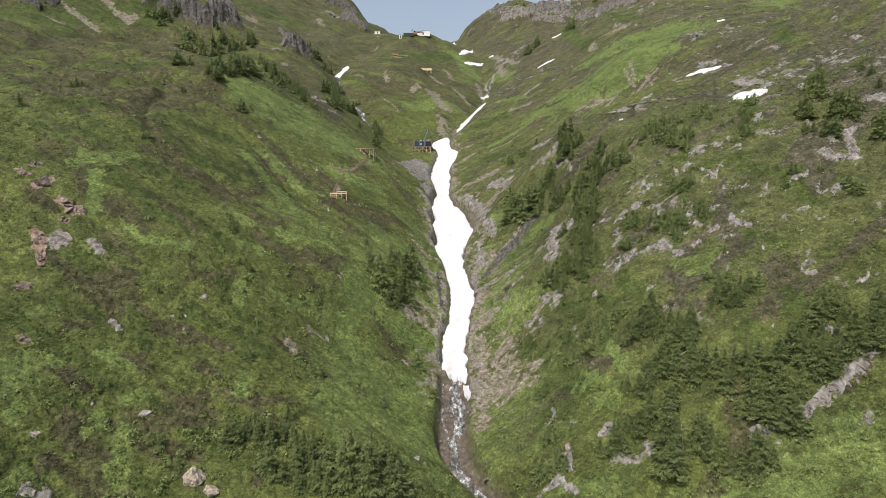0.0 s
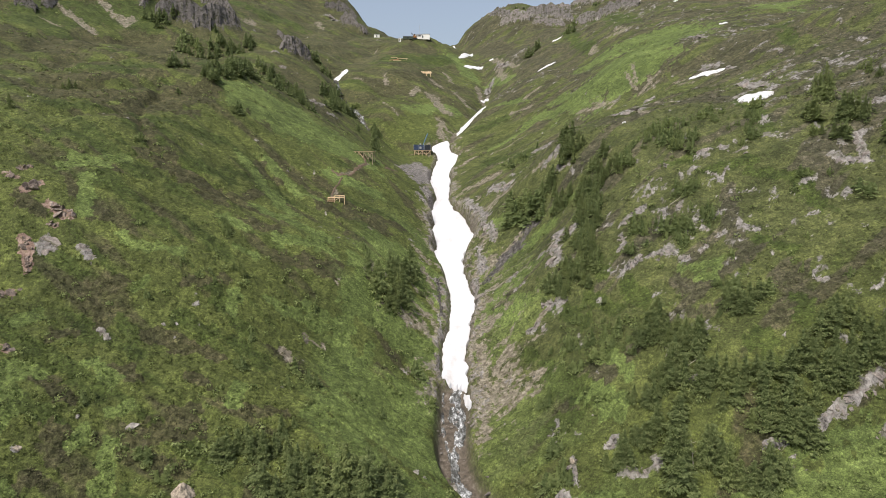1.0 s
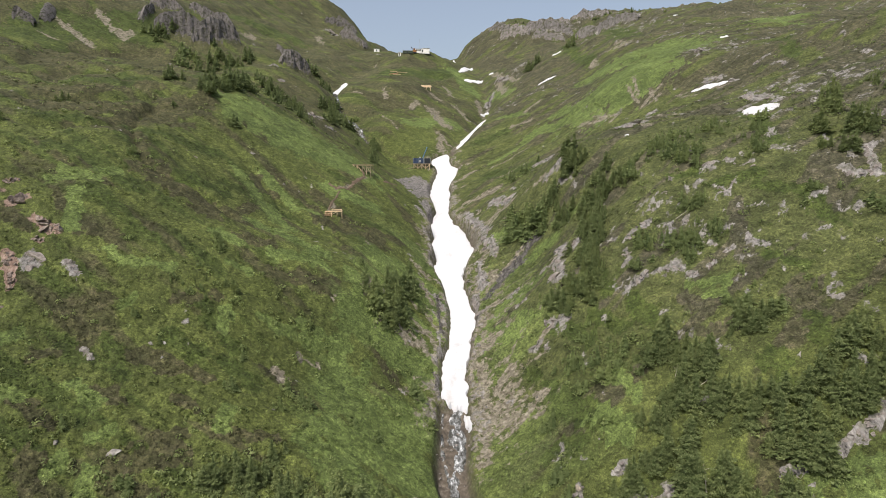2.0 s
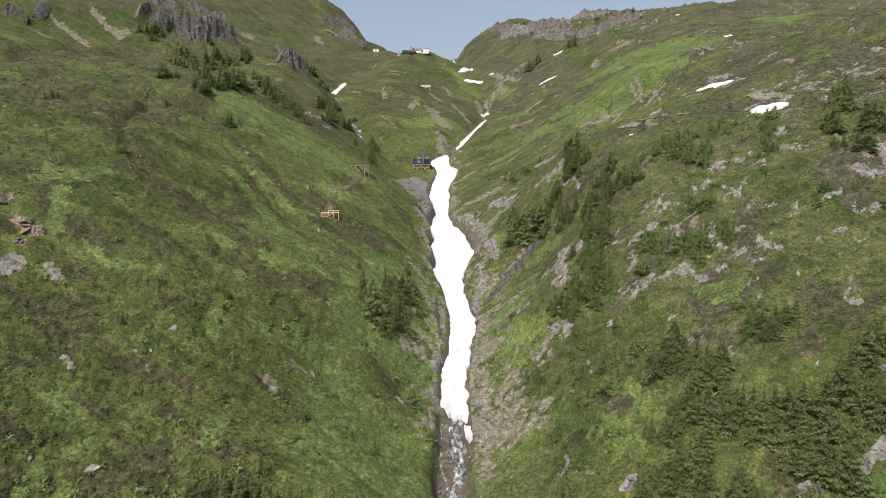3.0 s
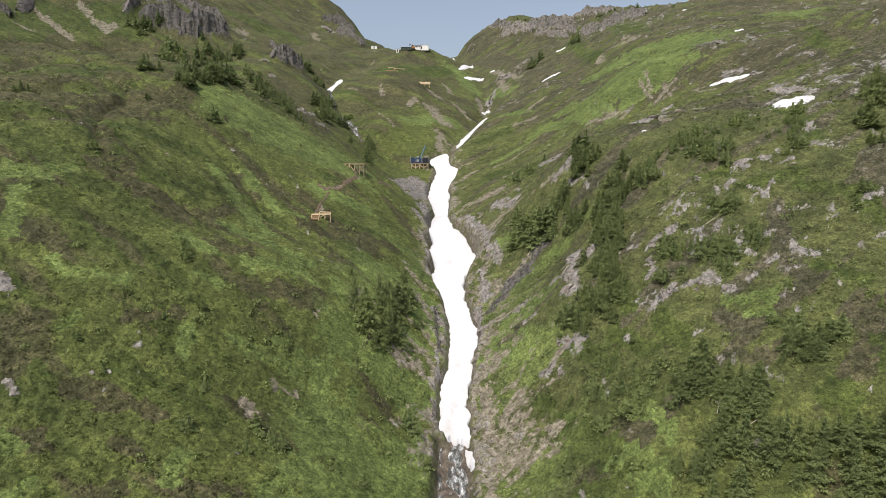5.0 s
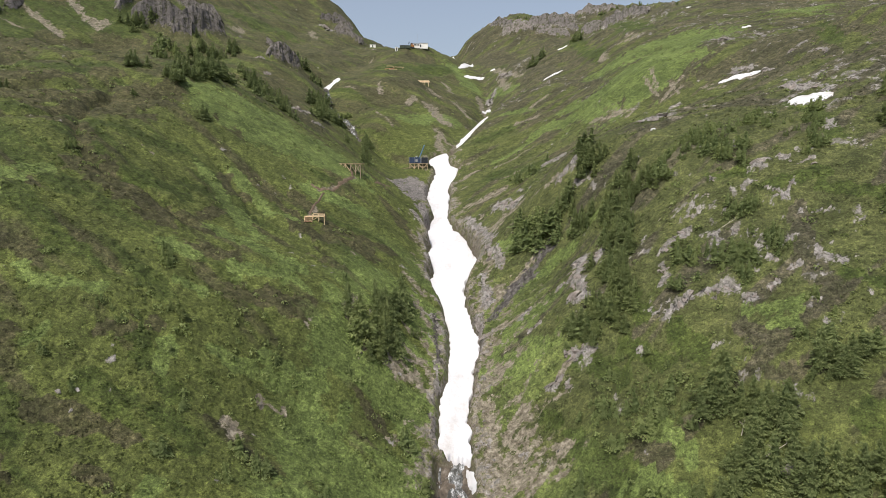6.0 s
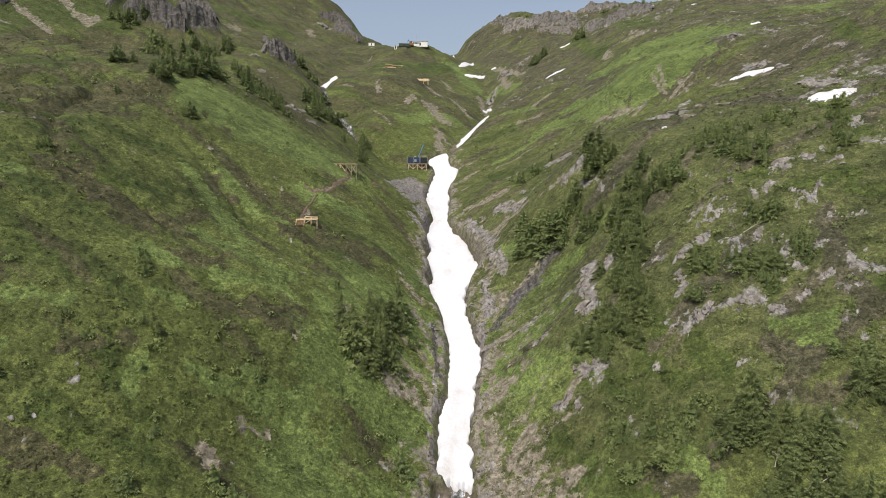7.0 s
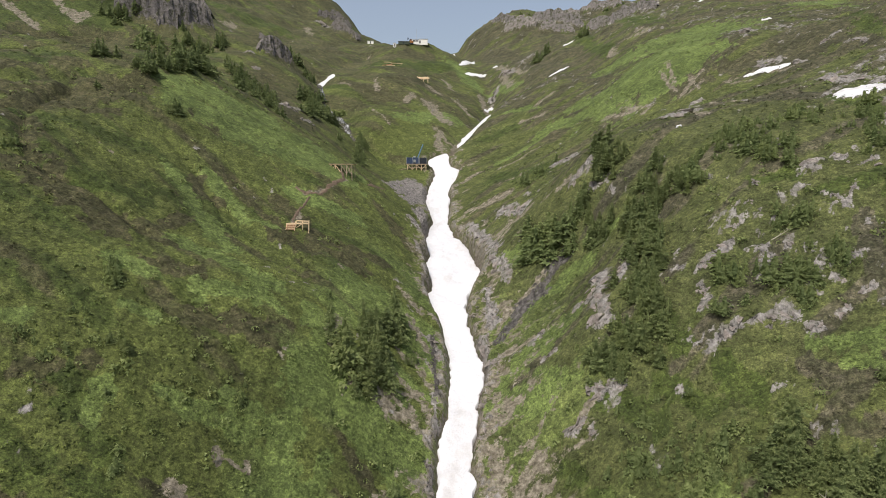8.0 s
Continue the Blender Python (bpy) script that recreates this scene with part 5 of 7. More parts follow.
TREES += [
    (104.8, 176.4, 5.8), (111.2, 169.7, 7.8), (110.4, 165.9, 8.5), (112, 166.1, 8.5), (111.5, 162.7, 7.4), (109.1, 167.5, 7.5), (104.7, 161.1, 5.6),
    (105.2, 159.5, 5.4), (103.7, 162, 4.6), (100.9, 166.4, 4.7), (102.4, 164.9, 3.8), (132, 191.2, 4.5), (131.2, 186.1, 4.2), (133.4, 196, 4.6),
    (114.3, 155.7, 7.3), (124.6, 172.4, 4.1), (112.6, 152.6, 7), (-48.7, 142.6, 5), (-50.2, 142.5, 2.7), (-119.8, 170.1, 5.8), (-124.6, 205, 4.1),
    (-152.2, 231, 3.6), (-34.4, 96.9, 4.4), (-35.9, 95.5, 4.4), (-37.3, 95.2, 3.8), (-33.3, 98.3, 4.9), (-31.9, 95.3, 5.1), (-30.1, 95.7, 5.9),
    (-28.5, 97.1, 5.4), (-28.4, 100.8, 4.9),
]
TREES += [
    (-26.9, 103.3, 2.4), (-26.3, 96.4, 4.8), (-23.8, 93.7, 6.1), (-24.7, 91.5, 6), (-23, 97.2, 3.7), (-26.8, 90.2, 6.2), (-28.8, 90.9, 6),
    (-21.1, 90.1, 5.9), (-19.1, 89.6, 5), (-23.7, 89, 5), (-16.1, 93, 12), (-16.3, 90.8, 9.1), (-14.8, 92.1, 10.2), (-13.6, 93.6, 8.4),
    (-12.3, 90.8, 8.8), (-11.6, 92.9, 9.9), (-10.3, 94.6, 8.4), (-9.6, 97.9, 5.9), (-10.9, 91.1, 6), (-17.1, 91.7, 6.2), (-8.3, 94.1, 3.2),
    (-4.4, 94.7, 3.2), (-15.5, 173.7, 10.8), (-17.8, 162.4, 9.9), (-14.1, 171.7, 11.7), (-11.4, 179.2, 11.1),
]
TREES += [
    (-10.1, 187.2, 5.3), (-12.7, 163.6, 8.9), (-13.3, 160.2, 6.5), (-9.6, 165.3, 5.6), (-15.2, 158.5, 5.4), (-10.2, 172.9, 4.8), (-6.9, 175.7, 3.6),
    (-11.1, 170.1, 6.9), (47.8, 190.4, 5.2), (36.1, 174.2, 5.2), (49.1, 187.6, 4.7), (39.2, 170.7, 4.1), (41.1, 182.3, 6), (46.1, 183.9, 4.5),
    (41, 164.5, 3.8), (44.5, 184.6, 4.4), (41.6, 179.4, 4.6), (41.8, 171.8, 3.3), (44.5, 180.8, 4.9), (41.1, 160.9, 5.2), (44.6, 173.2, 5.8),
    (39.2, 165, 5.1), (46.1, 181.4, 5.7), (49.8, 193.2, 6.3), (36, 154.3, 3.3), (45, 188.4, 5),
]
TREES += [
    (33.9, 163, 3.5), (41.3, 165.9, 4.4), (42, 169.3, 3.9), (37.2, 168.3, 4.6), (49.8, 197.3, 5.7), (37.7, 165.4, 3.2), (42.8, 170.3, 4.2),
    (43.3, 193.9, 4.9), (38.8, 157.5, 3), (50.6, 191.9, 5.2), (50.3, 188.5, 5.1), (51.6, 188.9, 4.4), (42.8, 190.9, 3.4), (53.1, 197.5, 4.5),
    (50.9, 194.1, 4.7), (50.3, 191, 3), (-9.8, 185.3, 10.5), (-15, 177.9, 6.6), (-12.4, 170.3, 8.2), (-13, 177.8, 9.8), (-20.9, 166.3, 8.9),
    (-9.6, 180.7, 8.3), (-13.8, 162.8, 4.9), (-17, 163.9, 4.1),
]
TREES += [
    (-14.3, 164, 6.6), (-18.9, 164.8, 4.9), (-145.1, 371.3, 9.4), (-141.4, 372.8, 8.8), (-87.2, 254, 4.9), (-133.8, 389.1, 8.4), (-127.2, 408, 11.2),
    (-96.1, 251.5, 4.9), (-124.3, 397.5, 6.2), (-97.7, 256.6, 3.7), (-127.8, 387.3, 8.7), (-93.9, 269.8, 6), (-139.9, 394.6, 9), (-103.2, 247.5, 5.5),
    (-150.5, 408.9, 7.6), (-142.1, 396.5, 7.7), (-120.9, 360.2, 6.6), (-136.6, 396.6, 7.7), (-160.1, 380, 6.9), (-144.2, 397.1, 10.1), (-139.2, 377, 6.3),
    (-130.1, 409.9, 9.8), (-148.8, 374.3, 7.1), (-95.3, 259.7, 6.5), (-135.8, 394.8, 10.4), (-93.3, 241.7, 3.7), (-88.4, 258.2, 6.4), (-122.3, 356.8, 11.8),
    (-90.6, 267.8, 8.1),
]
TREES += [
    (-87.5, 274.7, 4.7), (-85.9, 259.9, 5.6), (-116.3, 349.6, 6.5), (-89.9, 265.2, 5.8), (-90, 274.5, 7.7), (-178.7, 414.6, 6.5), (-174.6, 425.3, 9.7),
    (-177.2, 410.7, 8.8), (-181.7, 404.7, 6.9), (-177.6, 422.5, 9.3), (-184.5, 404.2, 9.8), (-182.6, 407.2, 7), (-169.8, 414.5, 7.7), (-181.8, 393.8, 5.8),
    (-96.9, 342.4, 7.4), (-72.1, 315.6, 5.1), (-94.2, 336.6, 4.9), (-77.6, 319.3, 8), (-98, 349.8, 5.7), (-74.2, 316.3, 4.6), (-73.9, 318.2, 6),
    (-62.8, 281.1, 3.6), (-86.7, 334.2, 7.7), (-86.2, 328.4, 4.7), (-78.4, 312.4, 4.2), (-75.9, 317.7, 7.8), (-57.4, 314.5, 9.9), (-51.9, 331.8, 7.8),
    (-58.1, 334.9, 7.3), (-64.3, 349.3, 12.2),
]
TREES += [
    (-58.7, 341, 12.3), (-59.9, 334.4, 11.8), (-68.3, 346, 11.5), (-32.8, 305, 6.9), (-39.8, 339, 6.9), (-36.5, 323.2, 5.9), (-36.1, 310.5, 6.2),
    (-37.6, 330.8, 8.4), (66.6, 191.2, 4.6), (67.6, 186.2, 3.3), (67.9, 197, 4.4), (65.8, 194.4, 3.5), (68.5, 192.1, 3.3), (68.1, 188.4, 4.8),
    (69.5, 185.6, 4.6), (69.2, 179.5, 4.7), (67.4, 192, 5), (69.4, 196.5, 3.5), (71.7, 195.8, 5.2), (71.9, 185.8, 3.7), (64.1, 191.6, 4.3),
    (71.1, 186.6, 3.8), (71.3, 181.1, 3.8), (54.5, 190.1, 5), (59.1, 191.5, 5.1), (57.7, 185.2, 3.5), (53.3, 200.6, 5.3), (56.7, 187.6, 5.1),
    (57, 189.2, 5.2), (27.8, 217.2, 5.9),
]
TREES += [
    (31.1, 213.5, 7.9), (23.4, 213.2, 4.7), (29.9, 216, 4.8), (34.4, 210.1, 6.6), (32.9, 211.4, 7.4), (25.4, 222, 8.7), (35.2, 208.2, 6.3),
    (25.4, 215.2, 7.7), (25.6, 216.2, 7.1), (38.9, 204.7, 4.1), (40.7, 197.9, 3.8), (40.3, 202.7, 4.3), (38.1, 205.8, 3.8), (48.9, 218.8, 3.7),
    (47.4, 222.9, 6.9), (44, 224.6, 6.9), (43.7, 219.9, 4.3), (44.5, 219.6, 6.8), (44.4, 223.7, 6.9), (45.7, 218.6, 5.9), (56.6, 272.9, 4.6),
    (30, 157.6, 4), (28.5, 157.9, 5.5), (32, 154.6, 3.1), (50.9, 115.1, 4), (43.9, 117.5, 3.9), (45.1, 116.5, 6.7), (46.1, 115.9, 5.2),
    (43.8, 115.9, 4.6), (46.5, 114.6, 4.8),
]
TREES += [
    (47.2, 113.6, 5.6), (46.3, 117.5, 4.5), (47.1, 122.5, 4.2), (50.7, 122.3, 5.6), (49.3, 119.8, 4.3), (63.8, 125.3, 3.6), (60.1, 124.6, 6.4),
    (65.8, 124.9, 3.5), (66.5, 123.8, 4.2), (61.4, 126, 5.7), (57.9, 123.3, 3.6), (60.9, 122.4, 3.8), (49.4, 111.4, 3.8), (50.2, 110.4, 5.4),
    (56.4, 108.4, 3.7), (52, 112.5, 4.7), (49.8, 124.9, 7), (50.4, 123.7, 4.1), (51.9, 119.8, 6.9), (48.6, 123, 4.4), (53.1, 120.3, 6.2),
    (53.5, 121.4, 4.9), (48.4, 125.8, 4.4), (44.7, 128.2, 6), (47.2, 129, 5.5), (45.8, 129.9, 3.7),
]
DWARF = [
    (-5.2, 178, 2.3), (-97.2, 225.1, 2.3), (-162, 387.1, 9.5), (-157.5, 386.6, 10.2), (-153, 385.1, 9.7), (-154.6, 375.2, 8.8), (-161.4, 378.1, 7.9),
    # the shrubs near (-88, 178) are added in place of a shadowed hollow
    (-88.4, 179.2, 2.4), (-91.4, 186, 2), (-88, 177, 3.3), (79.2, 193.9, 3.1), (66.9, 162.5, 3.5), (68, 162.2, 2.9), (67.8, 153.8, 2.9),
    (68.3, 151.5, 2.9), (66, 152.3, 2.9), (51.6, 159.7, 2.8), (52.9, 158, 4.2), (54.9, 158.3, 3.4), (56.7, 155.8, 4.3), (57.9, 154.5, 4.3),
    (59.8, 152.8, 4), (60, 154.9, 3.4), (59.7, 149.2, 3.1), (60.4, 148, 3.7), (58.8, 150.1, 2.3), (57, 151.8, 2.2), (52.1, 152.2, 2.6),
    (48.8, 153.2, 2.2), (26.5, 155, 2.6),
]
DWARF += [
    (26.2, 163.2, 1.8), (92.9, 187.3, 2.2), (94.9, 186.6, 2.4), (94.1, 182.7, 2.3), (89.1, 179.7, 2.2), (83.3, 196.6, 3.2), (87.7, 199.6, 2.5),
    (-55.5, 145.1, 1.3), (-56.9, 144.5, 1), (-56.6, 153.5, 3.3), (-56.4, 155.9, 2.8), (-38.8, 144.2, 1.5), (-33.9, 147.6, 1.5), (-31.8, 148.1, 1.8),
    (-23.9, 178.1, 1.9), (-62.9, 125.1, 1.9), (-56, 121.3, 1.6), (-60.9, 99.7, 2.6), (-61.4, 98.7, 2.6), (-12.9, 121.1, 3.9), (-7, 142.4, 4),
    (-2.6, 134.6, 2.8), (-41.6, 126.6, 2), (-31.6, 145.3, 3.4), (-40.3, 116.4, 3), (-3.4, 97.1, 2.1), (23.2, 126.4, 4), (24.7, 116.8, 4.4),
    (22, 113.8, 3.7), (21.5, 106.8, 4.8),
]
DWARF += [
    (22.7, 107.3, 4.7), (19.5, 106.5, 4.7), (30.8, 129.4, 3.4), (35.3, 129.3, 3.4), (34.4, 134, 5.5), (29.8, 137.8, 4.3), (37.1, 133.5, 4),
    (40.1, 132.9, 4.9), (64.1, 128.4, 3.8), (68.6, 125, 4.2), (33.5, 157.7, 4.8), (30.8, 155.3, 4.7), (-18.7, 151.6, 2.3), (-48.7, 91.7, 2.2),
    (-44.7, 88.9, 2.7), (-43.5, 90.4, 2.2), (-31.3, 122.4, 3.9), (-28, 120.8, 3.8), (-30.9, 115.7, 3.1), (-25.8, 113.2, 2.4), (-20.4, 108.5, 1.8),
    (-17.8, 121.3, 1.3), (74.9, 190.4, 4.9), (75.4, 182.4, 4.8), (72.9, 177.9, 4.6), (68.2, 154.8, 3.3), (64.4, 156.4, 3.3), (66.4, 153.9, 2.4),
    (66.9, 137.9, 3), (90.9, 154.2, 2.6),
]
DWARF += [
    (98.5, 143.1, 3.4), (67.4, 133, 2.9), (60.6, 131.8, 2.9), (76.5, 126.5, 2.2), (82.5, 120.6, 2.1), (87.6, 119.6, 2.9), (91, 121.4, 3),
    (86.2, 128.9, 2.3), (82.3, 135, 2.3), (96.2, 150.9, 2.6), (87.4, 150, 2), (15.9, 113, 1.9), (36.2, 142.3, 2.2), (42.5, 135.1, 2.1),
    (32.3, 143.5, 2.2), (21, 143.3, 1.5), (21.4, 126.5, 2), (61.9, 151.5, 3.8), (61.2, 152.7, 3.8), (61.3, 154, 3.2), (60, 151.6, 2.9),
    (62.8, 150.7, 3.4), (52.1, 162.9, 2.9), (53, 155.6, 3.1), (51.4, 160.9, 3.2), (51.9, 161.8, 3), (52.7, 159.2, 3), (38.5, 139.1, 0.9),
    (39.3, 144.1, 1.2), (43.3, 133.1, 0.9),
]
DWARF += [
    (29.4, 147.2, 1.4), (39.8, 134.6, 1.2), (33.4, 140.2, 1.5), (44.2, 131, 0.9), (38.6, 132.3, 1), (41, 130.1, 1.1), (31.3, 140.4, 1.2),
    (30.3, 141.9, 1), (35.5, 138.3, 1.2), (40.8, 134.1, 0.8), (36.4, 143.3, 1.2), (35.3, 145.2, 1.5), (41.9, 139.5, 1.5), (34.3, 142.4, 1.2),
    (36.3, 134.4, 1), (39.7, 139.4, 1.3), (36.9, 144.5, 1.2), (42.8, 130.2, 1.2), (37.8, 135.7, 1.5), (38.8, 136, 1.5), (40.3, 131.2, 1.2),
    (37.2, 136.9, 1.4), (35, 140.2, 1), (44.4, 136.6, 1.4), (36.9, 128.2, 1.5), (35.6, 131.3, 1.5), (31.3, 133.3, 0.9), (36.1, 126.8, 0.9),
    (41.5, 128.6, 1.2), (39.5, 127.2, 0.9),
]
DWARF += [
    (28.6, 138.1, 1.2), (28.7, 136.5, 1.2), (31.6, 135.6, 1.1), (32.8, 134.6, 1.2), (40.9, 125.6, 1.1), (28.3, 140.4, 1.5), (31.5, 137, 1.1),
    (30.6, 136.1, 1.3), (32.9, 131.8, 1.1), (26.2, 139.8, 0.9), (38.3, 130.2, 0.8), (39, 128.6, 1.4), (29.2, 139.9, 0.9), (36.1, 133.3, 1),
    (91.4, 181.8, 2.1), (88.9, 194.3, 2.7), (87.9, 181.5, 2.5), (92.1, 185.4, 2.6), (93.6, 184.3, 3), (91.6, 180.6, 2.8), (99, 191.8, 3.4),
    (86.6, 201, 2.2), (83.8, 190.4, 3.2), (83.7, 194.5, 2.8), (89.5, 187.9, 1.9), (87.6, 187.7, 1.7), (84.7, 180.8, 1.7), (88.2, 177.8, 2.2),
    (85.2, 175.2, 1.6), (84.6, 171.9, 2.6),
]
DWARF += [
    (87.1, 172.1, 2.7), (89, 176.7, 2.9), (87.9, 174.9, 2.7), (88.4, 172.9, 2.1), (69.3, 150.3, 2.1), (66.8, 149.9, 1.9), (68.4, 153, 1.7),
    (64.6, 167.3, 3.1), (65.2, 162.5, 2.3), (67.2, 163.6, 2.2), (63.1, 164.5, 2.5), (69.1, 163.3, 2.5), (64.8, 164, 3.3), (63.1, 163.4, 2.9),
    (-52, 155.5, 2.1), (-55.3, 153.4, 2.5), (-57.5, 155.7, 2.8), (-58.5, 158.1, 1.5), (-59.5, 136.5, 1), (-46.9, 134.7, 1.6), (-51.3, 132.8, 1.5),
    (-34.2, 140.4, 1.2), (-54.3, 137.8, 1), (-59.7, 135.3, 1.3), (-38.7, 140.5, 1.4), (-54.4, 141.1, 1.3), (-55.6, 135.6, 1.4), (-57.5, 136.2, 1.3),
    (-52.2, 135.5, 0.9), (-40.4, 138.8, 1.4),
]
DWARF += [
    (-53.1, 373.3, 4.2), (-67.2, 385.3, 5.5), (-58.4, 360.3, 3.8), (-55.8, 350.5, 5), (-49.7, 332.8, 4), (-59.2, 356.8, 4.9),
]
DWARF += [(76.9, 650.3, 4), (85.7, 650.4, 4.5), (57.8, 649.7, 3.5), (70.7, 645.9, 3), (172.1, 635.9, 5), (166.5, 631.9, 4), (184.4, 603.5, 5), (188.9, 594.3, 4.5), (176.2, 600.6, 4), (156.5, 632.2, 4), (116.5, 643.7, 3), (180.1, 500.9, 4), (126.2, 589.5, 7), (123.1, 580.1, 6)]


def plant(kind, seed, radius, whorls, start, power, trunk, mat, leaders=1, dense=1.0):
    """A tree one metre high, to be copied and scaled."""
    ob = new(kind)
    v, f = clump(seed, radius, whorls, start, power, leaders, dense)
    part("crown", mesh_of("crown", v, f, mat), ob)
    v, f = stem(trunk, 0.022)
    part("trunk", mesh_of("trunk", v, f, m_bark, True), ob)
    return ob


def set_down(models, rows, depth, squat=1.0):
    """Copies of the models at the places, each its own height and turn."""
    r = random.Random(5)
    zs = heights([q[0] for q in rows], [q[1] for q in rows])
    own = {}
    for (x, y, h), z in zip(rows, zs):
        model = models[r.randrange(len(models))]
        h = min(max(h, 1.4), 9.5) * r.uniform(0.62, 1.12)
        wide = h * r.uniform(1.1, 1.6) * (1.0 if h < 6 else 0.85) * squat
        m = pose(x, y, z - depth * h, r.uniform(-4, 4), r.uniform(-4, 4), r.uniform(0, 360)) @ Matrix.Diagonal((wide, wide, h, 1))
        if model in own:
            copy_thing(model, m)
        else:
            own[model] = m
    for model, m in own.items():
        model.matrix_basis = m


def firs(seed, dense):
    """Six shapes of conifer."""
    out = []
    for i in range(6):
        leaders = (1, 2, 1, 2, 2, 3)[i]
        ob = plant("conifer_tree", seed + i, (0.27, 0.31, 0.24, 0.33, 0.29, 0.26)[i], (11, 10, 12, 9, 11, 10)[i], 0.05,
                   (0.70, 0.58, 0.75, 0.50, 0.62, 0.78)[i], 0.95, m_needle, leaders, dense / (1 + 0.45 * (leaders - 1)))
        out.append(tagged(ob, "dark green mountain conifer with drooping boughs on the slope", "conifer tree", "conifers on the slopes"))
    return out


def bushes(seed, dense):
    """Four shapes of dwarf conifer."""
    out = []
    for i in range(4):
        leaders = (2, 3, 3, 4)[i]
        ob = plant("dwarf_conifer", seed + i, (0.50, 0.58, 0.46, 0.64)[i], 6, 0.03, (0.55, 0.5, 0.6, 0.45)[i], 0.8, m_dwarf, leaders, dense / (1 + 0.45 * (leaders - 1)))
        out.append(tagged(ob, "low wind-pressed dwarf conifer shrub on the slope", "shrub", "dwarf conifers on the slopes"))
    return out


TREES.sort(key=lambda q: q[1])
# on the high right-hand ledges the conifers stay low and wide
def low_ground(x, y):
    return 56 < x < 100 and 150 < y < 215 or 22 < x < 37 and 198 < y < 235


DWARF += [(x, y, 0.75 * h) for x, y, h in TREES if low_ground(x, y)]
TREES = [q for q in TREES if not low_ground(q[0], q[1])]
set_down(firs(90, 4.0), [q for q in TREES[:290] if q[1] < 142], 0.02)
set_down(firs(100, 2.3), [q for q in TREES[:290] if 142 <= q[1] < 215], 0.02)
set_down(firs(130, 0.9), [q for q in TREES[:290] if q[1] >= 215], 0.02)
set_down(bushes(190, 3.4), [q for q in DWARF if q[1] < 135], 0.08, 0.75)
set_down(bushes(200, 1.8), [q for q in DWARF if 135 <= q[1] < 200], 0.08, 0.75)
set_down(bushes(230, 0.5), [q for q in DWARF if q[1] >= 200], 0.08, 0.75)

# the far groves, joined
forms = [clump(160 + i, 0.30 + 0.02 * i, 9, 0.05, 0.55 + 0.05 * i, 1 + i % 3, 0.45) for i in range(5)]
sv, sf = stem(0.95, 0.022)
fr = np.random.default_rng(17)
far_z = heights([q[0] for q in TREES[290:]], [q[1] for q in TREES[290:]])
cv, cf, tv, tf, cn, tn = [], [], [], [], 0, 0
for (x, y, h), z in zip(TREES[290:], far_z):
    v, f = forms[fr.integers(5)]
    h = min(max(h, 1.4), 9.5) * fr.uniform(0.70, 0.95)
    a, w = fr.uniform(0, math.tau), h * fr.uniform(0.95, 1.4)
    spin = np.array([[math.cos(a), -math.sin(a), 0], [math.sin(a), math.cos(a), 0], [0, 0, 1]])
    for out_v, out_f, vv, ff, n in ((cv, cf, v, f, cn), (tv, tf, np.array(sv), np.array(sf), tn)):
        out_v.append((vv @ spin.T) * np.array([w, w, h]) + np.array([x, y, z - 0.02 * h]))
        out_f.append(ff + n)
    cn, tn = cn + len(v), tn + len(sv)
grove = tagged(new("conifer_groves"), "far groves of dark green mountain conifers", "conifer grove", kind="stuff")
part("crown", mesh_of("crown", np.concatenate(cv), np.concatenate(cf), m_needle), grove)
part("trunk", mesh_of("trunk", np.concatenate(tv), np.concatenate(tf), m_bark, True), grove)

# ---------------------------------------------------------------- low growth that nobody could count
def scatter(count, seed):
    """Random places on the ground, denser where it lies near, with what covers it there."""
    r = np.random.default_rng(seed)
    y = np.exp(r.uniform(math.log(72), math.log(430), count))
    x = r.uniform(-0.97, 0.97, count) * (0.80 * y + 22)
    return x, y, ground_raw(x, y), r


gx, gy, gc, gr = scatter(170000, 11)
stony = np.clip(gc["rock"] + gc["pink"] + gc["scree"] + gc["bare"], 0, 1)
alive = (gr.random(len(gx)) > stony * 1.15) & (gc["bed"] < 0.15)
gx, gy, gz = gx[alive], gy[alive], gc["z"][alive]
big = 0.19 * np.clip((gy / 150.0) ** 0.6, 0.75, 1.5) * gr.lognormal(0, 0.35, len(gx))
lie = land(gx, gy)[0]
tilt_x, tilt_y = (land(gx + 2, gy)[0] - lie) / 2, (land(gx, gy + 2)[0] - lie) / 2
leaves = []
for k_ in range(2):
    a_ = gr.uniform(0, math.tau, len(gx))
    way = unit(np.stack([np.cos(a_), np.sin(a_), gr.uniform(0.05, 0.4, len(gx)) + tilt_x * np.cos(a_) + tilt_y * np.sin(a_)], 1))
    flat = unit(np.stack([-np.sin(a_), np.cos(a_), gr.uniform(-0.25, 0.25, len(gx)) - tilt_x * np.sin(a_) + tilt_y * np.cos(a_)], 1))
    at = np.stack([gx, gy, gz + 0.08], 1) + gr.normal(0, 0.35, (len(gx), 3)) * big[:, None] * np.array([1, 1, 0.2])
    leaves.append(np.stack([at - flat * big[:, None] * 0.4, at + flat * big[:, None] * 0.4, at + way * big[:, None] * 1.2], 1))
leaves = np.concatenate(leaves).reshape(-1, 3)
tuft_mesh = mesh_of("small_plants", leaves, np.arange(len(leaves)).reshape(-1, 3), m_tuft)
for key in ("heath", "meadow", "dry", "deep"):
    attribute(tuft_mesh, key, np.tile(np.repeat(gc[key][alive], 3), 2))
tagged(new("small_plants", tuft_mesh), "dense fresh green herbs and olive heath covering the slope", "undergrowth", kind="stuff")

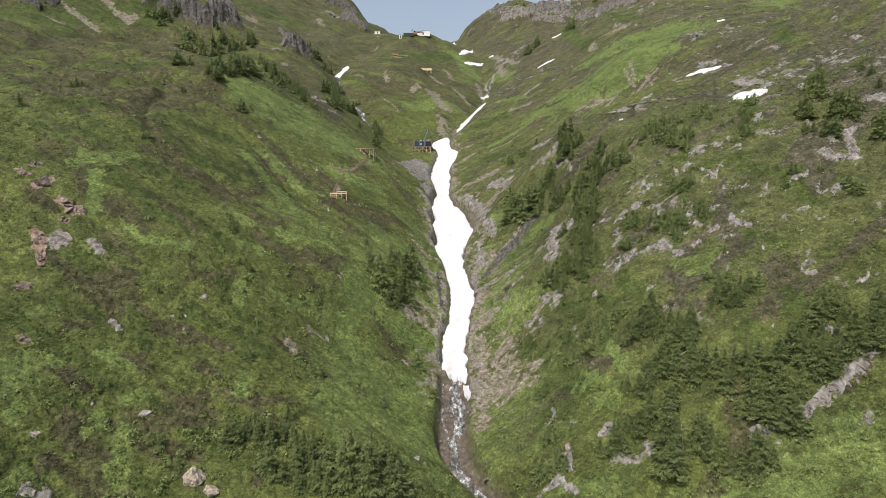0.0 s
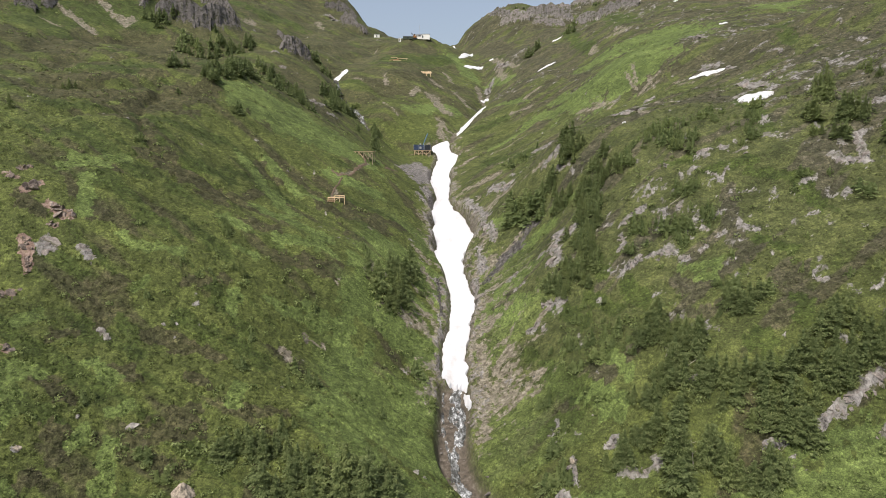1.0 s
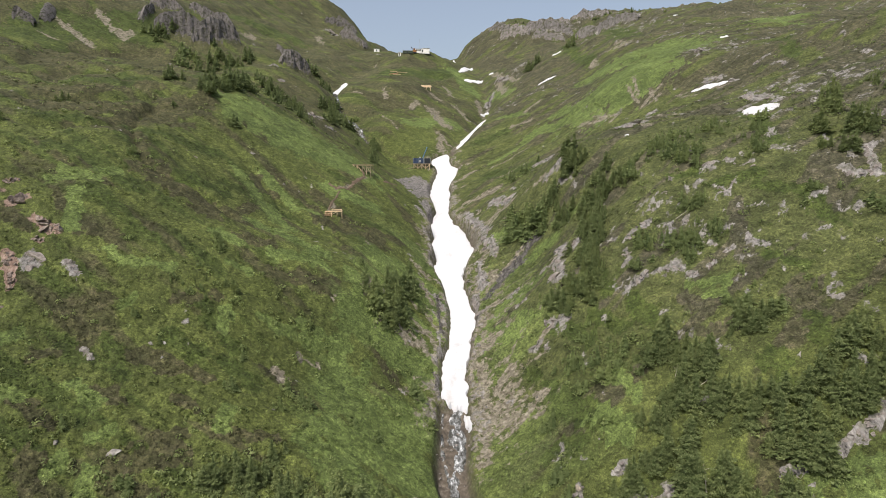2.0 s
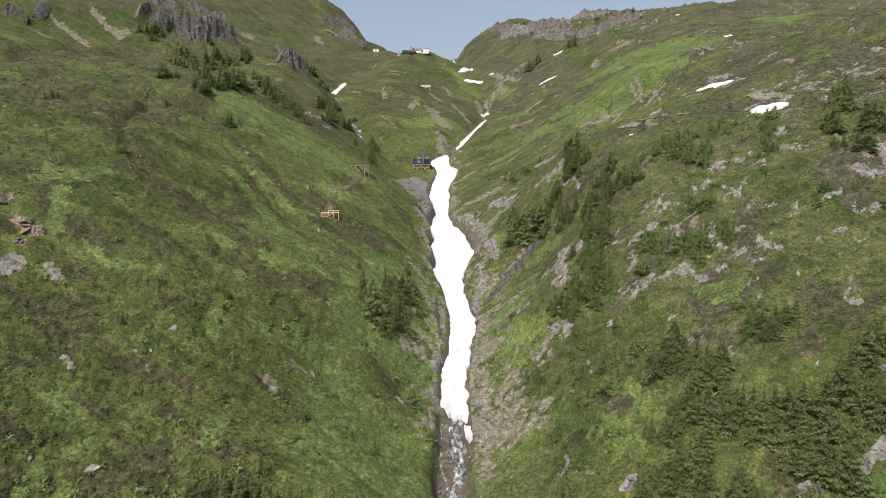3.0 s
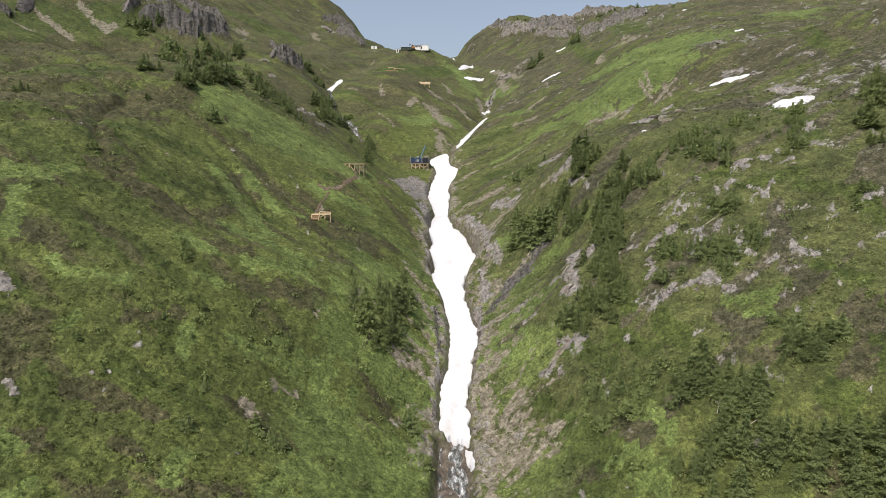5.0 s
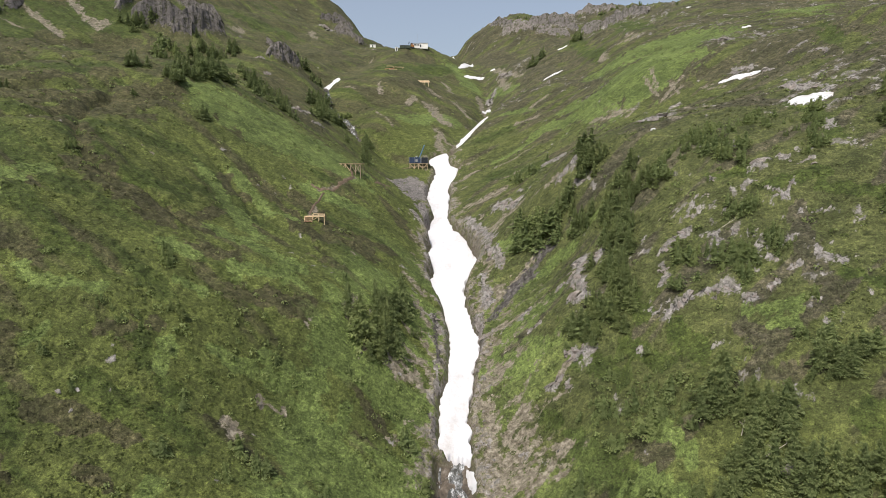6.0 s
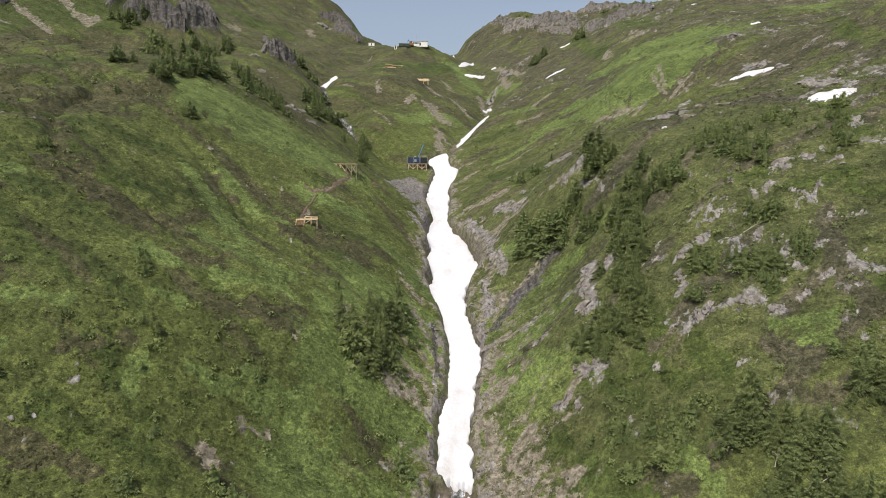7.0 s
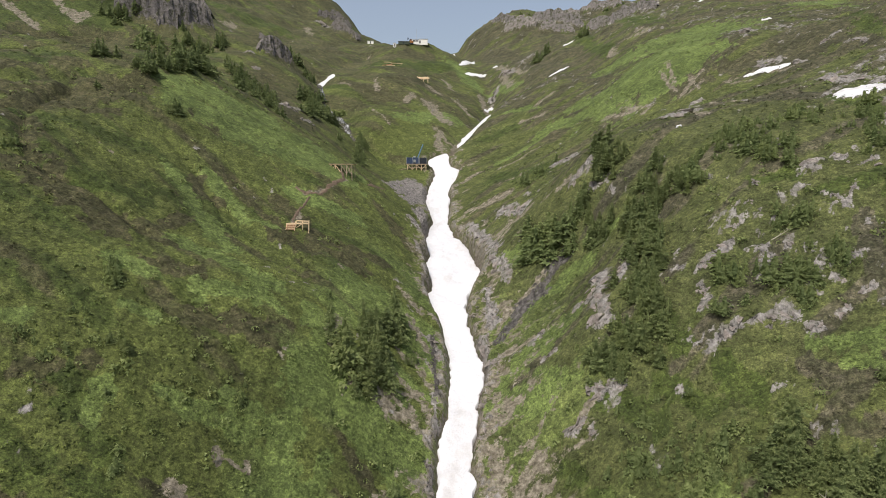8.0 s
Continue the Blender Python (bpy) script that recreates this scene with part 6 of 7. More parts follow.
# rounded leafy bushes
def leafy(name, count, seed, faces, mat, middle, most, patchy, label):
    """Low bushes of many leaves, scattered where something grows."""
    x, y, c, r = scatter(count, seed)
    ok = (c["bed"] < 0.1) & (c["rock"] + c["bare"] + c["pink"] + c["scree"] < 0.4) & (rough(x, y, 26, seed + 59, 2) + 0.3 * r.normal(0, 1, len(x)) > patchy)
    x, y, z = x[ok], y[ok], c["z"][ok]
    size = np.minimum(r.lognormal(middle, 0.4, len(x)), most)
    tri = []
    for _ in range(faces):
        n_ = unit(r.normal(0, 1, (len(x), 3)) * np.array([1, 1, 0.8]) + np.array([0, 0, 0.45]))
        at = np.stack([x, y, z], 1) + n_ * size[:, None] * np.array([0.8, 0.8, 0.6])
        side_ = unit(np.cross(n_, r.normal(0, 1, (len(x), 3))))
        way = unit(n_ * 0.45 + np.cross(n_, side_))
        ln, wd = (size * r.uniform(0.35, 0.6, len(x)))[:, None], (size * r.uniform(0.35, 0.6, len(x)))[:, None]
        tri.append(np.stack([at - side_ * wd * 0.5, at + side_ * wd * 0.5, at + way * ln], 1))
    v = np.concatenate(tri).reshape(-1, 3)
    me = mesh_of(name, v, np.arange(len(v)).reshape(-1, 3), mat)
    for key in ("heath", "meadow", "dry", "deep"):
        attribute(me, key, np.tile(np.repeat(c[key][ok], 3), faces))
    tagged(new(name, me), label, "undergrowth", kind="stuff")


leafy("low_bushes", 9000, 23, 30, m_dwarf, -0.5, 1.2, 0.25, "low rounded green bushes scattered over the slopes")
leafy("heath_shrubs", 42000, 29, 10, m_tuft, -0.85, 0.8, -0.3, "knee-high heath and herb shrubs covering the slopes")

# ---------------------------------------------------------------- boulders and dead wood
BOULDERS = [
    (-52.5, 97, 1.4), (-40.2, 88.4, 2.8), (-37.2, 86.6, 1.6), (-5.1, 107, 1.2), (-3.5, 106.6, 0.7), (1.8, 110.7, 1.6), (-66.3, 113.9, 1),
    (-64.3, 112.4, 0.8), (-57.1, 119.8, 0.9), (-53.9, 117.5, 0.6), (39.2, 103.9, 1.2), (-65.1, 87.8, 0.9), (-60.2, 95.2, 0.7), (49.1, 113.6, 0.9),
    (6.5, 139.6, 0.6), (0.1, 135.7, 0.6), (1, 158.1, 0.8), (25, 109.5, 0.9), (77.8, 122.4, 1.1), (32.2, 109.5, 1.1), (57.3, 99.6, 1.2),
    (30.6, 117.3, 0.4), (13.8, 126.9, 0.5), (73.4, 248.4, 1.2), (89.1, 262.9, 2.6), (74.3, 173.8, 1.2), (75.5, 174.1, 1.2), (79.4, 172.9, 1),
    (6.6, 155.9, 0.5), (8.5, 153.4, 0.4),
]
BOULDERS += [
    (47.2, 157.4, 0.9), (30.1, 161.9, 0.4), (-31.3, 317, 0.5), (44.2, 188.9, 0.5), (-71.2, 404.8, 2.5), (119.7, 257.7, 1.8), (80.3, 171.1, 0.5),
    (11.5, 178.8, 0.5), (12.4, 175.6, 0.6), (15, 172.5, 0.5), (9.6, 169.9, 0.4),
]
DEAD_WOOD = [
    (44.2, 100.4, 0.2, 2.2, 4.5), (47.3, 116.1, 3.6, -0.5, 3), (46.2, 120.6, 0.7, 0.6, 2.6), (54, 105.9, 0.2, 0.2, 0.7), (57.1, 107.1, -1, -0.1, -1.7),
    (76.1, 98.6, 0.5, -0.9, -1.2), (61, 161.7, 2.8, -1.4, 2.5), (54.1, 174.6, 0.9, -0.4, 0.7), (53.1, 140.1, 0, -0.5, -1.4),
    (-19.1, 276.6, 3.2, 0.2, -1.7), (51.5, 173.7, 0.7, -0.2, 0.9),
]


def boulder(x, y, r_, z, seed):
    bm = bmesh.new()
    bmesh.ops.create_icosphere(bm, subdivisions=4 if r_ > 1 else 3, radius=1)
    rr = random.Random(seed)
    sx, sy, sz = rr.uniform(0.85, 1.2), rr.uniform(0.8, 1.1), rr.uniform(0.65, 0.95)
    cuts = [(Vector((rr.uniform(-1, 1), rr.uniform(-1, 1), rr.uniform(-0.5, 1))).normalized(), rr.uniform(0.42, 0.8)) for _ in range(11)]
    for v in bm.verts:
        for n_, d in cuts:
            over = v.co.dot(n_) - d
            if over > 0:
                v.co -= n_ * over * 0.92
        v.co *= 1 + 0.16 * noise.noise(v.co * 2.3 + Vector((seed, 0, 0))) + 0.09 * noise.noise(v.co * 6) + 0.07 * noise.noise(v.co * 13)
        v.co = Vector((v.co.x * sx, v.co.y * sy, v.co.z * sz)) * r_
    me = bpy.data.meshes.new("boulder")
    bm.to_mesh(me)
    bm.free()
    tan = seed in (1, 2, 17, 11)
    me.materials.append(m_tan if tan else m_boulder)
    ob = new("boulder", me)
    ob.matrix_basis = pose(x, y, z - 0.05 * r_, rr.uniform(-15, 15), rr.uniform(-15, 15), rr.uniform(0, 360))
    return tagged(ob, "tan weathered boulder lying on the slope" if tan else "pale grey weathered boulder lying on the slope", "boulder", "boulders")


for i, ((x, y, r_), z) in enumerate(zip(BOULDERS, heights([b[0] for b in BOULDERS], [b[1] for b in BOULDERS]))):
    boulder(x, y, r_ * 0.8, z, i)


def rock_shape(seed, mat):
    """An angular block about one metre in half-size, split along flat planes."""
    rr = np.random.default_rng(seed)
    ball = bmesh.new()
    bmesh.ops.create_icosphere(ball, subdivisions=3, radius=1)
    v = np.array([q.co[:] for q in ball.verts])
    tris = np.array([[q.index for q in f.verts] for f in ball.faces])
    ball.free()
    for _ in range(10):
        nrm = unit(rr.normal(0, 1, (1, 3)))[0]
        v = v - np.maximum(v @ nrm - rr.uniform(0.22, 0.60), 0)[:, None] * nrm
    v = v * (1 + 0.08 * rough(v[:, 0] * 3 + v[:, 2] * 2.1, v[:, 1] * 3 - v[:, 2] * 1.7, 1.0, seed, 3, 0.65)[:, None])
    return mesh_of("block", v, tris, mat)


BLOCKS = [rock_shape(4000 + i, m_crag) for i in range(12)]
PINK_BLOCKS = [rock_shape(4020 + i, m_pink) for i in range(8)]


def crag(x1, y1, x2, y2, r_, seed, tall, blocks=BLOCKS, sunk=0.34, label="cracked grey rock outcrop breaking through the turf"):
    """A broken outcrop: angular blocks of one rock, sunk in the turf, lying with the slope."""
    rr = np.random.default_rng(4100 + seed)
    run = math.hypot(x2 - x1, y2 - y1)
    count = int(np.clip((4 if tall < 0.8 else 8) + 1.5 * run / r_, 4, 14))
    k = (np.arange(count) + rr.uniform(-0.4, 0.4, count)) / max(count - 1, 1)
    bx_ = x1 + (x2 - x1) * k + rr.normal(0, 0.5 * r_, count)
    by_ = y1 + (y2 - y1) * k + rr.normal(0, 0.5 * r_, count)
    bz_, ez, nz = heights(bx_, by_), heights(bx_ + 2.5, by_), heights(bx_, by_ + 2.5)
    ob = new("rock_outcrop")
    ob.matrix_basis = pose(bx_.mean(), by_.mean(), bz_.mean())
    for i in range(count):
        up = Vector(((bz_[i] - ez[i]) / 2.5, (bz_[i] - nz[i]) / 2.5, 1.0)).normalized()
        turn_ = up.to_track_quat("Z", "Y").to_matrix().to_4x4() @ pose(0, 0, 0, *rr.uniform(-11, 11, 2), rr.uniform(0, 360))
        size_ = r_ * rr.uniform(0.45, 1.25)
        block = part("block", blocks[rr.integers(len(blocks))], ob)
        block.matrix_basis = (Matrix.Translation(Vector((bx_[i], by_[i], bz_[i] - sunk * size_)) - ob.matrix_basis.translation)
                              @ turn_ @ Matrix.Diagonal((size_ * rr.uniform(0.9, 1.5), size_ * rr.uniform(0.7, 1.15), size_ * tall * rr.uniform(0.8, 1.2), 1)))
    return tagged(ob, label, "rock outcrop", "rock outcrops")


for i, row in enumerate(GREY):
    crag(*row, i, 0.55)


def bluff(x1, y1, x2, y2, r_, seed, mat, label):
    """A steep rock face split by upright joints and ledges, its back sunk in the turf."""
    run = math.hypot(x2 - x1, y2 - y1)
    dx, dy = (x2 - x1) / run, (y2 - y1) / run
    if dx < 0:
        dx, dy, x1, y1 = -dx, -dy, x2, y2
    length = run + 2.0 * r_
    ns, nv = int(np.clip(length / (0.16 * r_), 30, 90)), 30
    s_ = np.repeat(np.linspace(0, length, ns)[:, None], nv, 1)
    v = np.repeat(np.linspace(0, 1, nv)[None, :], ns, 0)
    flat_s, flat_v = s_.ravel() / r_, v.ravel()
    taper = np.clip(np.sin(math.pi * s_ / length), 0, 1) ** 0.5
    tall = taper * (0.95 + 0.55 * rough(flat_s, flat_s * 0 + seed, 2.6, 810 + seed, 2).reshape(s_.shape))
    face = np.clip(v / 0.62, 0, 1)
    back = np.clip((v - 0.62) / 0.38, 0, 1)
    joint = np.round(2.5 * rough(flat_s + 0.15 * flat_v, flat_s * 0 + seed, 1.1, 830 + seed, 2)).reshape(s_.shape) / 2.5
    ribs = rough(flat_s + 0.2 * flat_v, flat_v * 0.8, 0.32, 850 + seed, 3, 0.6).reshape(s_.shape)
    step = np.floor(3.2 * face + 1.1 * rough(flat_s, flat_v, 0.9, 870 + seed, 2).reshape(s_.shape)) / 3.2
    out = 0.95 - 0.30 * face - 0.25 * step + 0.24 * joint + 0.09 * ribs - 2.1 * back
    up = -2.4 + face * (2.4 + tall) + 0.05 * ribs * face - (tall + 2.0) * back ** 1.8
    px = x1 + dx * (s_ - 1.0 * r_) + dy * out * r_
    py = y1 + dy * (s_ - 1.0 * r_) - dx * out * r_
    foot_z = heights(x1 + dx * (s_[:, 0] - 1.0 * r_), y1 + dy * (s_[:, 0] - 1.0 * r_))
    z = np.convolve(np.pad(foot_z, 4, "edge"), np.ones(9) / 9, "valid")[:, None] + up * r_
    me = mesh_of("rock_bluff", np.stack([px, py, z], -1).reshape(-1, 3), grid_faces(nv, ns)[:, ::-1], mat)
    return tagged(new("rock_bluff", me), label, "cliff", "rock bluffs")


for i, row in enumerate(CLIFF):
    if row[0] < 0:
        bluff(*row, i, m_shaded_cliff, "grey jointed cliff on the upper slope, darkened in colour for shade")
    else:
        bluff(*row, i, m_bluff, "pale grey jointed rock bluff below the skyline")
for i, row in enumerate(PINK):
    crag(*row[:4], 0.75 * row[4], 500 + i, 1.15, PINK_BLOCKS, 0.15, "reddish weathered rock outcrop on the green slope")


# stones in the bed of the stream and along the edge of the snow
def stream_stones():
    r = np.random.default_rng(61)
    y = np.concatenate([r.uniform(100, 149, 70), r.uniform(146, 225, 60)])
    bank = np.where(np.arange(130) < 70, r.uniform(-4.2, 4.6, 130), np.interp(y, SNOW_Y, SNOW_B) + r.uniform(0.2, 3.5, 130))
    x = gully_x(y) + bank
    z = heights(x, y)
    for i in range(len(x)):
        size_ = float(np.clip(r.lognormal(-0.95, 0.45), 0.2, 1.0))
        ob = tagged(new("stone", BLOCKS[i % len(BLOCKS)]), "grey angular stone lying beside the stream" if i < 70 else "grey angular stone lying beside the snow", "stone", "stones along the gully")
        ob.matrix_basis = pose(float(x[i]), float(y[i]), float(z[i]) + 0.1 * size_, *r.uniform(-25, 25, 2), r.uniform(0, 360)) @ Matrix.Diagonal((size_ * 1.2, size_, size_ * 0.8, 1))


stream_stones()


def dead_trunk(x, y, dx, dy, dz, z, seed):
    """A bleached bare trunk with a few stubs."""
    r = random.Random(seed)
    ob = new("dead_trunk")
    ob.matrix_basis = pose(x, y, z - 0.1)
    p, q = Vector((0, 0, 0)), Vector((dx, dy, dz))
    ln = q.length
    turn = q.to_track_quat("Z", "Y").to_matrix()
    v, f = stem(1.0, 1.0, 0.06)
    w = max(0.07, 0.026 * ln)
    v = [tuple(turn @ Vector((a * w, b * w, c * ln + 0.06 * ln))) for a, b, c in v]
    part("trunk", mesh_of("trunk", v, f, m_dead, True), ob)
    for k_ in range(3):
        at = q * (0.4 + 0.2 * k_)
        tip = at + Vector((r.uniform(-1, 1), r.uniform(-1, 1), r.uniform(0.1, 0.8))) * 0.22 * ln
        timber("branch", at, tip, 0.05, 0.05, m_dead, ob)
    return tagged(ob, "bleached bare dead tree trunk on the slope", "dead tree", "dead trunks")


for i, ((x, y, dx, dy, dz), z) in enumerate(zip(DEAD_WOOD, heights([d[0] for d in DEAD_WOOD], [d[1] for d in DEAD_WOOD]))):
    dead_trunk(x, y, dx, dy, dz, z, i)

# ---------------------------------------------------------------- works on the slope
m_new_wood = plain_material("new_sawn_timber", (0.60, 0.47, 0.31), 0.75, 0.25, 5, 0, (1, 1, 0.2))
m_old_wood = plain_material("weathered_timber", (0.33, 0.265, 0.20), 0.85, 0.35, 5, 0, (1, 1, 0.2))
m_red_wood = plain_material("reddish_tread_boards", (0.45, 0.25, 0.17), 0.8, 0.25, 5)
m_tarp = plain_material("navy_blue_tarpaulin", (0.035, 0.055, 0.105), 0.55, 0.35, 1.5)
m_black = plain_material("dark_sheeting", (0.022, 0.026, 0.034), 0.6, 0.4, 1.5)
m_mast = plain_material("blue_painted_steel", (0.10, 0.22, 0.42), 0.45, 0.2, 4, 0.3)
m_steel = plain_material("grey_steel", (0.42, 0.43, 0.42), 0.4, 0.25, 4, 0.7)
m_cabin = plain_material("white_cabin_panels", (0.80, 0.79, 0.76), 0.6, 0.08, 2)
m_glass = plain_material("dark_window_glass", (0.03, 0.035, 0.04), 0.1, 0.2, 1)
m_orange = plain_material("orange_machine_paint", (0.30, 0.14, 0.05), 0.5, 0.25, 3)
m_green_box = plain_material("dark_green_container", (0.05, 0.065, 0.045), 0.6, 0.25, 2)


def slab(name, centre, size, mat, parent, label="", bevel=0.0):
    """A box part with softened edges."""
    bm = bmesh.new()
    bmesh.ops.create_cube(bm, size=1)
    bmesh.ops.scale(bm, vec=size, verts=bm.verts)
    if bevel:
        bmesh.ops.bevel(bm, geom=bm.edges[:], offset=bevel, segments=1, affect="EDGES")
    bmesh.ops.translate(bm, vec=centre, verts=bm.verts)
    me = bpy.data.meshes.new(name)
    bm.to_mesh(me)
    bm.free()
    me.materials.append(mat)
    return part(name, me, parent, label)


def thing(name, x, y, z, turn, label, category, group=""):
    ob = new(name)
    ob.matrix_basis = pose(x, y, z, 0, 0, turn)
    return tagged(ob, label, category, group)


def foot(ob, x, y):
    """Where the ground lies under a place of a thing, in the thing's own height."""
    p = ob.matrix_basis @ Vector((x, y, 0))
    return float(heights([p.x], [p.y])[0]) - ob.matrix_basis.translation.z - 0.25


# the drill shack on its timber crib beside the snow
def drill_rig(x, y, z, turn):
    ob = thing("drill_rig", x, y, z, turn, "navy blue drill shack on a timber crib beside the snow", "drill rig")
    for px in (-4.2, -2.1, 0.0, 2.1, 4.2):
        for py in (-2.2, 2.2):
            timber("post", (px, py, min(foot(ob, px, py), -0.6)), (px, py, 0), 0.24, 0.24, m_new_wood, ob)
    for py in (-2.2, 2.2):
        timber("beam", (-4.6, py, -0.15), (4.6, py, -0.15), 0.25, 0.3, m_new_wood, ob)
        timber("beam", (-4.4, py - 0.02, -1.7), (4.4, py - 0.02, -1.7), 0.18, 0.22, m_old_wood, ob)
        for i, px in enumerate((-4.2, -2.1, 0.0, 2.1)):
            a, b = (-2.6, -0.3) if i % 2 else (-0.3, -2.6)
            timber("brace", (px, py - 0.14, a), (px + 2.1, py - 0.14, b), 0.12, 0.2, m_new_wood, ob)
    for i in range(16):
        px = -4.5 + 0.6 * i
        slab("plank", (px, 0, 0.06), (0.55, 5.0, 0.08), m_old_wood, ob)
    slab("tarpaulin_wall", (-1.9, -2.3, 1.5), (5.4, 0.14, 2.8), m_tarp, ob, "navy blue tarpaulin wall", 0.04)
    slab("tarpaulin_wall", (2.95, -2.25, 1.5), (3.2, 0.14, 2.7), m_black, ob, "dark tarpaulin wall", 0.04)
    slab("tarpaulin_wall", (-4.6, 0, 1.45), (0.14, 4.4, 2.7), m_tarp, ob, "navy blue tarpaulin wall", 0.04)
    slab("tarpaulin_wall", (4.6, 0, 1.45), (0.14, 4.4, 2.7), m_black, ob, "dark tarpaulin wall", 0.04)
    slab("tarpaulin_wall", (0, 2.25, 1.45), (9.2, 0.14, 2.7), m_tarp, ob, "navy blue tarpaulin wall", 0.04)
    for px in (-4.6, -1.9, 0.85, 1.3, 4.6):
        timber("frame_post", (px, -2.42, 0.1), (px, -2.42, 3.0), 0.10, 0.10, m_steel, ob)
    slab("engine", (-1.0, -2.6, 1.3), (1.1, 0.5, 1.2), m_steel, ob, "pale grey engine housing", 0.08)
    slab("drill_head", (-1.0, -1.4, 3.2), (0.9, 0.7, 0.8), m_steel, ob, "pale drill head", 0.08)
    mast = part("mast", mesh_of("mast", *boxes([beam((0.2, -1.2, 2.2), (2.9, -0.6, 8.9), 0.34, 0.34)]), m_mast), ob, "blue steel drill mast leaning over")
    for k_ in range(5):
        t = 0.15 + 0.17 * k_
        p = Vector((0.2, -1.2, 2.2)).lerp(Vector((2.9, -0.6, 8.9)), t)
        part("rung", mesh_of("rung", *boxes([beam(p + Vector((-0.3, -0.1, 0.12)), p + Vector((0.3, -0.1, -0.12)), 0.08)]), m_steel), mast)
    for k_ in range(9):
        r = random.Random(k_)
        zz = foot(ob, -7.0 + 0.4 * k_, -1.0) + 0.55 + 0.1 * (k_ % 3)
        timber("loose_board", (-9.0 + 0.5 * k_, r.uniform(-3, 1), zz), (-5.2 + 0.3 * k_, r.uniform(-3, 1), zz + r.uniform(-0.2, 0.3)), 0.25, 0.06, m_old_wood, ob)
    return ob


rig_z = 55.2
drill_rig(-11.2, 327.0, rig_z, 4)


def timber_deck(x, y, z, turn):
    """A plank deck on a braced timber frame."""
    ob = thing("timber_platform", x, y, z, turn, "new timber deck on a braced frame above the slope", "platform")
    for px in (-4.4, -2.9, -1.4, 0.6, 2.4, 4.2):
        for py in (-2.0, 2.0):
            low = foot(ob, px, py)
            timber("post", (px, py, min(low, -0.4)), (px, py, 0.0), 0.2, 0.2, m_new_wood if px < 0 else m_old_wood, ob)
    for py in (-2.0, 2.0):
        timber("beam", (-4.7, py, -0.12), (4.7, py, -0.12), 0.2, 0.28, m_new_wood, ob)
    for i in range(17):
        slab("plank", (-4.5 + 0.56 * i, 0, 0.07), (0.5, 4.6, 0.07), m_new_wood if i % 4 else m_old_wood, ob)
    for a, b in (((-4.4, -0.2), (-2.9, -2.4)), ((-2.9, -0.2), (-4.4, -2.2)), ((-2.9, -0.2), (-1.4, -3.0)), ((-1.4, -0.2), (-2.9, -2.6)),
                 ((-1.4, -0.2), (0.6, -3.0)), ((0.6, -0.3), (2.4, -3.2)), ((2.4, -0.3), (4.2, -3.4)), ((4.2, -0.3), (2.4, -3.2))):
        timber("brace", (a[0], -2.15, a[1]), (b[0], -2.15, b[1]), 0.10, 0.18, m_new_wood if a[0] < 0 else m_old_wood, ob)
    return ob


timber_deck(-33.4, 253.6, 53.4, -6)


def timber_stair(x, y, z, turn):
    """Open wooden steps up to a small landing beside them."""
    ob = thing("timber_stair", x, y, z, turn, "open new timber stair with a small railed landing", "stair")
    for px in (-2.75, -0.55):
        timber("stringer", (px, -2.9, -1.0), (px, -0.5, 0.62), 0.10, 0.30, m_new_wood, ob)
    for i in range(7):
        slab("tread", (-1.65, -2.75 + 0.36 * i, -0.72 + 0.235 * i), (2.2, 0.34, 0.07), m_new_wood if i % 2 else m_red_wood, ob)
    for py in (-0.85, 0.95):
        timber("landing_beam", (-2.8, py, 0.6), (2.9, py, 0.6), 0.12, 0.22, m_new_wood, ob)
        timber("rail", (-0.4, py, 1.35), (2.9, py, 1.2), 0.09, 0.14, m_new_wood, ob)
    for px in (-2.7, -0.45, 1.2, 2.8):
        for py in (-0.9, 1.0):
            timber("post", (px, py, min(foot(ob, px, py), 0.4)), (px, py, 1.3 if px > -1 else 0.7), 0.15, 0.15, m_new_wood, ob)
    timber("brace", (-0.4, -1.0, -0.4), (1.2, -1.0, 0.6), 0.08, 0.16, m_new_wood, ob)
    for i in range(11):
        slab("plank", (-2.55 + 0.53 * i, 0.05, 0.75), (0.49, 1.9, 0.06), m_new_wood, ob)
    return ob


timber_stair(-36.8, 206.2, 36.5, 8)


def cabin(x, y, z, turn):
    ob = thing("site_cabin", x, y, z, turn, "white site cabin with dark windows on the skyline", "cabin")
    slab("body", (2.2, 0, 0.6), (7.0, 5.0, 4.6), m_cabin, ob, "", 0.12)
    slab("roof", (2.2, 0, 3.0), (7.4, 5.4, 0.25), m_steel, ob)
    slab("annex", (-4.2, -0.6, 0.4), (5.6, 4.4, 3.8), m_cabin, ob, "", 0.1)
    slab("annex_roof", (-4.2, -0.6, 2.4), (6.0, 4.8, 0.2), m_steel, ob)
    for px in (-6.4, -5.2, -4.0, -2.8):
        slab("window", (px + 0.4, -2.84, 1.3), (0.9, 0.08, 1.0), m_glass, ob, "dark window")
    slab("door", (-0.6, -2.55, 0.6), (1.0, 0.1, 2.1), m_glass, ob, "dark doorway")
    timber("antenna", (-3.5, 0, 3.4), (-3.5, 0, 11.5), 0.14, 0.14, m_steel, ob, "thin steel aerial")
    return ob


TOP = {}
for key, px, py in (("cabin", -17.5, 556.0), ("machine", -25.0, 551.0), ("green_box", -31.0, 547.0), ("hut", -66.0, 616.0), ("crate", -38.0, 545.0), ("frame", -36.4, 477.0), ("pile", -13.4, 444.0)):
    TOP[key] = (px, py, float(heights([px], [py])[0]))
cabin(*TOP["cabin"], 3)


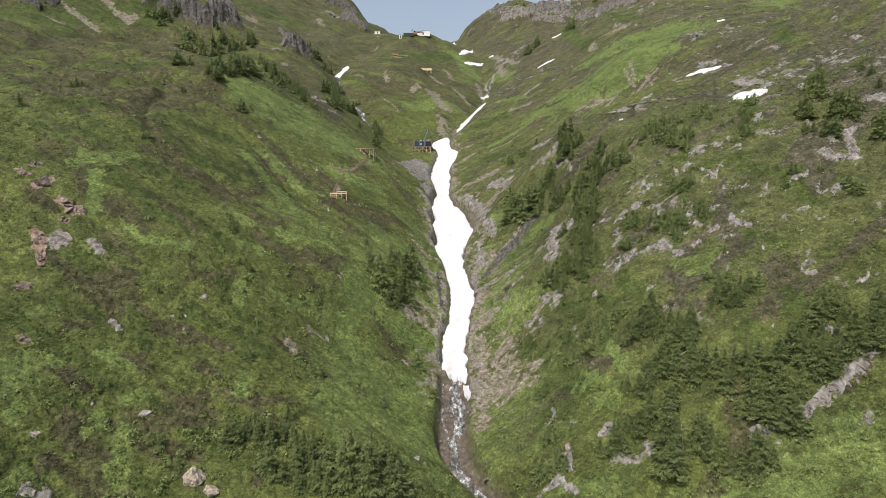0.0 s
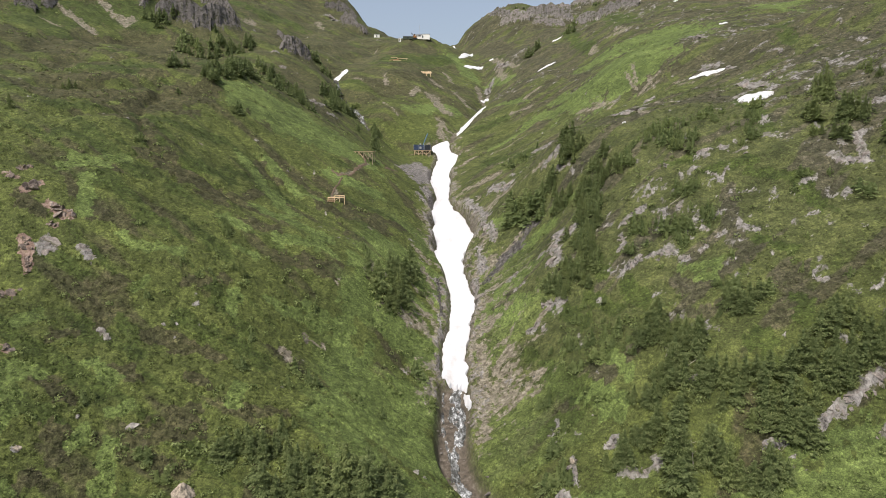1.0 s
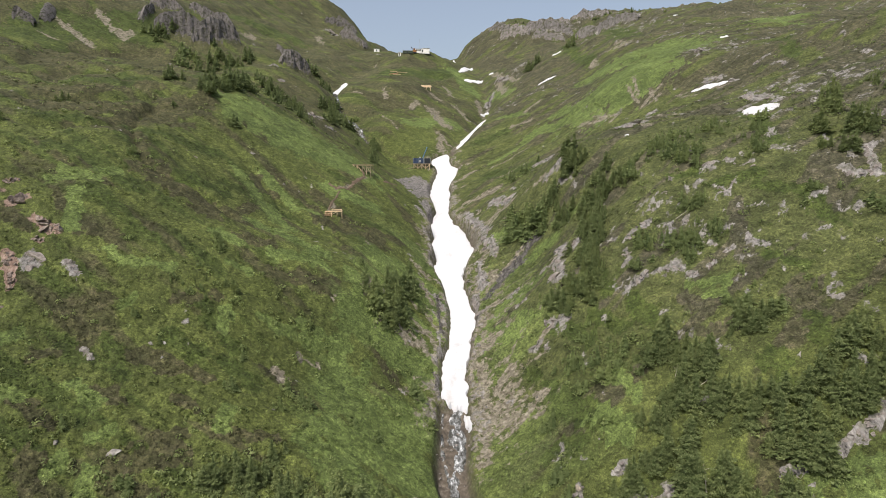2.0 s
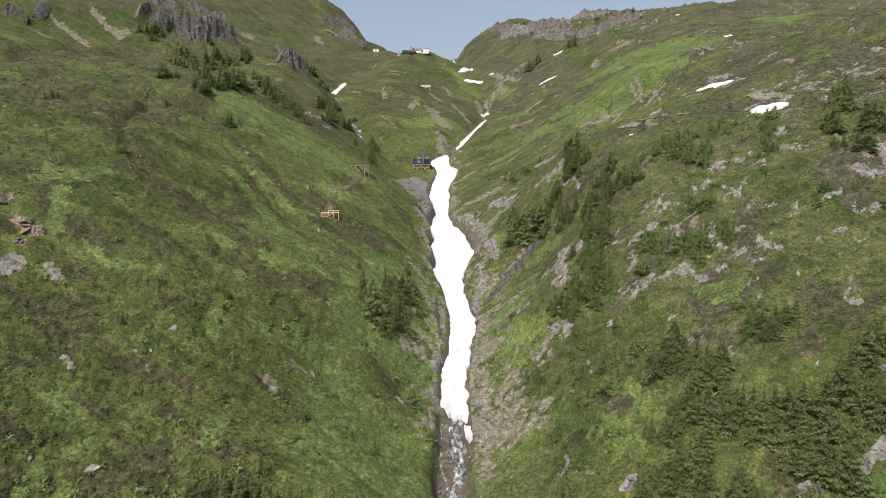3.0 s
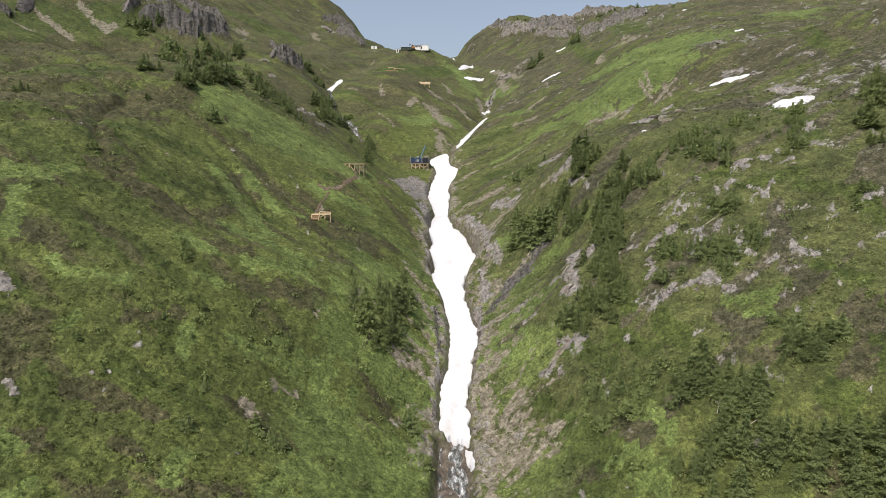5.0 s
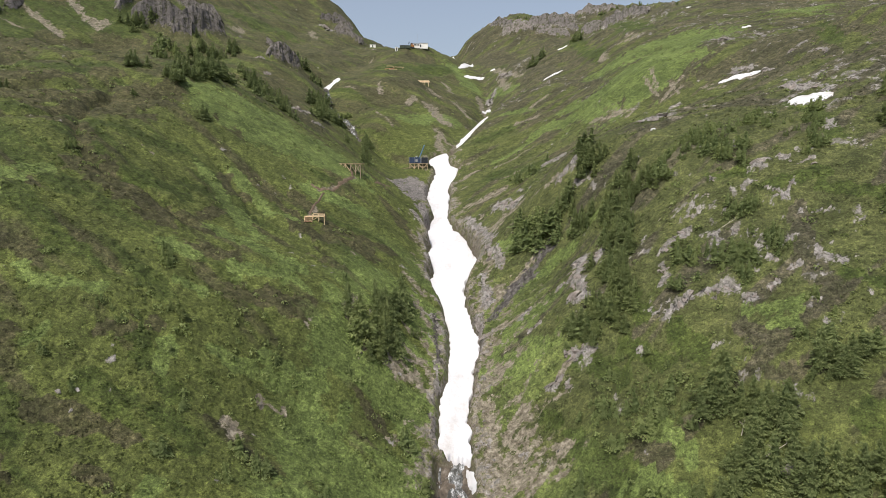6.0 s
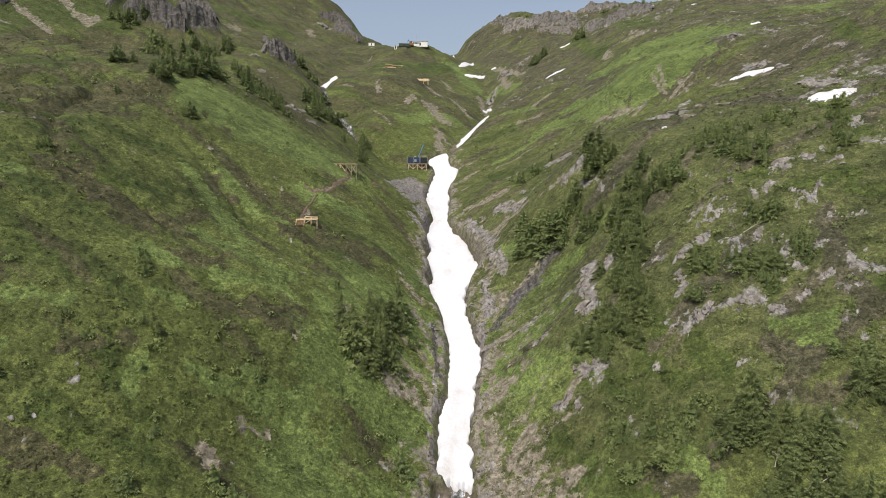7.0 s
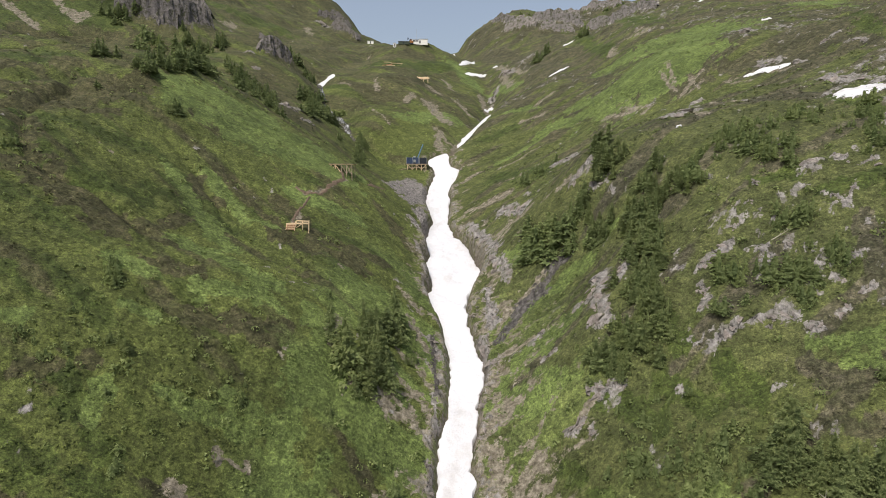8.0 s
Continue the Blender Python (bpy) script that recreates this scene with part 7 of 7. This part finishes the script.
def machine(x, y, z, turn):
    """A small tracked digger, far off on the hilltop."""
    ob = thing("tracked_digger", x, y, z, turn, "small orange tracked digger on the hilltop", "digger")
    for py in (-1.0, 1.0):
        slab("track", (0, py, 0.45), (3.4, 0.55, 0.9), m_black, ob, "black rubber track", 0.25)
    slab("body", (0.3, 0, 1.7), (2.6, 2.2, 1.5), m_orange, ob, "orange painted body", 0.25)
    slab("cab", (-0.4, 0.2, 3.0), (1.4, 1.4, 1.5), m_orange, ob, "", 0.15)
    slab("cab_window", (-0.4, -0.52, 3.1), (1.0, 0.06, 0.9), m_glass, ob, "dark cab window")
    timber("boom", (-1.0, -0.4, 2.0), (-2.6, -0.6, 4.6), 0.25, 0.3, m_black, ob, "dark lifted boom")
    timber("arm", (-2.6, -0.6, 4.6), (-3.1, -0.6, 2.8), 0.22, 0.25, m_black, ob, "dark arm")
    return ob


digger = machine(*TOP["machine"], 0)
digger.matrix_basis = digger.matrix_basis @ Matrix.Diagonal((1.05, 1.05, 1.2, 1))


def box_hut(name, x, y, z, size, mat, label):
    ob = thing(name, x, y, z, 4, label, "hut")
    slab("body", (0, 0, size[2] / 2 - 0.3), size, mat, ob, "", 0.08)
    slab("roof", (0, 0, size[2] - 0.2), (size[0] + 0.4, size[1] + 0.4, 0.15), m_steel, ob)
    slab("door", (0, -size[1] / 2 - 0.03, size[2] * 0.4), (0.9, 0.06, size[2] * 0.7), m_glass, ob)
    return ob


box_hut("storage_container", *TOP["green_box"], (8.5, 2.6, 2.4), m_green_box, "dark green storage container on the hilltop")
box_hut("small_hut", *TOP["hut"], (5.5, 3.0, 2.8), m_cabin, "small pale hut on the far skyline")
box_hut("white_shed", *TOP["crate"], (2.2, 2.0, 3.4), m_cabin, "small white shed on the skyline")


def timber_frame(name, x, y, z, turn, rows, label, follow=1.0):
    ob = thing(name, x, y, z, turn, label, "timber frame")
    for p, q, w, red in rows:
        a = (p[0], p[1], follow * (foot(ob, p[0], p[1]) + 0.25) + p[2])
        b = (q[0], q[1], follow * (foot(ob, q[0], q[1]) + 0.25) + q[2])
        timber("timber", a, b, w, 0.3, m_red_wood if red else m_new_wood, ob)
    return ob


timber_frame("timber_deck_frame", *TOP["frame"], 0, [((-4, 0, 2.2), (1, 1, 0.8), 0.9, 0), ((1, 0, 0.8), (9, 0, 1.4), 0.8, 0), ((-5, -1, 0.7), (2, -1, 0.7), 0.6, 1),
             ((-2, -2, 0.4), (4, -2, 0.4), 0.4, 0), ((1, 0, 0.1), (1, 0, 1.6), 0.4, 0), ((8, 0, 0.1), (8, 0, 1.2), 0.3, 0)], "half-built timber deck frame with reddish boards")
pile = []
rp = random.Random(9)
for i in range(17):
    px = -4.6 + 0.58 * i
    pile.append(((px, -2.2 + rp.uniform(-0.6, 0.3), 0.1 + rp.uniform(-0.5, 0.5)), (px + rp.uniform(-1.3, 1.3), 2.0, 1.3 + rp.uniform(0, 1.0)), 0.3, 0))
for k_ in range(5):
    pile.append(((-5.0 + rp.uniform(-0.4, 0.6), -1.6 + 0.8 * k_, 0.3 + 0.35 * k_), (5.0 + rp.uniform(-0.6, 0.6), -1.5 + 0.8 * k_, 0.4 + 0.35 * k_), 0.32, 0))
for px in (-4.6, -1.6, 1.6, 4.6):
    for py in (-2.0, 1.8):
        pile.append(((px, py, -2.2), (px, py, 1.2 + 0.4 * (py > 0)), 0.3, 0))
timber_frame("timber_crib", *TOP["pile"], 0, pile, "pale timber crib half built on the slope", 0.0)
